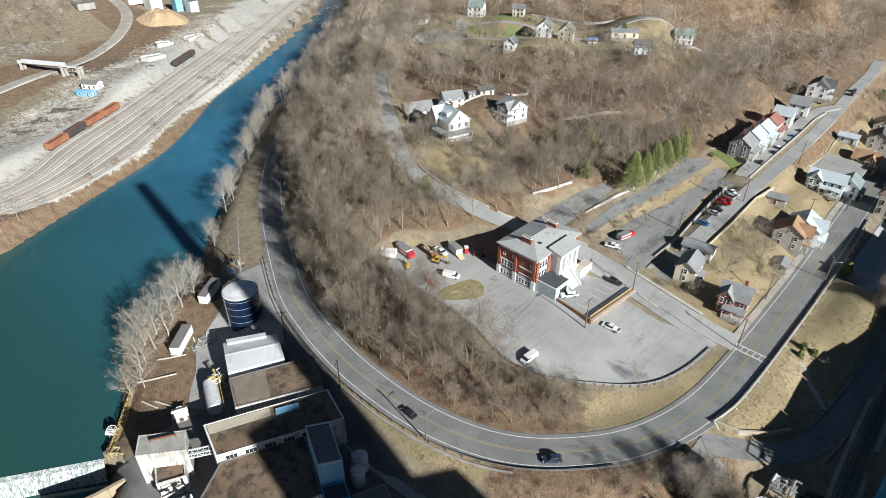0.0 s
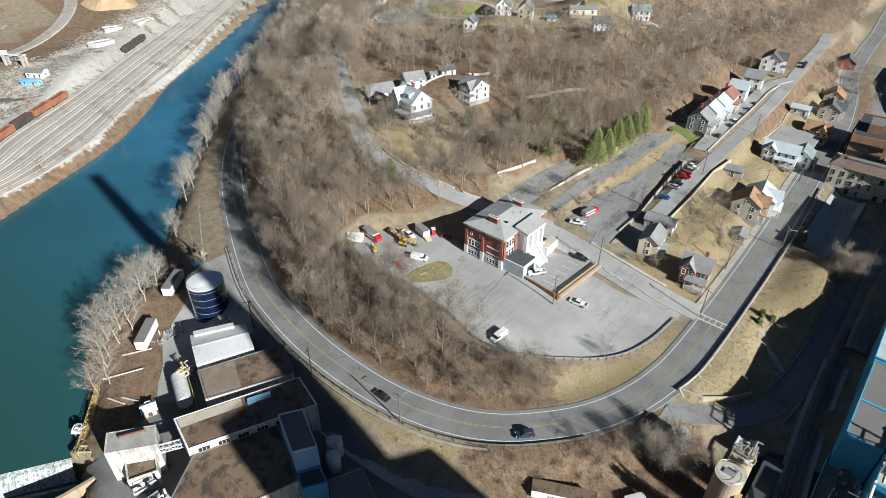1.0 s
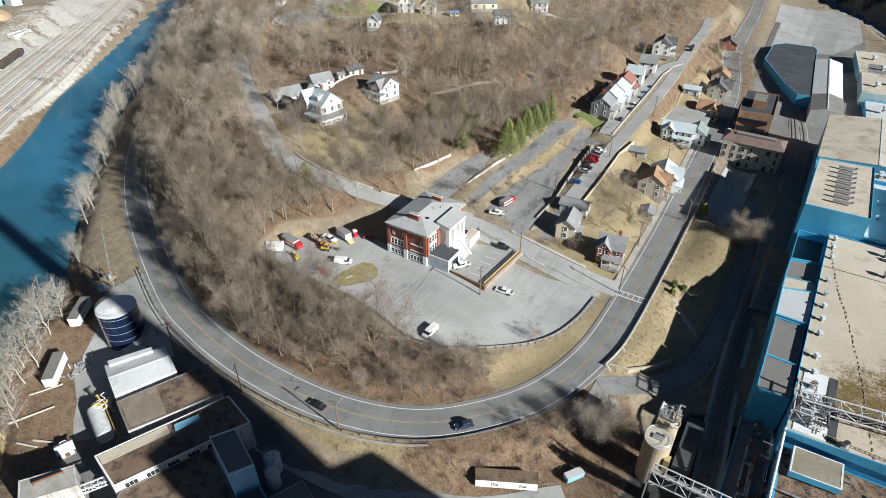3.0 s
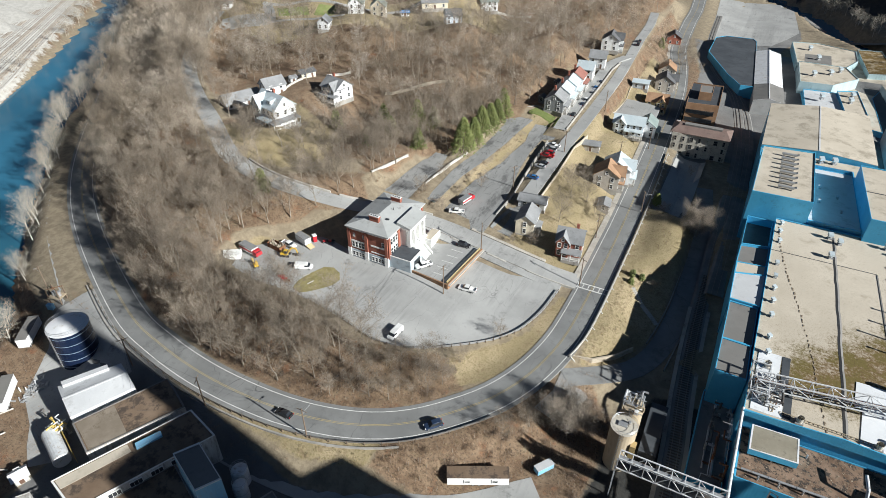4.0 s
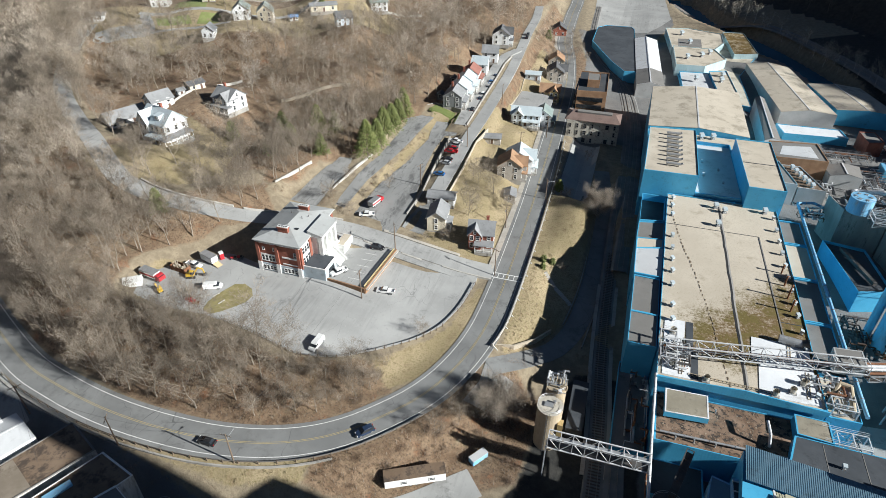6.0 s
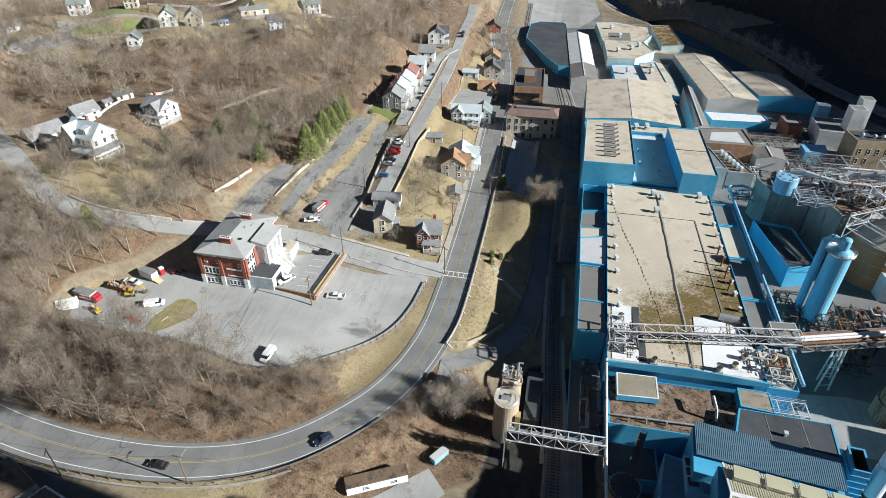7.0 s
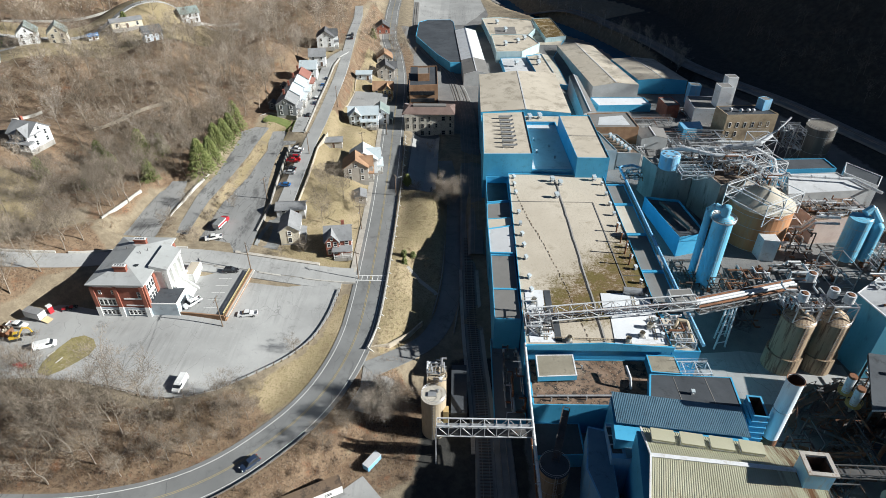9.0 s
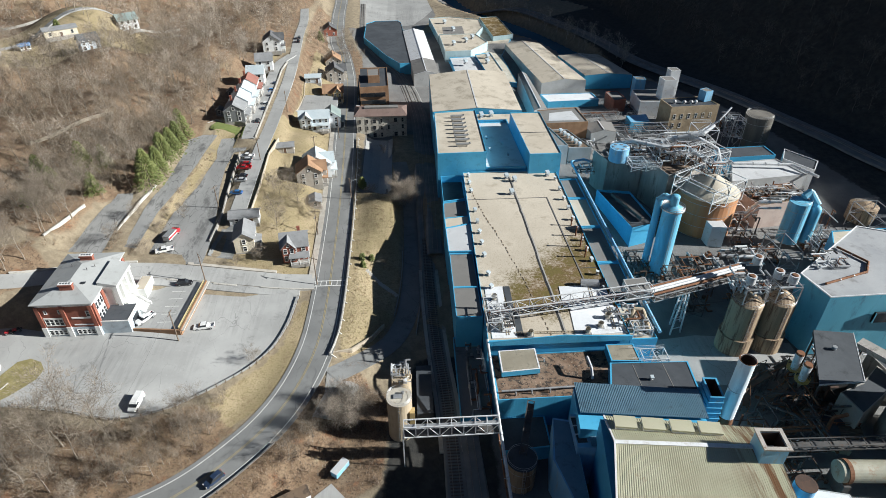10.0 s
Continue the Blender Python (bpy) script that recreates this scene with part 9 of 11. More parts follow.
# garden steps down to the drive
steps = thing("garden_steps", (-13.6, 142, gz(-13.6, 142)), 0, "pale concrete steps down the grass slope", "steps")
for i in range(20):
    a = i / 19
    x, y = -13.6 + 8.6 * a, 142 - 9 * a
    part("step", Shape().box(-0.65, 0.65, -0.35, 0.35, -0.5, 0.14), CONCRETE, steps, at=(x + 13.6, y - 142, gz(x, y) - gz(-13.6, 142)), turn=44)

# ---- the brick school ----
school = thing("school", (-81.7, 122, 4.5), 0, "two-storey red brick school with a grey hipped roof and white trim", "building")
BASE_BLUE = surface("pale_blue_masonry", (0.36, 0.42, 0.46), (0.44, 0.5, 0.54), 0.85, coarse=0.4, stain=(0.3, 0.32, 0.33))
SCHOOL_ROOF = surface("grey_standing_roof", (0.34, 0.35, 0.345), (0.41, 0.42, 0.415), 0.7, coarse=0.15, stain=(0.27, 0.27, 0.26))
part("basement", Shape().box(-6.55, 6.55, -9.75, 9.75, -1, 2.7), BASE_BLUE, school)
part("wall", Shape().box(-6.4, 6.4, -9.6, 9.6, 2.7, 9.6), BRICK_RED, school)
part("cornice", Shape().box(-6.75, 6.75, -9.95, 9.95, 9.6, 10.15).box(-6.5, 6.5, -9.7, 9.7, 9.1, 9.3), WHITE_PAINT, school)
part("roof", Shape().hip(-6.4, 6.4, -9.6, 9.6, 10.3, 1.9, 0.75), SCHOOL_ROOF, school)
for x in (-6.3, -0.6, 5.9):
    part("pilaster", Shape().box(x - 0.45, x + 0.45, -9.95, -9.55, -1, 9.2), BRICK_RED if x > -6 else BRICK_RED, school)
    part("pilaster_foot", Shape().box(x - 0.55, x + 0.55, -10.05, -9.7, -1, 3.0), WHITE_PAINT, school)
for x0 in (-3.5, 3.0):
    part("window_band", Shape().box(x0 - 2.2, x0 + 2.2, -9.72, -9.55, 3.3, 3.6).box(x0 - 2.2, x0 + 2.2, -9.72, -9.55, 5.3, 5.75), WHITE_PAINT, school)
    for k in range(4):
        if x0 < 0:
            window(school, (x0 - 1.6 + 1.07 * k, -9.62, 3.6), 0, 0.8, 1.7)
        window(school, (x0 - 1.6 + 1.07 * k, -9.77, 0.7), 0, 0.75, 1.3)
for k in range(2):
    window(school, (-4.6 + 3.2 * k, -9.62, 7.1), 0, 0.5, 0.9)
window(school, (4.9, -9.62, 6.0), 0, 0.7, 1.5)
for y in (-9.2, -4.2, 5.6, 9.0):
    part("pilaster", Shape().box(6.3, 6.8, y - 0.5, y + 0.5, 2.7, 9.2), BRICK_RED, school)
for y0 in (-6.7, 7.3):
    part("window_band", Shape().box(6.38, 6.5, y0 - 1.9, y0 + 1.9, 3.2, 9.2), WHITE_PAINT, school)
    for z in (3.6, 6.7):
        for k in range(3):
            window(school, (6.52, y0 - 1.25 + 1.25 * k, z), 90, 0.9, 1.9)
# portico with tall white piers and stair
part("portico_wall", Shape().box(6.4, 8.4, -3.2, 4.8, -0.5, 9.6), WHITE_PAINT, school)
part("portico_roof", Shape().prism([(6.0, -4.0), (10.3, -3.9), (10.3, 5.5), (6.0, 5.6)], 10.0, [11.5, 10.3, 10.3, 11.5]), SCHOOL_ROOF, school)
part("entablature", Shape().box(6.4, 10.1, -3.7, 5.3, 9.2, 10.0), WHITE_PAINT, school)
for y in (-3.0, -0.6, 2.2, 4.6):
    part("pier", Shape().box(8.9, 9.9, y - 0.45, y + 0.45, -0.4, 9.2), WHITE_PAINT, school)
part("terrace", Shape().box(8.4, 10.6, -3.4, 5.0, -0.5, 3.6), WHITE_PAINT, school)
for k in range(12):
    part("step", Shape().box(10.6 + 0.3 * k, 10.9 + 0.3 * k, -2.6, 0.8, -0.4, 3.4 - 0.28 * k), WHITE_PAINT, school)
for y in (-2.9, 1.1):
    part("stair_wall", Shape().add([(10.6, y - 0.2, -0.4), (14.4, y - 0.2, -0.4), (14.4, y - 0.2, 0.9), (10.6, y - 0.2, 4.5), (10.6, y + 0.2, -0.4), (14.4, y + 0.2, -0.4), (14.4, y + 0.2, 0.9), (10.6, y + 0.2, 4.5)],
                                   [(0, 1, 2, 3), (7, 6, 5, 4), (3, 2, 6, 7), (2, 1, 5, 6), (0, 3, 7, 4), (1, 0, 4, 5)]), WHITE_PAINT, school)
part("side_block", Shape().box(9.9, 12.6, 3.4, 9.2, -0.5, 3.2), WHITE_PAINT, school)
part("side_roof", Shape().box(10.1, 12.4, 3.6, 9.0, 3.2, 3.26), TAN_ROOF, school)
for y in (-6.0, 5.6):
    ch = part("chimney", Shape().box(-1.5, 1.5, -0.45, 0.45, 0, 2.0).box(-1.65, 1.65, -0.6, 0.6, 1.75, 2.05), BRICK_RED, school, at=(0.2, y, 10.9), turn=0)
    part("chimney_cap", Shape().box(-1.55, 1.55, -0.5, 0.5, 2.06, 2.25), WHITE_PAINT, ch)
    for k in range(4):
        # thin black slab on the cap paints the dark inside of a flue hole
        part("flue", Shape().box(-1.15 + 0.65 * k, -0.75 + 0.65 * k, -0.25, 0.25, 2.25, 2.3), BLACK_ROOF, ch)
part("skylight", Shape().box(2.6, 3.6, -4.4, -3.7, 11.6, 11.75), GLASS_DARK, school)
for x, y in ((2.0, 1.0), (-2.4, 3.0), (3.2, 2.6)):
    part("vent_pipe", Shape().tube((x, y, 11.5), (x, y, 12.9 - 0.25 * abs(x)), 0.09, 0.09, 6), DARK_STEEL, school)
annex = part("annex", Shape().box(6.6, 13.2, -9.4, -2.8, -1, 3.7), BASE_BLUE, school, "pale blue garage annex")
part("annex_roof", Shape().box(6.75, 13.05, -9.25, -2.95, 3.7, 3.78), BLACK_ROOF, annex)
part("annex_parapet", Shape().box(6.6, 13.2, -9.4, -9.2, 3.7, 3.95).box(13.0, 13.2, -9.2, -2.8, 3.7, 3.95), WHITE_PAINT, annex)
# no hole: a dark glass sheet paints the shade inside the open garage
part("garage_opening", Shape().box(13.15, 13.24, -7.4, -4.2, -0.2, 2.7), GLASS_DARK, annex)
# raised court with brick wall and yellow rail
court = thing("raised_court", (-62, 122, 4.0), 0, "raised asphalt court edged by a brick wall", "car park", kind="structure")
court_poly = [(-68.4, 113.2), (-56.9, 112.0), (-55.6, 131.4), (-72.0, 133.4), (-71.4, 128.5), (-68.4, 119.5)]
cp = shifted(court_poly, (-62, 122))
part("court_surface", Shape().prism(cp, -2, 0.85), OLD_ASPHALT, court)
for a, b in ((0, 1), (1, 2)):
    part("court_wall", Shape().beam((*cp[a], 0.0), (*cp[b], 0.0), 0.4, 2.6), BRICK_BROWN, court)
part("court_coping", Shape().beam((cp[1][0] + 0.3, cp[1][1], 0.95), (cp[2][0] + 0.3, cp[2][1], 0.95), 1.0, 0.2), CONCRETE, court)
part("rail", Shape().beam((cp[1][0] - 0.5, cp[1][1] + 0.5, 1.7), (cp[2][0] - 0.5, cp[2][1] - 0.3, 1.7), 0.12, 0.3).beam((cp[1][0] - 0.5, cp[1][1] + 0.5, 1.2), (cp[2][0] - 0.5, cp[2][1] - 0.3, 1.2), 0.1, 0.2), FADED_YELLOW, court, "yellow painted steel rail")
part("hedge_strip", Shape().beam((cp[1][0] - 1.0, cp[1][1] + 0.6, 0.95), (cp[2][0] - 1.0, cp[2][1] - 0.4, 0.95), 0.6, 0.3), BLACK_ROOF, court)
for k in range(5):
    part("bay_line", Shape().box(-1.5, 2.0, -6.5 + 3.0 * k, -6.35 + 3.0 * k, 0.85, 0.865), WHITE_LINE, court)
# ---- houses ----
SIDING_WHITE = surface("white_siding", (0.64, 0.66, 0.67), (0.74, 0.75, 0.76), 0.6, coarse=0.4, stain=(0.55, 0.55, 0.53))
SIDING_BLUE = surface("pale_blue_siding", (0.5, 0.56, 0.62), (0.58, 0.64, 0.7), 0.6, coarse=0.4)
SIDING_GREY = surface("grey_siding", (0.17, 0.18, 0.185), (0.22, 0.23, 0.235), 0.65, coarse=0.4)
SIDING_YELLOW = surface("yellow_siding", (0.55, 0.43, 0.2), (0.62, 0.5, 0.26), 0.65, coarse=0.4)
SIDING_CREAM = surface("cream_siding", (0.58, 0.52, 0.4), (0.66, 0.6, 0.48), 0.65, coarse=0.4)
SIDING_TAUPE = surface("taupe_siding", (0.34, 0.31, 0.28), (0.42, 0.39, 0.35), 0.65, coarse=0.4)
SHINGLE_GREY = surface("grey_shingles", (0.2, 0.205, 0.21), (0.27, 0.275, 0.28), 0.85, coarse=0.3, fine=5, stain=(0.15, 0.15, 0.15))
SHINGLE_DARK = surface("dark_shingles", (0.075, 0.08, 0.085), (0.12, 0.12, 0.125), 0.85, coarse=0.3, fine=5)
SHINGLE_BROWN = surface("brown_shingles", (0.25, 0.15, 0.09), (0.36, 0.22, 0.13), 0.85, coarse=0.3, fine=5)
SHINGLE_RED = surface("red_brown_shingles", (0.24, 0.1, 0.08), (0.3, 0.14, 0.11), 0.85, coarse=0.3, fine=5)
METAL_PALE = surface("pale_metal_roof", (0.48, 0.55, 0.58), (0.58, 0.64, 0.66), 0.45, 0.1, coarse=0.2, stain=(0.38, 0.42, 0.43))
METAL_GREEN = surface("green_metal_roof", (0.2, 0.25, 0.24), (0.28, 0.33, 0.31), 0.5, coarse=0.2)

house((-34.3, 147.6, gz(-34.3, 147.6)), 8, 7.4, 7.2, 5.4, 2.6, BRICK_RED, SHINGLE_GREY, "red brick house with white porch and grey gabled roof", 2, [(-1, -1.5, 3.7, 2.2)], (1.6, 0.5), cross=(-1.7, 3.6, 0.6, 2.2))
house((-49.0, 150.5, gz(-49, 150.5)), 98, 8.2, 5.6, 5.0, 2.0, SIDING_CREAM, SHINGLE_GREY, "small cream house with a grey roof", 2, [(-1, -3, 1, 1.6)], None, wins=(3, 1))
house((-51.2, 161.2, gz(-51.2, 159)), 6, 8.6, 4.8, 2.8, 1.1, SIDING_WHITE, SHINGLE_GREY, "low white garage with a grey roof", 1, wins=(2, 1), name="garage")
house((-35.2, 191.6, gz(-35.2, 191.6)), 98, 7.5, 8.5, 5.6, 3.0, SIDING_TAUPE, SHINGLE_BROWN, "taupe house with brown roofs and white porches", 2, [(-1, -3, 3, 1.8)], None, cross=(0.5, 4.4, 1.6, 2.4))
house((-33.6, 200.2, gz(-33.6, 200.2)), 98, 8.5, 9.5, 5.8, 3.0, SIDING_WHITE, METAL_PALE, "white house with a pale metal roof", 2, [(-1, -3.6, 3.4, 2)], None, cross=(0.0, 5.0, 1.2, 2.6))
house((-46.2, 209.5, gz(-46.2, 209.5)), 8, 6.4, 4.2, 2.7, 0.8, SIDING_TAUPE, SHINGLE_GREY, "small grey shed with a flat-pitched roof", 1, wins=(1, 1), name="shed")
house((-38.6, 238.5, gz(-38.6, 238.5)), 5, 12, 7.4, 5.2, 2.2, SIDING_BLUE, METAL_PALE, "pale blue house with many windows and a white porch", 2, [(-1, -1, 5.5, 2)], None, cross=(-3.2, 4.4, 0.8, 2.0), wins=(5, 2))
house((-32.4, 246.0, gz(-32.4, 246)), 95, 8, 7, 5.2, 2.4, SIDING_WHITE, METAL_GREEN, "white house with a dull green roof", 2, [(-1, -3, 3, 1.6)], None)
house((-34.2, 274.5, gz(-34.2, 274.5)), 4, 9, 8, 5.2, 2.6, SIDING_YELLOW, SHINGLE_BROWN, "yellow house with a brown roof and white porch", 2, [(-1, -2, 4, 1.8)], None, cross=(2.0, 4, 0.6, 2.2))
house((-43.8, 282, gz(-43.8, 282)), 4, 7, 5, 3.0, 0.9, SIDING_BLUE, METAL_PALE, "small pale shed with a metal roof", 1, wins=(2, 1), name="shed")
house((-36.0, 303, gz(-36, 303)), 98, 9, 8.5, 5.0, 2.8, SIDING_TAUPE, SHINGLE_DARK, "grey house with a dark gabled roof", 2, None, None, cross=(1.5, 4.2, 1.4, 2.4))
house((-38.5, 322, gz(-38.5, 322)), 98, 9, 8, 4.8, 2.8, SIDING_TAUPE, SHINGLE_BROWN, "taupe house with a brown roof", 2, None, None)
house((-46.0, 384, gz(-46, 384) + 0.3), 100, 9, 8, 4.0, 2.6, BRICK_RED, SHINGLE_DARK, "low red brick house among bare trees", 1, None, None)
house((-32.0, 177.6, gz(-32, 177.6)), 98, 5, 3.6, 2.4, 0.7, SIDING_TAUPE, SHINGLE_GREY, "small weathered garden shed", 1, wins=(1, 1), name="shed")
# terrace of four houses and three detached ones above the lane
for y, up, wall, roof, lab in ((226.9, 0.0, SIDING_GREY, SHINGLE_GREY, "dark grey end house of a terrace with a grey roof"), (235.5, 0.4, SIDING_WHITE, METAL_PALE, "white terrace house with a pale metal roof"),
                               (244.1, 0.7, SIDING_BLUE, METAL_PALE, "pale blue terrace house with a pale roof"), (252.7, 1.0, SIDING_WHITE, SHINGLE_RED, "white terrace house with a red-brown roof")):
    house((-66.6, y, 11.6 + up), 94, 8.5, 7.6, 4.9, 2.5, wall, roof, lab, 2, [(-1, -3.4, 3.4, 1.5)], (2.2, 1.4), over=0.22, wins=(3, 2))
house((-66.0, 266.0, 12.4), 4, 7.0, 6.6, 5.0, 2.6, SIDING_WHITE, METAL_PALE, "white gabled house above the lane", 2, None, None, wins=(2, 2))
house((-65.5, 283.5, 12.5), 8, 7.4, 6.6, 5.0, 2.6, SIDING_WHITE, SHINGLE_GREY, "white house with a grey roof and side porch", 2, None, None, wins=(2, 2))
house((-66.8, 312.0, 13.0), 98, 9, 8.5, 5.4, 3.0, SIDING_WHITE, SHINGLE_DARK, "white house with dark gambrel-like gables and porch", 2, [(-1, -4, 3, 2)], None, cross=(1.2, 4.6, 1.6, 2.6))
for y in (230, 249):
    house((-73.6, y, gz(-73.6, y) + 0.1), 94, 3.0, 2.6, 2.3, 0.9, SIDING_GREY, SHINGLE_DARK, "small dark shed behind the terrace", 1, wins=(1, 1), name="shed")
# big white house on its lawn, with outbuildings
z0 = gz(-144, 150)
big = house((-146.0, 152.4, z0), -14.5, 12.0, 9.0, 6.6, 3.8, SIDING_WHITE, METAL_PALE, "large white Victorian house with gables and a wide porch", 2, [(-1, -1.0, 6.0, 2.6)], (0.4, 0.3), cross=(-3.4, 4.8, 1.0, 3.4), wins=(5, 3))
part("porch_floor", Shape().box(6.0, 8.8, -7.1, 4.0, -1.0, 0.15), WEATHERED_CONCRETE, big)
part("porch_roof", Shape().prism([(6.0, -7.3), (9.0, -7.3), (9.0, 4.2), (6.0, 4.2)], 2.6, [3.25, 2.8, 2.8, 3.25]), SHINGLE_GREY, big)
for k in range(6):
    part("porch_post", Shape().box(8.55, 8.73, -6.95 + 2.15 * k, -6.77 + 2.15 * k, 0.15, 2.62), WHITE_PAINT, big)
part("railing", Shape().box(8.6, 8.68, -7.0, 4.0, 0.85, 0.95).box(8.61, 8.67, -7.0, 4.0, 0.3, 0.36), WHITE_PAINT, big)
for k in range(22):
    part("baluster", Shape().box(8.62, 8.66, -6.9 + 0.49 * k, -6.83 + 0.49 * k, 0.36, 0.86), WHITE_PAINT, big)
dormer = Shape().box(1.2, 3.4, -3.6, -0.4, 7.4, 9.0).ends(1.2, 3.4, -3.6, -0.4, 9.0, 0.05)
part("dormer", dormer, SIDING_WHITE, big)
part("roof", Shape().prism([(1.0, -3.9), (3.6, -3.9), (3.6, -0.2), (1.0, -0.2)], 9.0, [9.15, 9.15, 9.6, 9.6]), METAL_PALE, big)
window(big, (2.3, -3.61, 7.9), 0, 0.9, 0.9)
part("porch_steps", Shape().box(3.2, 5.0, -8.6, -7.1, -1.2, -0.1).box(3.2, 5.0, -9.4, -8.6, -1.4, -0.5), WEATHERED_CONCRETE, big)
house((-137.0, 177.0, gz(-137, 177)), -14, 8.5, 8, 5.0, 2.8, SIDING_WHITE, SHINGLE_GREY, "white house with grey roof and wraparound porch", 2, [(-1, -3, 5.5, 2.2)], (-1.5, 0.4), cross=(2.0, 4.0, 0.8, 2.4))
house((-170.5, 160.5, gz(-170, 160)), 66, 14, 7, 2.6, 2.6, SIDING_WHITE, SHINGLE_GREY, "long white carriage barn with a grey roof", 1, None, None, wins=(4, 1), name="barn")
house((-161.0, 168.6, gz(-161, 168)), 66, 8, 6.4, 4.2, 2.4, SIDING_WHITE, SHINGLE_GREY, "white cottage beside the barn", 2, None, None, wins=(2, 2))
house((-158.6, 186.0, gz(-158.6, 186)), 66, 6.2, 4.6, 2.6, 0.9, SIDING_CREAM, SHINGLE_DARK, "cream garage with a low dark roof", 1, None, None, wins=(2, 1), name="garage")
house((-158.6, 177.6, gz(-158.6, 177.6)), 66, 2.6, 2.2, 2.2, 0.6, SIDING_WHITE, SHINGLE_GREY, "tiny white garden shed", 1, None, None, wins=(1, 1), name="shed")
# houses on the far rise
for x, y, turn, w, d, e, r, wall, roof, lab in ((-245, 231, 30, 11, 6, 2.8, 1.0, SIDING_WHITE, SHINGLE_GREY, "low white bungalow among the trees"), (-228, 258, 25, 8, 7.5, 5.6, 2.6, SIDING_WHITE, METAL_GREEN, "white and green two-storey house on the rise"),
                                                (-204, 264, 30, 6, 5, 4.4, 1.6, SIDING_CREAM, SHINGLE_GREY, "small cream house with a porch roof"), (-176, 249, 118, 9, 7, 5.2, 3.0, SIDING_WHITE, METAL_GREEN, "white gabled house with a green roof"),
                                                (-168, 256, 118, 9, 7, 5.2, 3.0, SIDING_CREAM, METAL_GREEN, "cream gabled house with a green roof"), (-151, 281, 35, 13, 6, 3.2, 0.9, SIDING_CREAM, SHINGLE_GREY, "long low cream bungalow"),
                                                (-131, 303, 35, 8.5, 8, 5.0, 2.2, SIDING_WHITE, METAL_GREEN, "white house with a green pyramid-like roof"), (-178, 226, 110, 6, 5, 3.6, 2.2, SIDING_WHITE, SHINGLE_GREY, "white cottage half hidden by trees"),
                                                (-134, 268, 40, 7.5, 6, 4.4, 2.4, SIDING_BLUE, SHINGLE_DARK, "grey-blue house half hidden by trees"), (-163, 272, 35, 4, 3, 2.2, 0.6, SIDING_WHITE, paint("blue_tin", (0.1, 0.25, 0.5)), "small shed with a blue roof")):
    house((x, y, gz(x, y)), turn, w, d, e, r, wall, roof, lab, 2 if e > 4 else 1, None, None, wins=(3, 2))
far_line = on_ground([(-227, 241), (-205, 252), (-182, 262), (-160, 285), (-135, 312), (-120, 335)], 0.12)
wall_along("road", far_line, 4, 0.05, OLD_ASPHALT, "narrow lane between the houses on the rise", "road")
wall_along("retaining_wall", on_ground([(-215, 290), (-180, 305), (-140, 330), (-122, 345)], 0.1), 0.4, 1.0, CONCRETE, "long pale wall behind the far lawns")
GREEN_LAWN = surface("green_lawn", (0.15, 0.19, 0.055), (0.22, 0.25, 0.09), 0.95, coarse=0.2, fine=1.5, stain=(0.24, 0.21, 0.11), amount=(0.5, 0.66))
for outline in ([(-213, 235), (-218, 240.5), (-203, 246), (-198, 240.5)], [(-215, 251), (-200, 255), (-206, 268), (-221, 262)], [(-196, 241), (-186, 243), (-190, 253), (-199, 250)]):
    solo("lawn", draped(outline, ground_z, 0.06, 2.0), GREEN_LAWN, "green winter lawn between far houses", "lawn", "structure")
solo("car_park", draped([(-232, 214), (-214, 226), (-211, 230), (-218, 235), (-224, 229), (-235, 220)], ground_z, 0.08, 2.0), OLD_ASPHALT, "pale turning place before the far houses", "car park", "structure")
wall_along("road", on_ground([(-213, 229), (-218, 235), (-225, 241)], 0.12), 5, 0.05, OLD_ASPHALT, "short street climbing between far lawns", "road")
wall_along("road", on_ground([(-214, 230), (-205, 235), (-192, 238.5), (-178, 241)], 0.12), 2.8, 0.05, OLD_ASPHALT, "lane below the far lawns", "road")
# ---- vehicles and plant ----
WHITE, SILVER, BLACK, NAVY, RED, BLUE, GREY = (0.7, 0.7, 0.69), (0.4, 0.41, 0.42), (0.02, 0.02, 0.022), (0.02, 0.035, 0.07), (0.35, 0.015, 0.02), (0.03, 0.14, 0.35), (0.14, 0.145, 0.15)


def parked(kind, x, y, turn, rgb, label, z=None, group="parked vehicles"):
    return car(kind, (x, y, gz(x, y) + 0.12 if z is None else z), turn, rgb, label, group)


parked("pickup", -52.3, 114.8, 188, WHITE, "white pickup truck parked on the car park")
parked("van", -59.9, 90.2, -95, WHITE, "white van parked near the guard rail")
parked("van", -95.6, 100.6, 25, WHITE, "white van with ladder racks beside a grass island")
parked("suv", -61.0, 130.6, 5, BLACK, "dark car parked on the raised court", 4.87)
parked("pickup", -66.7, 116.6, 235, WHITE, "white pickup truck before the garage annex", 4.87)
parked("pickup", -106.0, 107.0, -8, WHITE, "white pickup truck among construction plant")
for x, y, turn, kind, rgb, lab in ((-57.4, 198.3, 176, "pickup", WHITE, "white pickup truck in an angled bay"), (-57.3, 195.4, 178, "suv", SILVER, "silver car in an angled bay"), (-57.2, 192.6, 176, "suv", RED, "red car in an angled bay"), (-57.0, 190.3, 178, "pickup", RED, "dark red pickup truck in an angled bay"),
                                   (-56.9, 185.0, 176, "sedan", BLACK, "black car in an angled bay"), (-56.7, 182.4, 177, "sedan", SILVER, "silver-green car in an angled bay"), (-56.5, 174.6, 176, "sedan", BLUE, "blue car parked beside the terrace wall")):
    parked(kind, x, y, turn, rgb, lab)
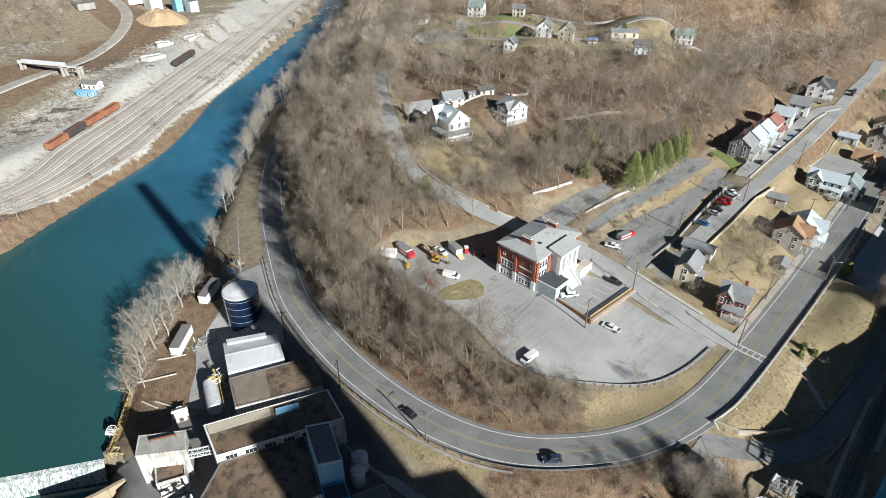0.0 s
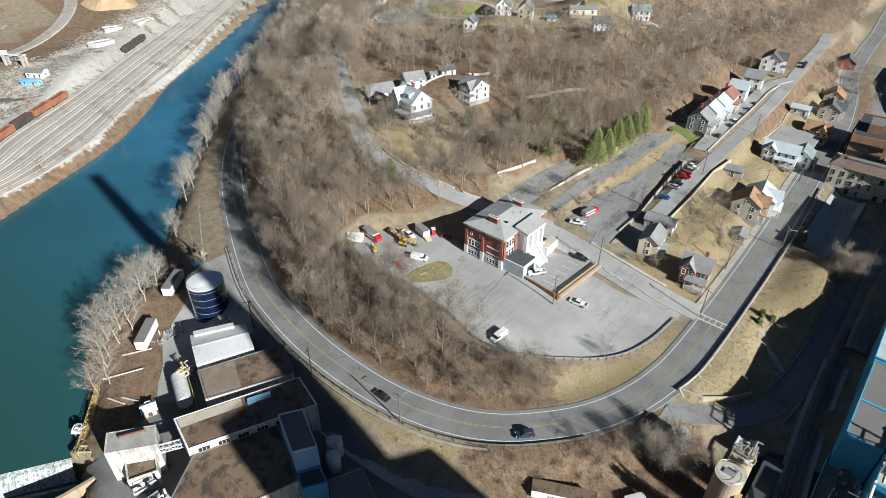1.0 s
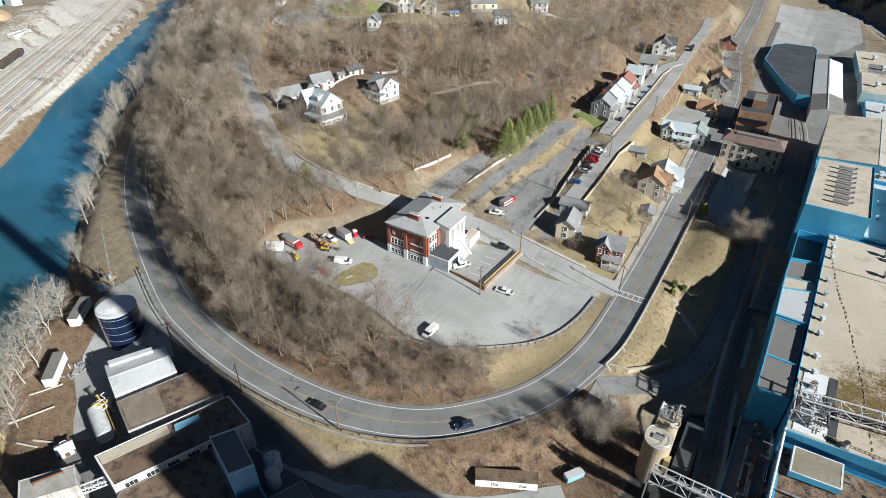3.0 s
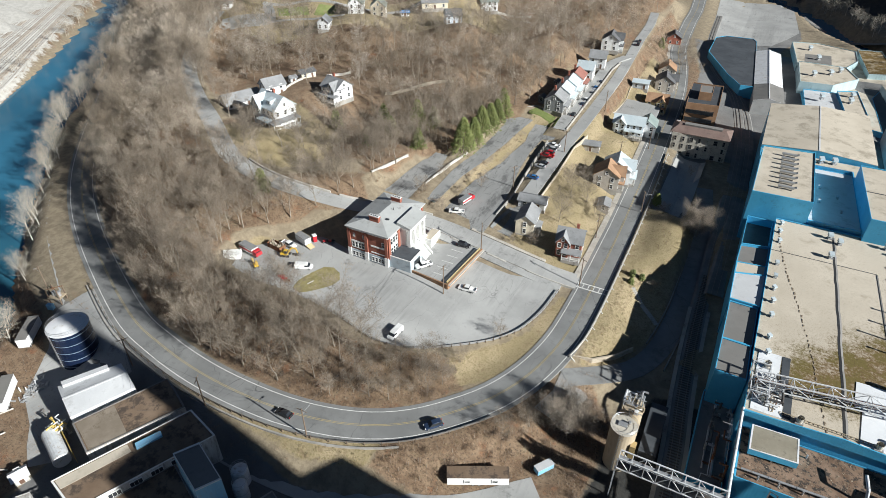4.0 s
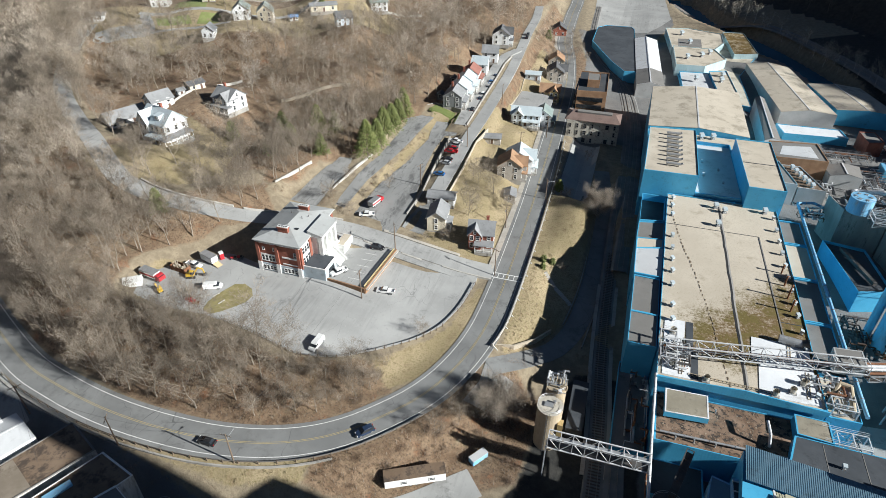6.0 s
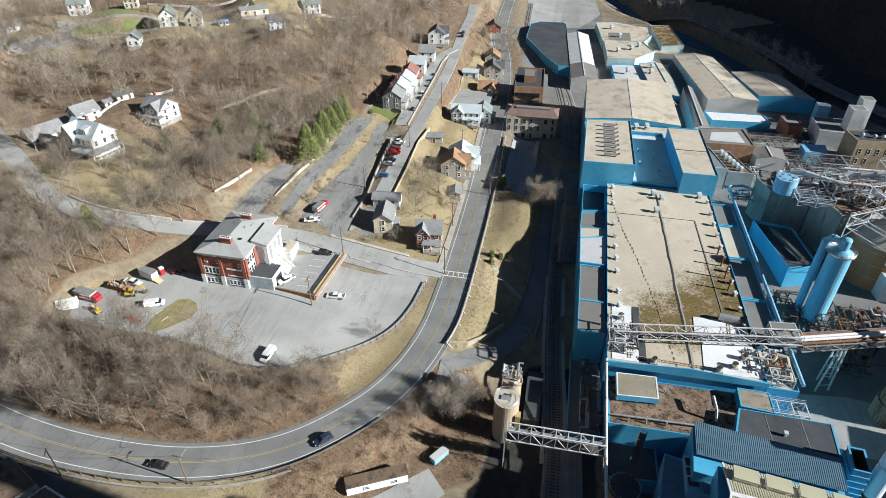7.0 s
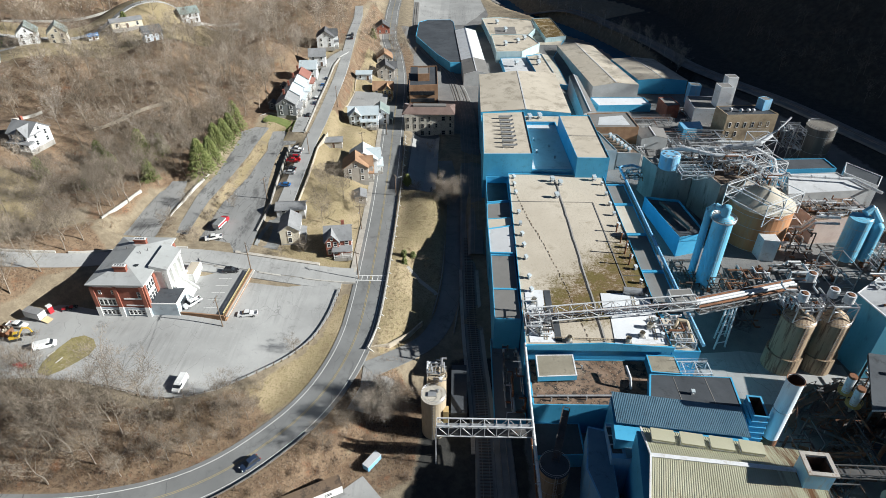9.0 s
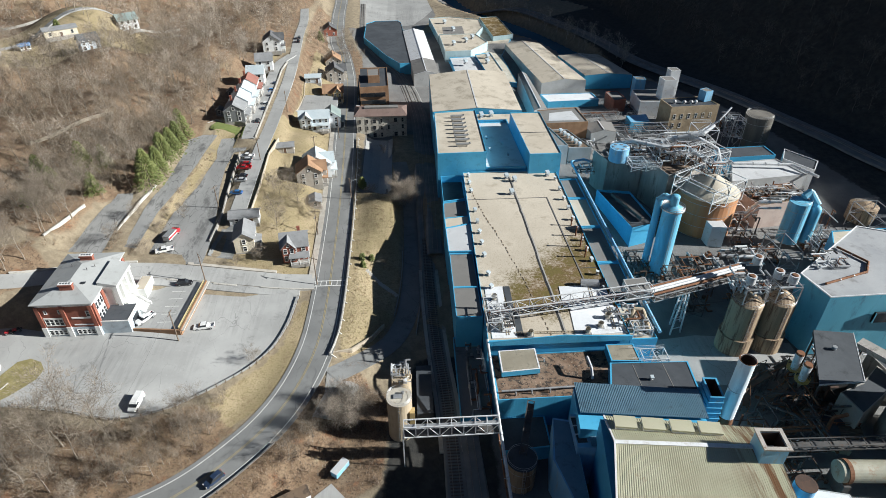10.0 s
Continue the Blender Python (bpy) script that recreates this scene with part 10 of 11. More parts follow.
for x, y, kind, rgb in ((-58.7, 226, "suv", BLACK), (-58.7, 238, "sedan", NAVY), (-58.7, 243.5, "suv", WHITE), (-58.7, 252, "sedan", GREY), (-58.7, 257.5, "pickup", BLUE), (-58.7, 266, "suv", NAVY)):
    parked(kind, x, y, 92, rgb, "car parked along the terrace lane")
for x, y, kind, rgb in ((-47.8, 292, "suv", RED), (-47.6, 286, "sedan", WHITE), (-56.6, 330, "sedan", BLACK), (-57.0, 336, "suv", GREY)):
    parked(kind, x, y, 94, rgb, "car parked beside the lower street")
parked("sedan", -70.7, 61.0, 180, BLACK, "black car on the curving road", 0.03, "cars on the road")
parked("suv", -40.4, 73.2, 228, NAVY, "dark blue car on the curving road", 0.03, "cars on the road")
parked("van", -22.4, 262, 90, WHITE, "white van on the straight road", 0.03, "cars on the road")


def box_truck(name, at, turn, length, width, high, body, cab, label, stripe=None, wheel_r=1.3, floor=0.9):
    """A lorry or trailer with a box body; cab None for a trailer."""
    ob = thing(name, at, turn, label, name.replace("_", " "), "parked vehicles")
    part("body", Shape().box(-length / 2, length / 2, -width / 2, width / 2, floor, high), body, ob)
    part("roof_rim", Shape().box(-length / 2 - 0.03, length / 2 + 0.03, -width / 2 - 0.03, width / 2 + 0.03, high - 0.12, high + 0.03), STEEL, ob)
    part("chassis", Shape().box(-length / 2 + 0.2, length / 2 - 0.2, -0.5, 0.5, floor - 0.3, floor), DARK_STEEL, ob)
    if stripe:
        for s in (-1, 1):
            part("stripe", Shape().box(-length / 2, length / 2, s * width / 2 - 0.02, s * width / 2 + 0.02, floor + 0.35, floor + 0.95), stripe, ob)
    xs = [-length / 2 + 1.2, -length / 2 + 2.3] if length > 9 else [-length / 2 + 1.4]
    if cab:
        part("cab", loft([(length / 2 + 0.1, width / 2, width / 2 * 0.95, 0.6, high * 0.85), (length / 2 + 1.1, width / 2, width / 2 * 0.92, 0.6, high * 0.85), (length / 2 + 1.8, width / 2 * 0.97, width / 2 * 0.9, 0.6, 1.5)]), cab, ob)
        part("windscreen", loft([(length / 2 + 1.12, width / 2 * 0.9, width / 2 * 0.85, 1.5, high * 0.82), (length / 2 + 1.6, width / 2 * 0.9, width / 2 * 0.85, 1.5, 1.7)]), GLASS_DARK, ob)
        xs.append(length / 2 + 0.9)
    else:
        for s in (-0.5, 0.5):
            part("landing_leg", Shape().box(length / 2 - 1.4, length / 2 - 1.2, s - 0.08, s + 0.08, 0, floor), DARK_STEEL, ob)
    wheels(ob, xs, width / 2 - 0.2, wheel_r)
    return ob


RED_PAINT, YELLOW_PAINT = paint("red_enamel", (0.42, 0.02, 0.03)), paint("yellow_enamel", (0.6, 0.38, 0.03))
z = gz(-112, 100) + 0.12
box_truck("fire_engine", (-114.2, 99.4, gz(-114.2, 99.4) + 0.12), -9, 5.6, 2.2, 2.4, WHITE_PAINT, RED_PAINT, "red and white rescue truck beside the woods", RED_PAINT, 1.25, 0.8)
box_truck("fire_engine", (-71.0, 152.0, gz(-71.0, 152.0) + 0.12), 78, 4.4, 2.0, 2.2, WHITE_PAINT, RED_PAINT, "red and white fire engine on the upper car park", RED_PAINT, 1.25, 0.8)
parked("pickup", -71.0, 145.9, 200, WHITE, "white utility truck on the upper car park")
box_truck("enclosed_trailer", (-103.4, 110.4, gz(-103.4, 110.4) + 0.12), -16, 4.8, 2.1, 2.5, WHITE_METAL, None, "white enclosed trailer with an open ramp", None, 1.0, 0.6)
solo("ramp", Shape().beam((0, 0, 0.6), (1.8, 0, 0.05), 1.8, 0.08), paint("plywood", (0.5, 0.38, 0.22), 0.8), "open plywood ramp behind the trailer", "ramp", at=(-101.0, 109.7, gz(-101, 109.7) + 0.12), turn=-16)
skip = thing("skip", (-108.6, 104.6, gz(-108.6, 104.6) + 0.1), -8, "dark steel skip full of rubble", "skip")
part("shell", Shape().box(-2.6, 2.6, -1.15, -1.05, 0.1, 1.5).box(-2.6, 2.6, 1.05, 1.15, 0.1, 1.5).box(-2.6, -2.5, -1.05, 1.05, 0.1, 1.5).box(2.5, 2.6, -1.05, 1.05, 0.1, 1.5).box(-2.6, 2.6, -1.15, 1.15, 0.0, 0.1), RUST, skip)
rub = random.Random(3)
pile = Shape()
for _ in range(40):
    x, y = rub.uniform(-2.3, 2.3), rub.uniform(-0.85, 0.85)
    pile.beam((x, y, 0.3), (x + rub.uniform(-0.6, 0.6), y + rub.uniform(-0.4, 0.4), 1.2 + rub.uniform(0, 0.7)), rub.uniform(0.1, 0.35), rub.uniform(0.1, 0.3))
part("rubble", pile, STONE, skip)


def digger(at, turn, label, size=1.0):
    ob = thing("excavator", at, turn, label, "excavator")
    for s in (-0.75, 0.75):
        part("track", Shape().box(-1.2, 1.2, s - 0.2, s + 0.2, 0, 0.55), RUBBER, ob)
    part("upper_body", Shape().box(-1.2, 0.7, -0.8, 0.8, 0.65, 1.3), YELLOW_PAINT, ob)
    cab = part("cab", Shape().box(-0.1, 0.9, -0.8, 0.05, 0.7, 2.2), YELLOW_PAINT, ob)
    part("cab_glass", Shape().box(0.0, 0.93, -0.83, 0.08, 1.3, 2.05), GLASS_DARK, cab)
    part("boom", Shape().beam((0.7, 0.3, 1.0), (2.0, 0.3, 2.7), 0.3, 0.35).beam((2.0, 0.3, 2.7), (3.2, 0.3, 2.4), 0.3, 0.3), YELLOW_PAINT, ob)
    part("stick", Shape().beam((3.2, 0.3, 2.4), (3.5, 0.3, 1.0), 0.22, 0.25), YELLOW_PAINT, ob)
    part("bucket", Shape().box(3.1, 3.8, -0.1, 0.7, 0.2, 0.9), DARK_STEEL, ob)
    ob.scale = (size, size, size)
    return ob


digger((-103.8, 102.8, gz(-103.8, 102.8) + 0.12), 20, "yellow compact excavator on the car park")
digger((-107.6, 94.8, gz(-107.6, 94.8) + 0.12), 150, "small yellow loader beside the trees", 0.7)
tent = thing("storage_tent", (-116.2, 95.2, gz(-116.2, 95.2)), 35, "white tarpaulin storage tent at the wood's edge", "tent")
part("cover", Shape().box(-2.2, 2.2, -1.5, 1.5, 0, 1.5).ends(-2.2, 2.2, -1.5, 1.5, 1.5, 1.0).gable(-2.2, 2.2, -1.5, 1.5, 1.5, 1.0, 0.1, 0.05), WHITE_PAINT, tent)
wc = thing("portable_toilet", (-101.0, 112.6, gz(-101, 112.6) + 0.12), -32, "red and white portable toilet", "portable toilet")
part("cabin", Shape().box(-0.55, 0.55, -0.55, 0.55, 0, 1.9), RED_PAINT, wc)
part("roof", Shape().box(-0.58, 0.58, -0.58, 0.58, 1.9, 2.25), WHITE_PAINT, wc)
for x, y in ((-97.6, 113.6), (-96.2, 114.4)):
    ob = thing("lawn_tractor", (x, y, gz(x, y) + 0.12), 200, "small red lawn tractor in the school's shade", "tractor", "lawn tractors")
    part("bonnet", Shape().box(0.1, 0.95, -0.3, 0.3, 0.35, 0.85), RED_PAINT, ob)
    part("seat", Shape().box(-0.5, 0.0, -0.25, 0.25, 0.5, 0.95), RUBBER, ob)
    wheels(ob, (-0.6, 0.7), 0.45, 0.8)
for k, (x, y) in enumerate(((-98.6, 94.6), (-97.2, 94.2), (-96.0, 93.7))):
    ob = thing("plough_blade", (x, y, gz(x, y) + 0.12), 30, "rusty red snow-plough blade on the ground", "plough blade", "plough blades")
    part("blade", Shape().beam((-0.9, 0, 0.35), (0.9, 0, 0.35), 0.15, 0.7), RED_PAINT if k < 2 else RUST, ob)
for x, y, turn in ((-93.2, 98.4, 60), (-95.6, 97.0, 45), (-90.2, 96.4, 70)):
    solo("concrete_stop", Shape().box(-1.0, 1.0, -0.12, 0.12, 0, 0.2), CONCRETE, "loose concrete wheel stop by the grass island", "wheel stop", at=(x, y, gz(x, y) + 0.12), turn=turn, group="wheel stops")
island = draped([(-91.1, 103.8), (-88.6, 104.8), (-85.8, 103.6), (-84, 101.1), (-84.3, 98.4), (-85.8, 96.2), (-88.2, 93.2), (-90.2, 91.6), (-93, 92.4), (-93.6, 95.6), (-92.6, 100)], lot_z, 0.06, 2.0)
solo("grass_island", island, surface("dry_lawn", (0.2, 0.17, 0.07), (0.28, 0.24, 0.11), 0.95, coarse=0.4, fine=2, stain=(0.13, 0.13, 0.05)), "dry grass island in the car park", "lawn", "structure")

# poles and overhead cables
P = [(-57.0, 109.9), (-56.2, 132.2), (-27.0, 134.6), (-62.7, 58.6), (-35.2, 209.5), (-113, 56.2), (-156.5, 64.8), (-88, 55.0), (-28.5, 232), (-29.5, 160), (-52.5, 196), (-60.8, 168), (-49.5, 240), (-20.4, 182)]
tops = {}
for i, (x, y) in enumerate(P):
    h = (9.3, 9.7, 9.5, 9.0, 9.5, 9.0, 10, 9, 9.5, 9, 8.5, 8, 9, 8)[i]
    pole((x, y, gz(x, y)), h, 30 * i, 1, 0.0, i in (3, 6, 9, 13))
    tops[i] = (x, y, gz(x, y) + h - 0.3)
cable([tops[6], tops[5], tops[7], tops[3]], 0.9)
cable([tops[3], tops[0], tops[1], tops[10]], 1.0)
cable([tops[1], tops[2], tops[9], tops[4], tops[8]], 0.9)
cable([tops[0], (-75.4, 112.4, 13.6)], 0.6)
cable([tops[5], (-97, 45, 4), tops[3]], 0.8)
# ---- bare winter trees ----
def bare_tree(rng, height, spread, limbs=9, subs=3, twigs=12, sides=5, twig_len=1.3, twig_w=0.07, low=0.3, stout=1.0, flat=1.0):
    """A leafless broad-leaved tree: tapered trunk with limbs and branches, and a crown of fine twigs. Two lists of vertices and triangles."""
    wood, fine = Shape(), Shape()
    pts = [Vector((0, 0, -0.4))]
    lean = Vector((rng.uniform(-0.13, 0.13), rng.uniform(-0.13, 0.13), 1))
    top = height * 0.74
    for k in range(1, 5):
        pts.append(pts[0] + lean * (top * k / 4) + Vector((rng.uniform(-1, 1), rng.uniform(-1, 1), 0)) * height * 0.02)
    r0 = height * 0.0125 * stout
    for k in range(4):
        wood.tube(pts[k], pts[k + 1], r0 * (1 - 0.22 * k), r0 * (0.78 - 0.22 * k) + 0.02, sides, False)

    def on_trunk(u):
        f = u * 4
        k = min(3, int(f))
        return pts[k].lerp(pts[k + 1], f - k)

    def spray(p, d, count, length):
        for _ in range(count):
            off = Vector((rng.gauss(0, 0.55), rng.gauss(0, 0.55), rng.gauss(0, 0.45))) * length
            v = (d * 0.55 + off * (0.7 / length) + Vector((rng.gauss(0, 0.45), rng.gauss(0, 0.45), rng.gauss(0.18, 0.4)))).normalized() * length * rng.uniform(0.4, 1.2)
            o = p + off - d * length * rng.uniform(0.1, 1.5)
            side = v.cross(Vector((rng.gauss(0, 1), rng.gauss(0, 1), rng.gauss(0, 1)))).normalized() * twig_w * rng.uniform(0.7, 1.3)
            fine.add([o - side, o + side, o + v], [(0, 1, 2)])

    for i in range(limbs):
        u = low + (1 - low) * (i + rng.random()) / limbs
        a = i * 2.4 + rng.uniform(-0.5, 0.5)
        reach = spread * (0.6 + 0.62 * math.sin(math.pi * (0.22 + 0.62 * (u - low) / (1 - low)))) * rng.uniform(0.65, 1.2)
        d = Vector((math.cos(a), math.sin(a), (rng.uniform(0.35, 1.15) + 0.6 * u) * flat)).normalized()
        p0 = on_trunk(min(u, 0.999))
        p1 = p0 + d * reach * 0.55
        d2 = (d + Vector((rng.uniform(-0.3, 0.3), rng.uniform(-0.3, 0.3), rng.uniform(0, 0.5)))).normalized()
        p2 = p1 + d2 * reach * 0.6
        rl = r0 * (0.38 - 0.2 * u)
        wood.tube(p0, p1, rl, rl * 0.65, 3, False)
        wood.tube(p1, p2, rl * 0.65, rl * 0.2, 3, False)
        spray(p2, d2, twigs, twig_len)
        for k in range(subs):
            b0 = p0.lerp(p1, 0.55) if k % 3 == 0 else p1.lerp(p2, rng.uniform(0.0, 0.6))
            db = (d2 + Vector((rng.gauss(0, 0.6), rng.gauss(0, 0.6), rng.uniform(0, 0.5)))).normalized()
            b1 = b0 + db * reach * rng.uniform(0.3, 0.55)
            wood.tube(b0, b1, rl * 0.4, 0.02, 3, False)
            spray(b1, db, twigs, twig_len)
    spray(pts[4], lean.normalized(), twigs, twig_len)
    return wood, fine


tree_rng = random.Random(11)
KINDS_NEAR = [bare_tree(tree_rng, h, h * 0.36, 12, 3, 46, 4, 1.0, 0.021) for h in (12, 13, 14, 15, 11, 13.5)]
KINDS_MID = [bare_tree(tree_rng, h, h * 0.39, 8, 2, 32, 3, 1.2, 0.036) for h in (12, 13, 14, 15, 13)]
KINDS_FAR = [bare_tree(tree_rng, h, h * 0.4, 5, 1, 16, 3, 1.7, 0.085) for h in (12, 13.5, 15, 13)]


def arrays(kinds):
    out = []
    for wood, fine in kinds:
        f = []
        for q in wood.f:
            f += [(q[0], q[k], q[k + 1]) for k in range(1, len(q) - 1)]
        v = np.array(wood.v + fine.v)
        t = np.array(f + [tuple(i + len(wood.v) for i in q) for q in fine.f])
        m = np.array([0] * len(f) + [1] * len(fine.f))
        out.append((v, t, m))
    return out


def woods(name, places, kinds, label, category, mats, seed):
    """Many trees that nobody could count, joined into one mesh."""
    rng = np.random.default_rng(seed)
    vs, ts, ms, tones, n = [], [], [], [], 0
    kinds = arrays(kinds)
    for x, y, z, s in places:
        v, t, m = kinds[rng.integers(len(kinds))]
        a = rng.uniform(0, 2 * math.pi)
        c, k = math.cos(a), math.sin(a)
        w = v * s
        vs.append(np.column_stack([w[:, 0] * c - w[:, 1] * k + x, w[:, 0] * k + w[:, 1] * c + y, w[:, 2] * rng.uniform(0.9, 1.15) + z]))
        ts.append(t + n)
        ms.append(m)
        tones.append(np.full(len(v), rng.uniform(-1, 1), np.float32))
        n += len(v)
    v, t, m = np.vstack(vs), np.vstack(ts), np.concatenate(ms)
    me = bpy.data.meshes.new(name)
    me.vertices.add(len(v))
    me.vertices.foreach_set("co", v.astype(np.float32).ravel())
    me.loops.add(t.size)
    me.loops.foreach_set("vertex_index", t.ravel().astype(np.int32))
    me.polygons.add(len(t))
    me.polygons.foreach_set("loop_start", np.arange(0, t.size, 3, dtype=np.int32))
    me.polygons.foreach_set("material_index", m.astype(np.int32))
    me.update(calc_edges=True)
    me.attributes.new("tone", "FLOAT", "POINT").data.foreach_set("value", np.concatenate(tones))
    for q in mats:
        me.materials.append(q)
    return tagged(new(name, me), label, category, kind="stuff")


def scatter(poly, gap, seed, clear=3.0, keep=None):
    """Places inside an outline about gap metres apart, clear of roads, yards and houses."""
    rng = np.random.default_rng(seed)
    p = np.array(poly)
    (x0, y0), (x1, y1) = p.min(0), p.max(0)
    xs, ys = np.meshgrid(np.arange(x0, x1, gap), np.arange(y0, y1, gap))
    x = xs.ravel() + rng.uniform(-0.48, 0.48, xs.size) * gap
    y = ys.ravel() + rng.uniform(-0.48, 0.48, xs.size) * gap
    ok = inside(x, y, poly) & ~inside(x, y, RIVER)
    for lot_outline in (SCHOOL_LOT, LOT_A, LOT_B, LOT_C):
        ok &= ~inside(x, y, lot_outline)
    for line, half, _ in ROADS:
        d, _ = near_line(x, y, line)
        ok &= d > half + clear
    for cx, cy, r in CLEARINGS:
        ok &= np.hypot(x - cx, y - cy) > r
    if keep is not None:
        ok &= keep(x, y, rng)
    x, y = x[ok], y[ok]
    return np.column_stack([x, y, ground_z(x, y) - 0.1, rng.uniform(0.6, 1.2, len(x))])


BANK = [(-66, 84), (-52, 88.5), (-44, 93), (-40, 84), (-48, 74.5), (-60, 68)]
slope = scatter(WOODS[0], 5.0, 1, 0.2)
lots_edge = scatter(WOODS[2], 4.2, 14, 1.5)
lots_edge[:, 3] *= 0.85
road_edge = np.vstack([scatter(WOODS[3], 5.5, 15, 1.5), scatter(WOODS[4], 6.5, 16, 2.0), scatter(WOODS[5], 5.5, 17, 1.2), scatter(WOODS[6], 8.0, 18, 1.5)])
road_edge[:, 3] *= 0.55
bank = scatter(BANK, 3.9, 12, 1.2)
bank[:, 3] *= 0.6
hill = scatter(WOODS[1], 6.4, 2, 0.8, keep=lambda x, y, r: (np.hypot(x, y) < 330) & ((np.hypot((x + 150) / 34, (y - 170) / 30) > 1) | (r.random(len(x)) < 0.3)))
far_hill = scatter(WOODS[1], 8.5, 3, keep=lambda x, y, r: (np.hypot(x, y) >= 330) & (np.hypot(x, y) < 620) & (x > -430))
every = np.vstack([slope, bank, lots_edge, road_edge, hill, far_hill])
reach = np.hypot(every[:, 0], every[:, 1])
order = np.argsort(reach)
every, reach = every[order], reach[order]
OVER = [q for off in (6.2,) for q in offset_line(MAIN_ROAD, off)[::2] if q[0] < -196 and q[1] < 330]
LANE = [q for off in (4.4, -4.4) for q in offset_line(SIDE_STREET, off) if q[1] > 164]
every_far = np.array([(x, y, gz(x, y) - 0.1, 1.0 + 0.2 * (k % 3) / 2) for k, (x, y, z) in enumerate(OVER + LANE)])
woods("woods", every_far, KINDS_MID, "bare trees arching over the far road", "woods", (BARK, TWIG), 13)
named, rest, rr = every[:180], every[180:], reach[180:]
woods("woods", rest[rr < 330], KINDS_MID, "bare grey-brown winter woods on the hillside", "woods", (BARK, TWIG), 3)
woods("woods", rest[rr >= 330], KINDS_FAR, "bare winter woods on the far hill", "woods", (BARK, TWIG), 4)
near_meshes = [(w.mesh("trunk", BARK), f.mesh("crown", TWIG)) for w, f in KINDS_NEAR]
PALE_KINDS = [bare_tree(tree_rng, h, h * 0.34, 14, 4, 24, 5, 1.2, 0.021, 0.18, 1.0, 0.9) for h in (15, 17, 14)]
pale_meshes = [(w.mesh("trunk", PALE_BARK), f.mesh("crown", PALE_TWIG)) for w, f in PALE_KINDS]
SPREAD_KINDS = [bare_tree(tree_rng, h, h * 0.46, 17, 5, 36, 5, 0.95, 0.016, 0.18, 0.9, 0.65) for h in (9.5, 10.5)]
DENSE_KINDS = [bare_tree(tree_rng, h, h * 0.5, 30, 9, 84, 6, 0.9, 0.014, 0.16, 0.9, 0.75) for h in (9.5, 10)]
GREY_TWIG = surface("grey_twigs", (0.25, 0.21, 0.172), (0.37, 0.318, 0.265), 0.9, coarse=0.2, bump=0, pieces=0.4)
dense_meshes = [(w.mesh("trunk", BARK), f.mesh("crown", GREY_TWIG)) for w, f in DENSE_KINDS]
spread_meshes = [(w.mesh("trunk", BARK), f.mesh("crown", TWIG)) for w, f in SPREAD_KINDS]
pick = random.Random(5)


def tree(x, y, meshes, s, label, group, z=None):
    a, b = meshes[pick.randrange(len(meshes))]
    ob = thing("tree", (x, y, gz(x, y) - 0.1 if z is None else z), pick.uniform(0, 360), label, "tree", group)
    ob.scale = (s, s, s * pick.uniform(0.92, 1.12))
    part("trunk", a, None, ob)
    part("crown", b, None, ob)
    return ob


for line, first, step in ((offset_line(SIDE_STREET, -5.6), 44, 2), (offset_line(SIDE_STREET, 5.4), 43, 2)):
    for k in range(first, len(line) - 1, step):
        x, y = line[k][0] + pick.uniform(-1.5, 1.5), line[k][1] + pick.uniform(-1.5, 1.5)
        if np.hypot(x + 170, y - 160) > 9 and np.hypot(x + 245, y - 231) > 9:
            tree(x, y, near_meshes, pick.uniform(0.8, 1.1), "tall bare tree beside the climbing street", "roadside trees")
for x, y, z, s in named:
    tree(x, y, near_meshes, s, "bare grey-brown tree on the leaf-strewn bank", "hillside trees", z)
# pale sycamores along the water
for x, y, s in ((-151, 49, 0.95), (-154.5, 46, 0.9), (-137, 31.5, 0.9), (-139.5, 36, 1.0), (-131, 25.5, 0.95), (-125.5, 23.5, 0.75), (-127, 20.5, 0.7), (-145, 40, 0.7), (-158, 49, 0.8), (-162, 54, 0.7), (-142, 34, 0.85), (-148, 44, 0.9), (-134, 27.5, 0.8), (-140, 30, 0.8), (-152, 42, 0.75)):
    tree(x, y, pale_meshes, s, "tall pale-barked bare tree on the river bank", "river trees")
for k in range(70):
    i = min(len(RIVER_EAST) - 2, 9 + k // 2)
    if k % 1 == 0 and i < len(RIVER_EAST):
        x, y = RIVER_EAST[i][0] + pick.uniform(2.5, 8), RIVER_EAST[i][1] + pick.uniform(-2, 7)
        if near_line(np.array([x]), np.array([y]), MAIN_ROAD)[0][0] > 7 and near_line(np.array([x]), np.array([y]), MILL_ROAD)[0][0] > 5:
            tree(x, y, pale_meshes, pick.uniform(0.6, 0.95), "pale bare tree leaning over the river", "river trees")
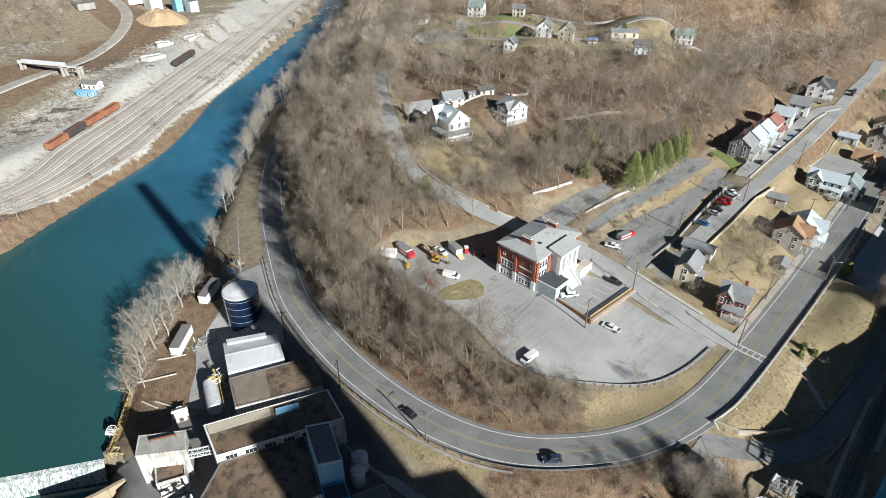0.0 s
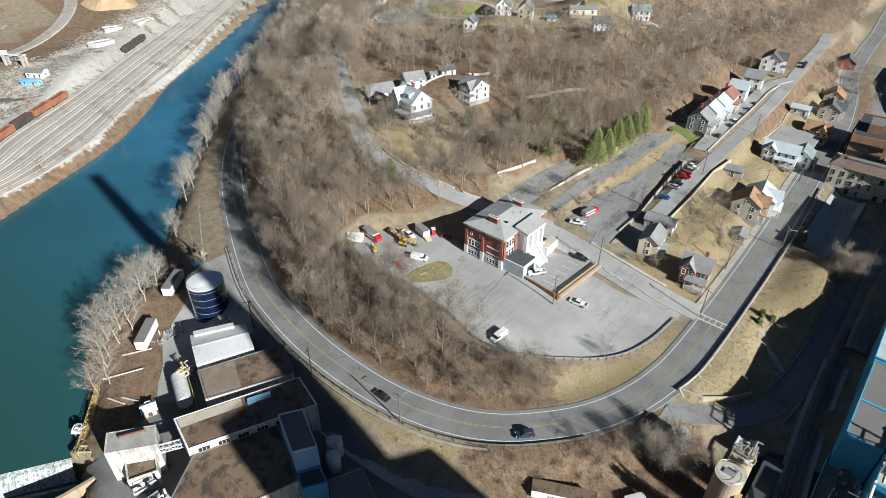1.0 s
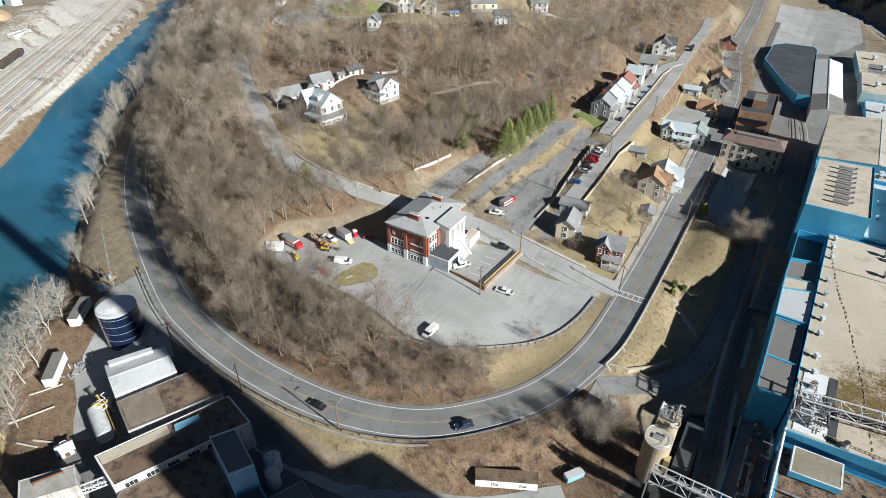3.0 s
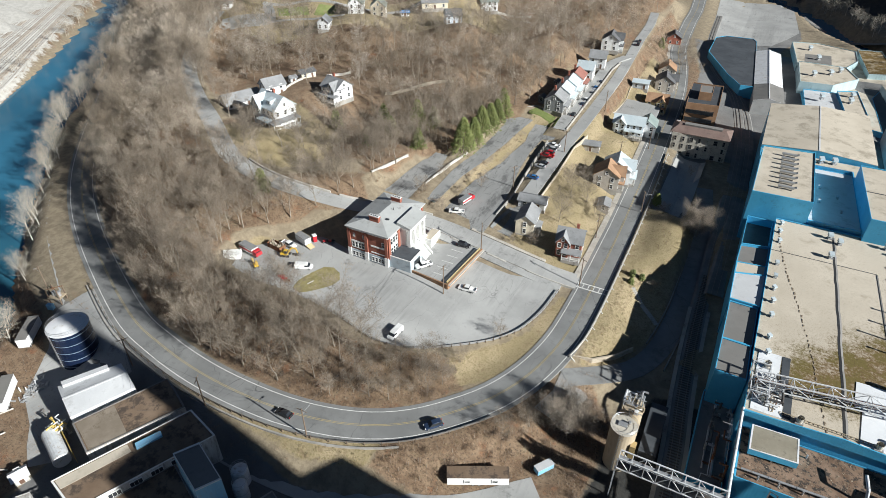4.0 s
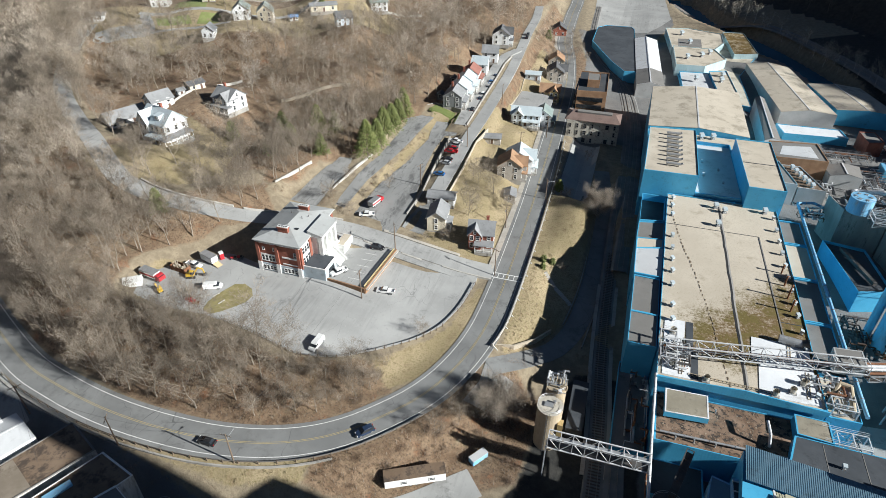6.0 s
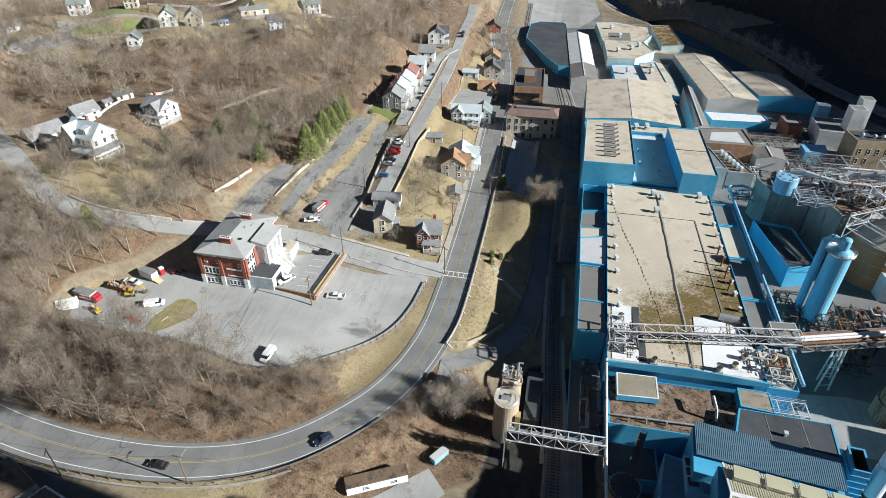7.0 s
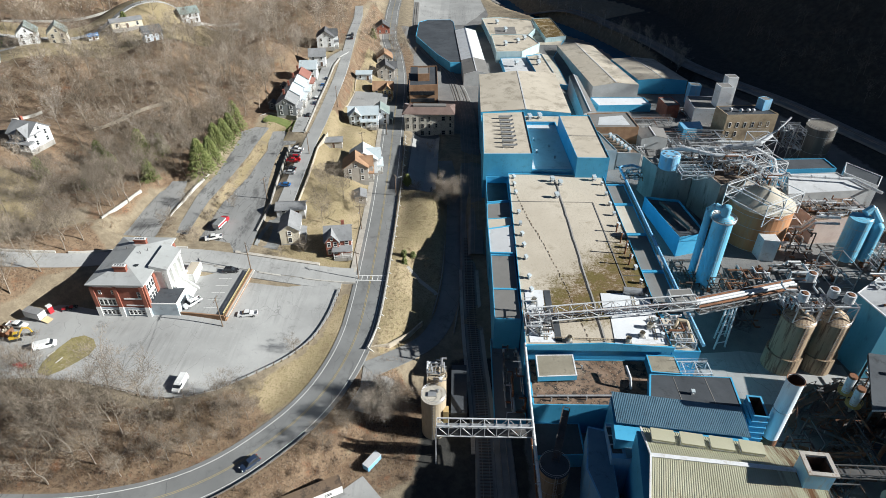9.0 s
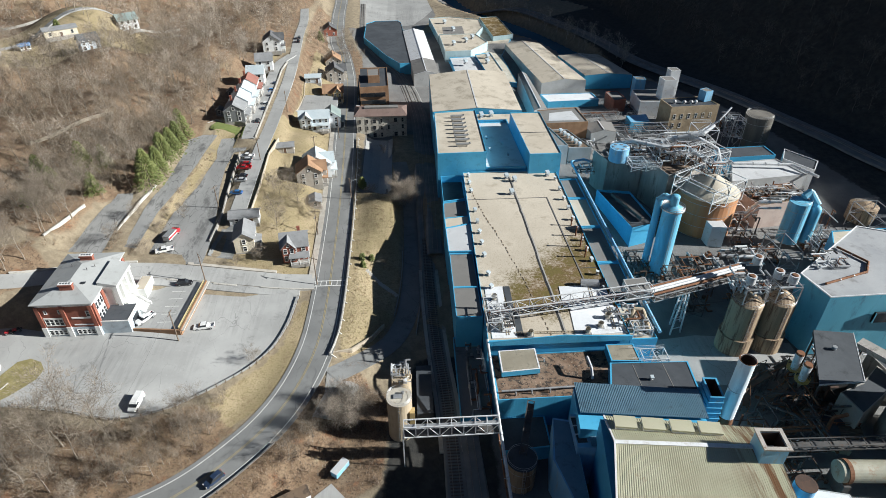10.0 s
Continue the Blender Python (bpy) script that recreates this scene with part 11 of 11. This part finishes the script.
# trees in yards, on banks and beside the drives
for x, y, s, lab in ((-14.8, 89.4, 1.12, "broad bare tree beside the road bend"), (-1.8, 181, 1.02, "round bare tree beside the shaded drive"), (-41.5, 158.8, 0.9, "broad bare yard tree"), (-37, 174, 0.95, "bare spreading yard tree"), (-33.6, 172, 0.6, "small bare yard tree"),
                     (-44.6, 143.8, 0.5, "small bare tree before the house"), (-22.5, 84, 0.7, "bare tree below the road bend"), (-27, 79, 0.6, "small bare tree below the road"), (-38.4, 104, 0.45, "small bare tree on the grass bank"), (-43, 92, 0.5, "small bare tree on the grass bank"),
                     (-30.5, 169, 0.6, "bare tree beside the pavement"), (-42, 186, 0.7, "bare tree behind the houses"), (-43, 176, 0.7, "bare tree in the back yard"), (-46, 181, 0.6, "bare tree in the back yard"), (-70, 163, 0.5, "small bare tree on the grass strip"), (-74.6, 155, 0.5, "small bare tree on the grass strip"),
                     (-82.5, 160, 0.6, "bare tree between terraces"), (-76, 143.6, 0.55, "small bare tree behind the school"), (-84, 147, 0.55, "small bare tree behind the school"), (-132, 158, 0.85, "bare garden tree beside the white house"), (-150, 140, 0.6, "bare garden tree on the lawn"), (-156, 150, 0.7, "bare tree by the drive"),
                     (-13.6, 187, 0.5, "small bare tree beside the road wall"), (-8.8, 146, 0.3, "bare shrub by the garden steps"), (-41, 292, 0.7, "bare tree beside the houses"), (-42, 318, 0.8, "bare tree beside the houses"), (-36, 350, 0.8, "bare tree beside the road"), (-32, 330, 0.8, "bare tree beside the road"), (-30, 345, 0.8, "bare tree beside the road"), (-34, 365, 0.9, "bare tree beside the road"),
                     (-10, 222, 0.4, "small bare tree in the car park"), (-50, 141, 0.3, "small bare shrub by the driveway")):
    tree(x, y, dense_meshes if s > 1.0 else spread_meshes, s, lab, "yard trees")


def conifer(x, y, h, label):
    """A dark evergreen: a straight trunk and tiers of drooping needle sprays."""
    ob = thing("conifer", (x, y, gz(x, y) - 0.1), pick.uniform(0, 360), label, "conifer", "conifers")
    part("trunk", Shape().tube((0, 0, 0), (0, 0, h * 0.95), h * 0.02, 0.03, 7), BARK, ob)
    s = Shape()
    for k in range(int(h * 110)):
        u = pick.random() ** 0.8
        a, z = pick.uniform(0, 6.283), h * (0.1 + 0.88 * u)
        r = h * 0.36 * (1 - u) ** 0.7 * pick.uniform(0.35, 1.1) + 0.1
        d = Vector((math.cos(a), math.sin(a), 0))
        p = d * r + Vector((0, 0, z - r * 0.25))
        t = Vector((-d.y, d.x, 0)) * pick.uniform(0.16, 0.34)
        v = (d * 0.9 + Vector((0, 0, pick.uniform(-0.5, 0.25)))) * pick.uniform(0.4, 0.8)
        s.add([p - t - v * 0.4, p + t - v * 0.4, p + v, p - v * 0.2 + Vector((0, 0, 0.22))], [(0, 1, 2), (0, 2, 3), (1, 3, 2)])
    part("crown", s, NEEDLES, ob)


for x, y, h in ((-83.6, 176.5, 13.5), (-82.6, 183, 11), (-82.8, 190, 12), (-82.2, 196.5, 11), (-82.4, 203.5, 10.5), (-82.8, 210.5, 12.5)):
    conifer(x, y, h, "dense green spruce beside the upper terrace")
for x, y, h in ((-104, 180, 12), (-110, 171, 8), (-97, 168, 8), (-122, 116.5, 8), (-128, 163, 7), (-116, 176, 9), (-112, 160, 7), (-100, 185, 8)):
    conifer(x, y, h, "dark pine among the bare trees")
for x, y, h in ((-17, 190.4, 4.5), (-15, 146.5, 2.2), (-12.4, 147.4, 2.0), (-14.6, 143.4, 1.8), (-152, 282, 6), (-48.5, 355, 6)):
    conifer(x, y, h, "small green evergreen shrub")

# brush and saplings on the slopes
brush_rng = random.Random(23)
BRUSH = []
for k in range(5):
    w, f = Shape(), Shape()
    for _ in range(58):
        a, l = brush_rng.uniform(0, 6.283), brush_rng.uniform(0.3, 1.3)
        d = Vector((math.cos(a) * 0.7, math.sin(a) * 0.7, brush_rng.uniform(0.5, 1.3))).normalized() * l
        o = Vector((brush_rng.gauss(0, 0.55), brush_rng.gauss(0, 0.55), -0.1))
        t = d.cross(Vector((brush_rng.gauss(0, 1), brush_rng.gauss(0, 1), 0.1))).normalized() * 0.013
        f.add([o - t, o + t, o + d], [(0, 1, 2)])
    w.tube((0, 0, -0.1), (0, 0, 1.2), 0.05, 0.02, 3, False)
    BRUSH.append((w, f))
BRUSH_TWIG = surface("red_brown_brush", (0.19, 0.115, 0.07), (0.33, 0.225, 0.15), 0.9, coarse=0.05, bump=0, pieces=0.5)
near_slope = scatter(WOODS[0], 2.6, 31, 0.6, lambda x, y, r: (np.hypot(x, y) < 230) & (r.random(len(x)) < 0.8))
near_slope = np.vstack([near_slope, scatter(WOODS[0], 1.5, 61, 0.3, lambda x, y, r: np.hypot(x, y) < 128), scatter(LITTER[2], 1.5, 62, 0.3), scatter(BANK, 1.25, 33, 0.3), scatter(WOODS[2], 2.4, 34, 0.5), scatter(LITTER[3], 2.2, 35, 0.5), scatter([(-104, 140), (-84, 139.5), (-75.5, 142), (-76, 150), (-84, 151), (-96, 151.5)], 1.7, 38, 0.4), scatter([(-73, 142), (-70, 200), (-74.5, 208), (-76.5, 190), (-77, 152)], 2.0, 39, 0.4), scatter(LITTER[2], 2.0, 40, 0.6), scatter(LITTER[4], 5.0, 36, 0.5), scatter(LITTER[5], 3.0, 37, 0.5), scatter(LITTER[6], 2.6, 43, 0.5, lambda x, y, r: near_line(x, y, WEST_LINE)[0] > 4.4)])
woods("undergrowth", near_slope, BRUSH, "low brown brush and saplings on the slope", "undergrowth", (BARK, BRUSH_TWIG), 6)
THICKET = []
for k in range(4):
    w, f = Shape(), Shape()
    for _ in range(120):
        a, l = brush_rng.uniform(0, 6.283), brush_rng.uniform(0.7, 2.0)
        d = Vector((math.cos(a) * 0.75, math.sin(a) * 0.75, brush_rng.uniform(0.3, 1.2))).normalized() * l
        o = Vector((brush_rng.gauss(0, 0.7), brush_rng.gauss(0, 0.7), brush_rng.uniform(-0.1, 0.5)))
        t = d.cross(Vector((brush_rng.gauss(0, 1), brush_rng.gauss(0, 1), 0.1))).normalized() * 0.024
        f.add([o - t, o + t, o + d], [(0, 1, 2)])
    w.tube((0, 0, -0.1), (0, 0, 1.2), 0.05, 0.02, 3, False)
    THICKET.append((w, f))
THICKET_TWIG = surface("dark_thicket", (0.085, 0.058, 0.042), (0.2, 0.145, 0.105), 0.9, coarse=0.12, bump=0, pieces=0.4, kin=0.35)
thickets = np.vstack([scatter(WOODS[0], 3.1, 71, 0.4, lambda x, y, r: (np.hypot(x, y) < 150) & (r.random(len(x)) < 0.75)), scatter(BANK, 2.8, 72, 0.5, lambda x, y, r: r.random(len(x)) < 0.6), scatter(LITTER[2], 4.0, 73, 0.8, lambda x, y, r: r.random(len(x)) < 0.5)])
woods("thicket", thickets, THICKET, "dark tangled thicket on the roadside bank", "undergrowth", (BARK, THICKET_TWIG), 15)
TUFTS = []
for k in range(4):
    w, f = Shape(), Shape()
    for _ in range(26):
        a, l = brush_rng.uniform(0, 6.283), brush_rng.uniform(0.25, 0.7)
        d = Vector((math.cos(a) * 0.8, math.sin(a) * 0.8, brush_rng.uniform(0.4, 1.2))).normalized() * l
        o = Vector((brush_rng.uniform(-0.45, 0.45), brush_rng.uniform(-0.45, 0.45), -0.05))
        t = d.cross(Vector((brush_rng.gauss(0, 1), brush_rng.gauss(0, 1), 0.1))).normalized() * 0.016
        f.add([o - t, o + t, o + d], [(0, 1, 2)])
    TUFTS.append((w, f))
STRAW = surface("dry_straw", (0.22, 0.175, 0.1), (0.33, 0.27, 0.165), 0.9, coarse=0.12, bump=0, pieces=0.3)
straw = np.vstack([scatter(BANK, 0.9, 51, 0.2), scatter(LAWNS[2], 1.0, 52, 0.2), scatter(LAWNS[3], 0.95, 53, 0.1), scatter(LITTER[2], 1.3, 54, 0.2), scatter(LAWNS[4], 1.5, 55, 0.5), scatter(LAWNS[1], 1.3, 57, 0.1),
                   scatter(WOODS[0], 1.9, 56, 0.2, lambda x, y, r: np.hypot(x, y) < 150)])
woods("dry_grass", straw, TUFTS, "tufts of dry straw-coloured grass on the banks", "grass", (STRAW, STRAW), 12)
verge = []
for line, lo, hi, a, b in ((offset_line(MAIN_ROAD, -8), 0, 3.5, -150, -24), (offset_line(MILL_DRIVE, -6), 0, 3, -30, 10)):
    for p in line:
        if a < p[0] < b and p[1] < 200:
            for _ in range(3):
                x, y = p[0] + pick.uniform(-1.4, 1.4), p[1] - pick.uniform(lo, hi)
                verge.append((x, y, gz(x, y), pick.uniform(0.3, 0.75)))
for k in range(260):
    i = pick.randrange(len(RIVER_WEST) - 1)
    p = RIVER_WEST[i] + (RIVER_WEST[i + 1] - RIVER_WEST[i]) * pick.random()
    x, y = p[0] - pick.uniform(1, 9), p[1] + pick.uniform(-3, 3)
    verge.append((x, y, gz(x, y), pick.uniform(0.8, 2.2)))
for k in range(300):
    i = pick.randrange(6, len(RIVER_EAST) - 1)
    p = RIVER_EAST[i] + (RIVER_EAST[i + 1] - RIVER_EAST[i]) * pick.random()
    x, y = p[0] + pick.uniform(1, 7), p[1] - pick.uniform(-1, 3)
    verge.append((x, y, gz(x, y), pick.uniform(0.8, 2.0)))
for _ in range(150):
    y = 104 + 84 * pick.random() ** 1.7
    x = pick.uniform(-17.5, -8.5)
    verge.append((x, y, gz(x, y), pick.uniform(0.35, 0.8)))
woods("undergrowth", verge, BRUSH, "dry brown weeds along verges and river banks", "undergrowth", (BARK, BRUSH_TWIG), 7)
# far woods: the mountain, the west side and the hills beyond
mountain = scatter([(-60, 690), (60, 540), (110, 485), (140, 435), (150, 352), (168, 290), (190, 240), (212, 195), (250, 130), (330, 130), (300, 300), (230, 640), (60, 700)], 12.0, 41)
# bark and twigs both take the tone with the shade painted in
woods("woods", mountain, KINDS_FAR, "dark bare woods on the shaded mountain", "woods", (SHADE_DARK_TWIG, SHADE_DARK_TWIG), 8)
west = scatter([(-430, 60), (-470, 120), (-540, 180), (-600, 300), (-900, 420), (-900, 0), (-560, -60)], 13.5, 42, keep=lambda x, y, r: r.random(len(x)) < 0.8)
west = np.vstack([west, scatter([(-500, 70), (-492, 120), (-520, 150), (-600, 200), (-640, 120), (-600, 20), (-520, 20)], 9.0, 44)])
woods("woods", west, KINDS_FAR, "bare woods beyond the rail yard", "woods", (BARK, TWIG), 9)
shore = []
for k in range(150):
    i = pick.randrange(len(RIVER_WEST) // 2, len(RIVER_WEST) - 1)
    p = RIVER_WEST[i] + (RIVER_WEST[i + 1] - RIVER_WEST[i]) * pick.random()
    shore.append((p[0] - pick.uniform(1, 5), p[1] + pick.uniform(-2, 2)))
for k in range(26):
    i = pick.randrange(10, len(RIVER_WEST) // 2)
    shore.append((RIVER_WEST[i][0] - pick.uniform(2, 6), RIVER_WEST[i][1] + pick.uniform(-3, 3)))
for k in range(95):
    i = pick.randrange(len(BACK_RIVER) // 4, len(BACK_RIVER) - 1)
    r = pick.uniform(11, 16)
    shore.append((BACK_RIVER[i][0] + r * 0.88, BACK_RIVER[i][1] + r * 0.47))
woods("woods", [(x, y, gz(x, y), pick.uniform(0.45, 0.85)) for x, y in shore], KINDS_FAR, "thin pale trees along the far river banks", "woods", (PALE_BARK, PALE_TWIG), 10)
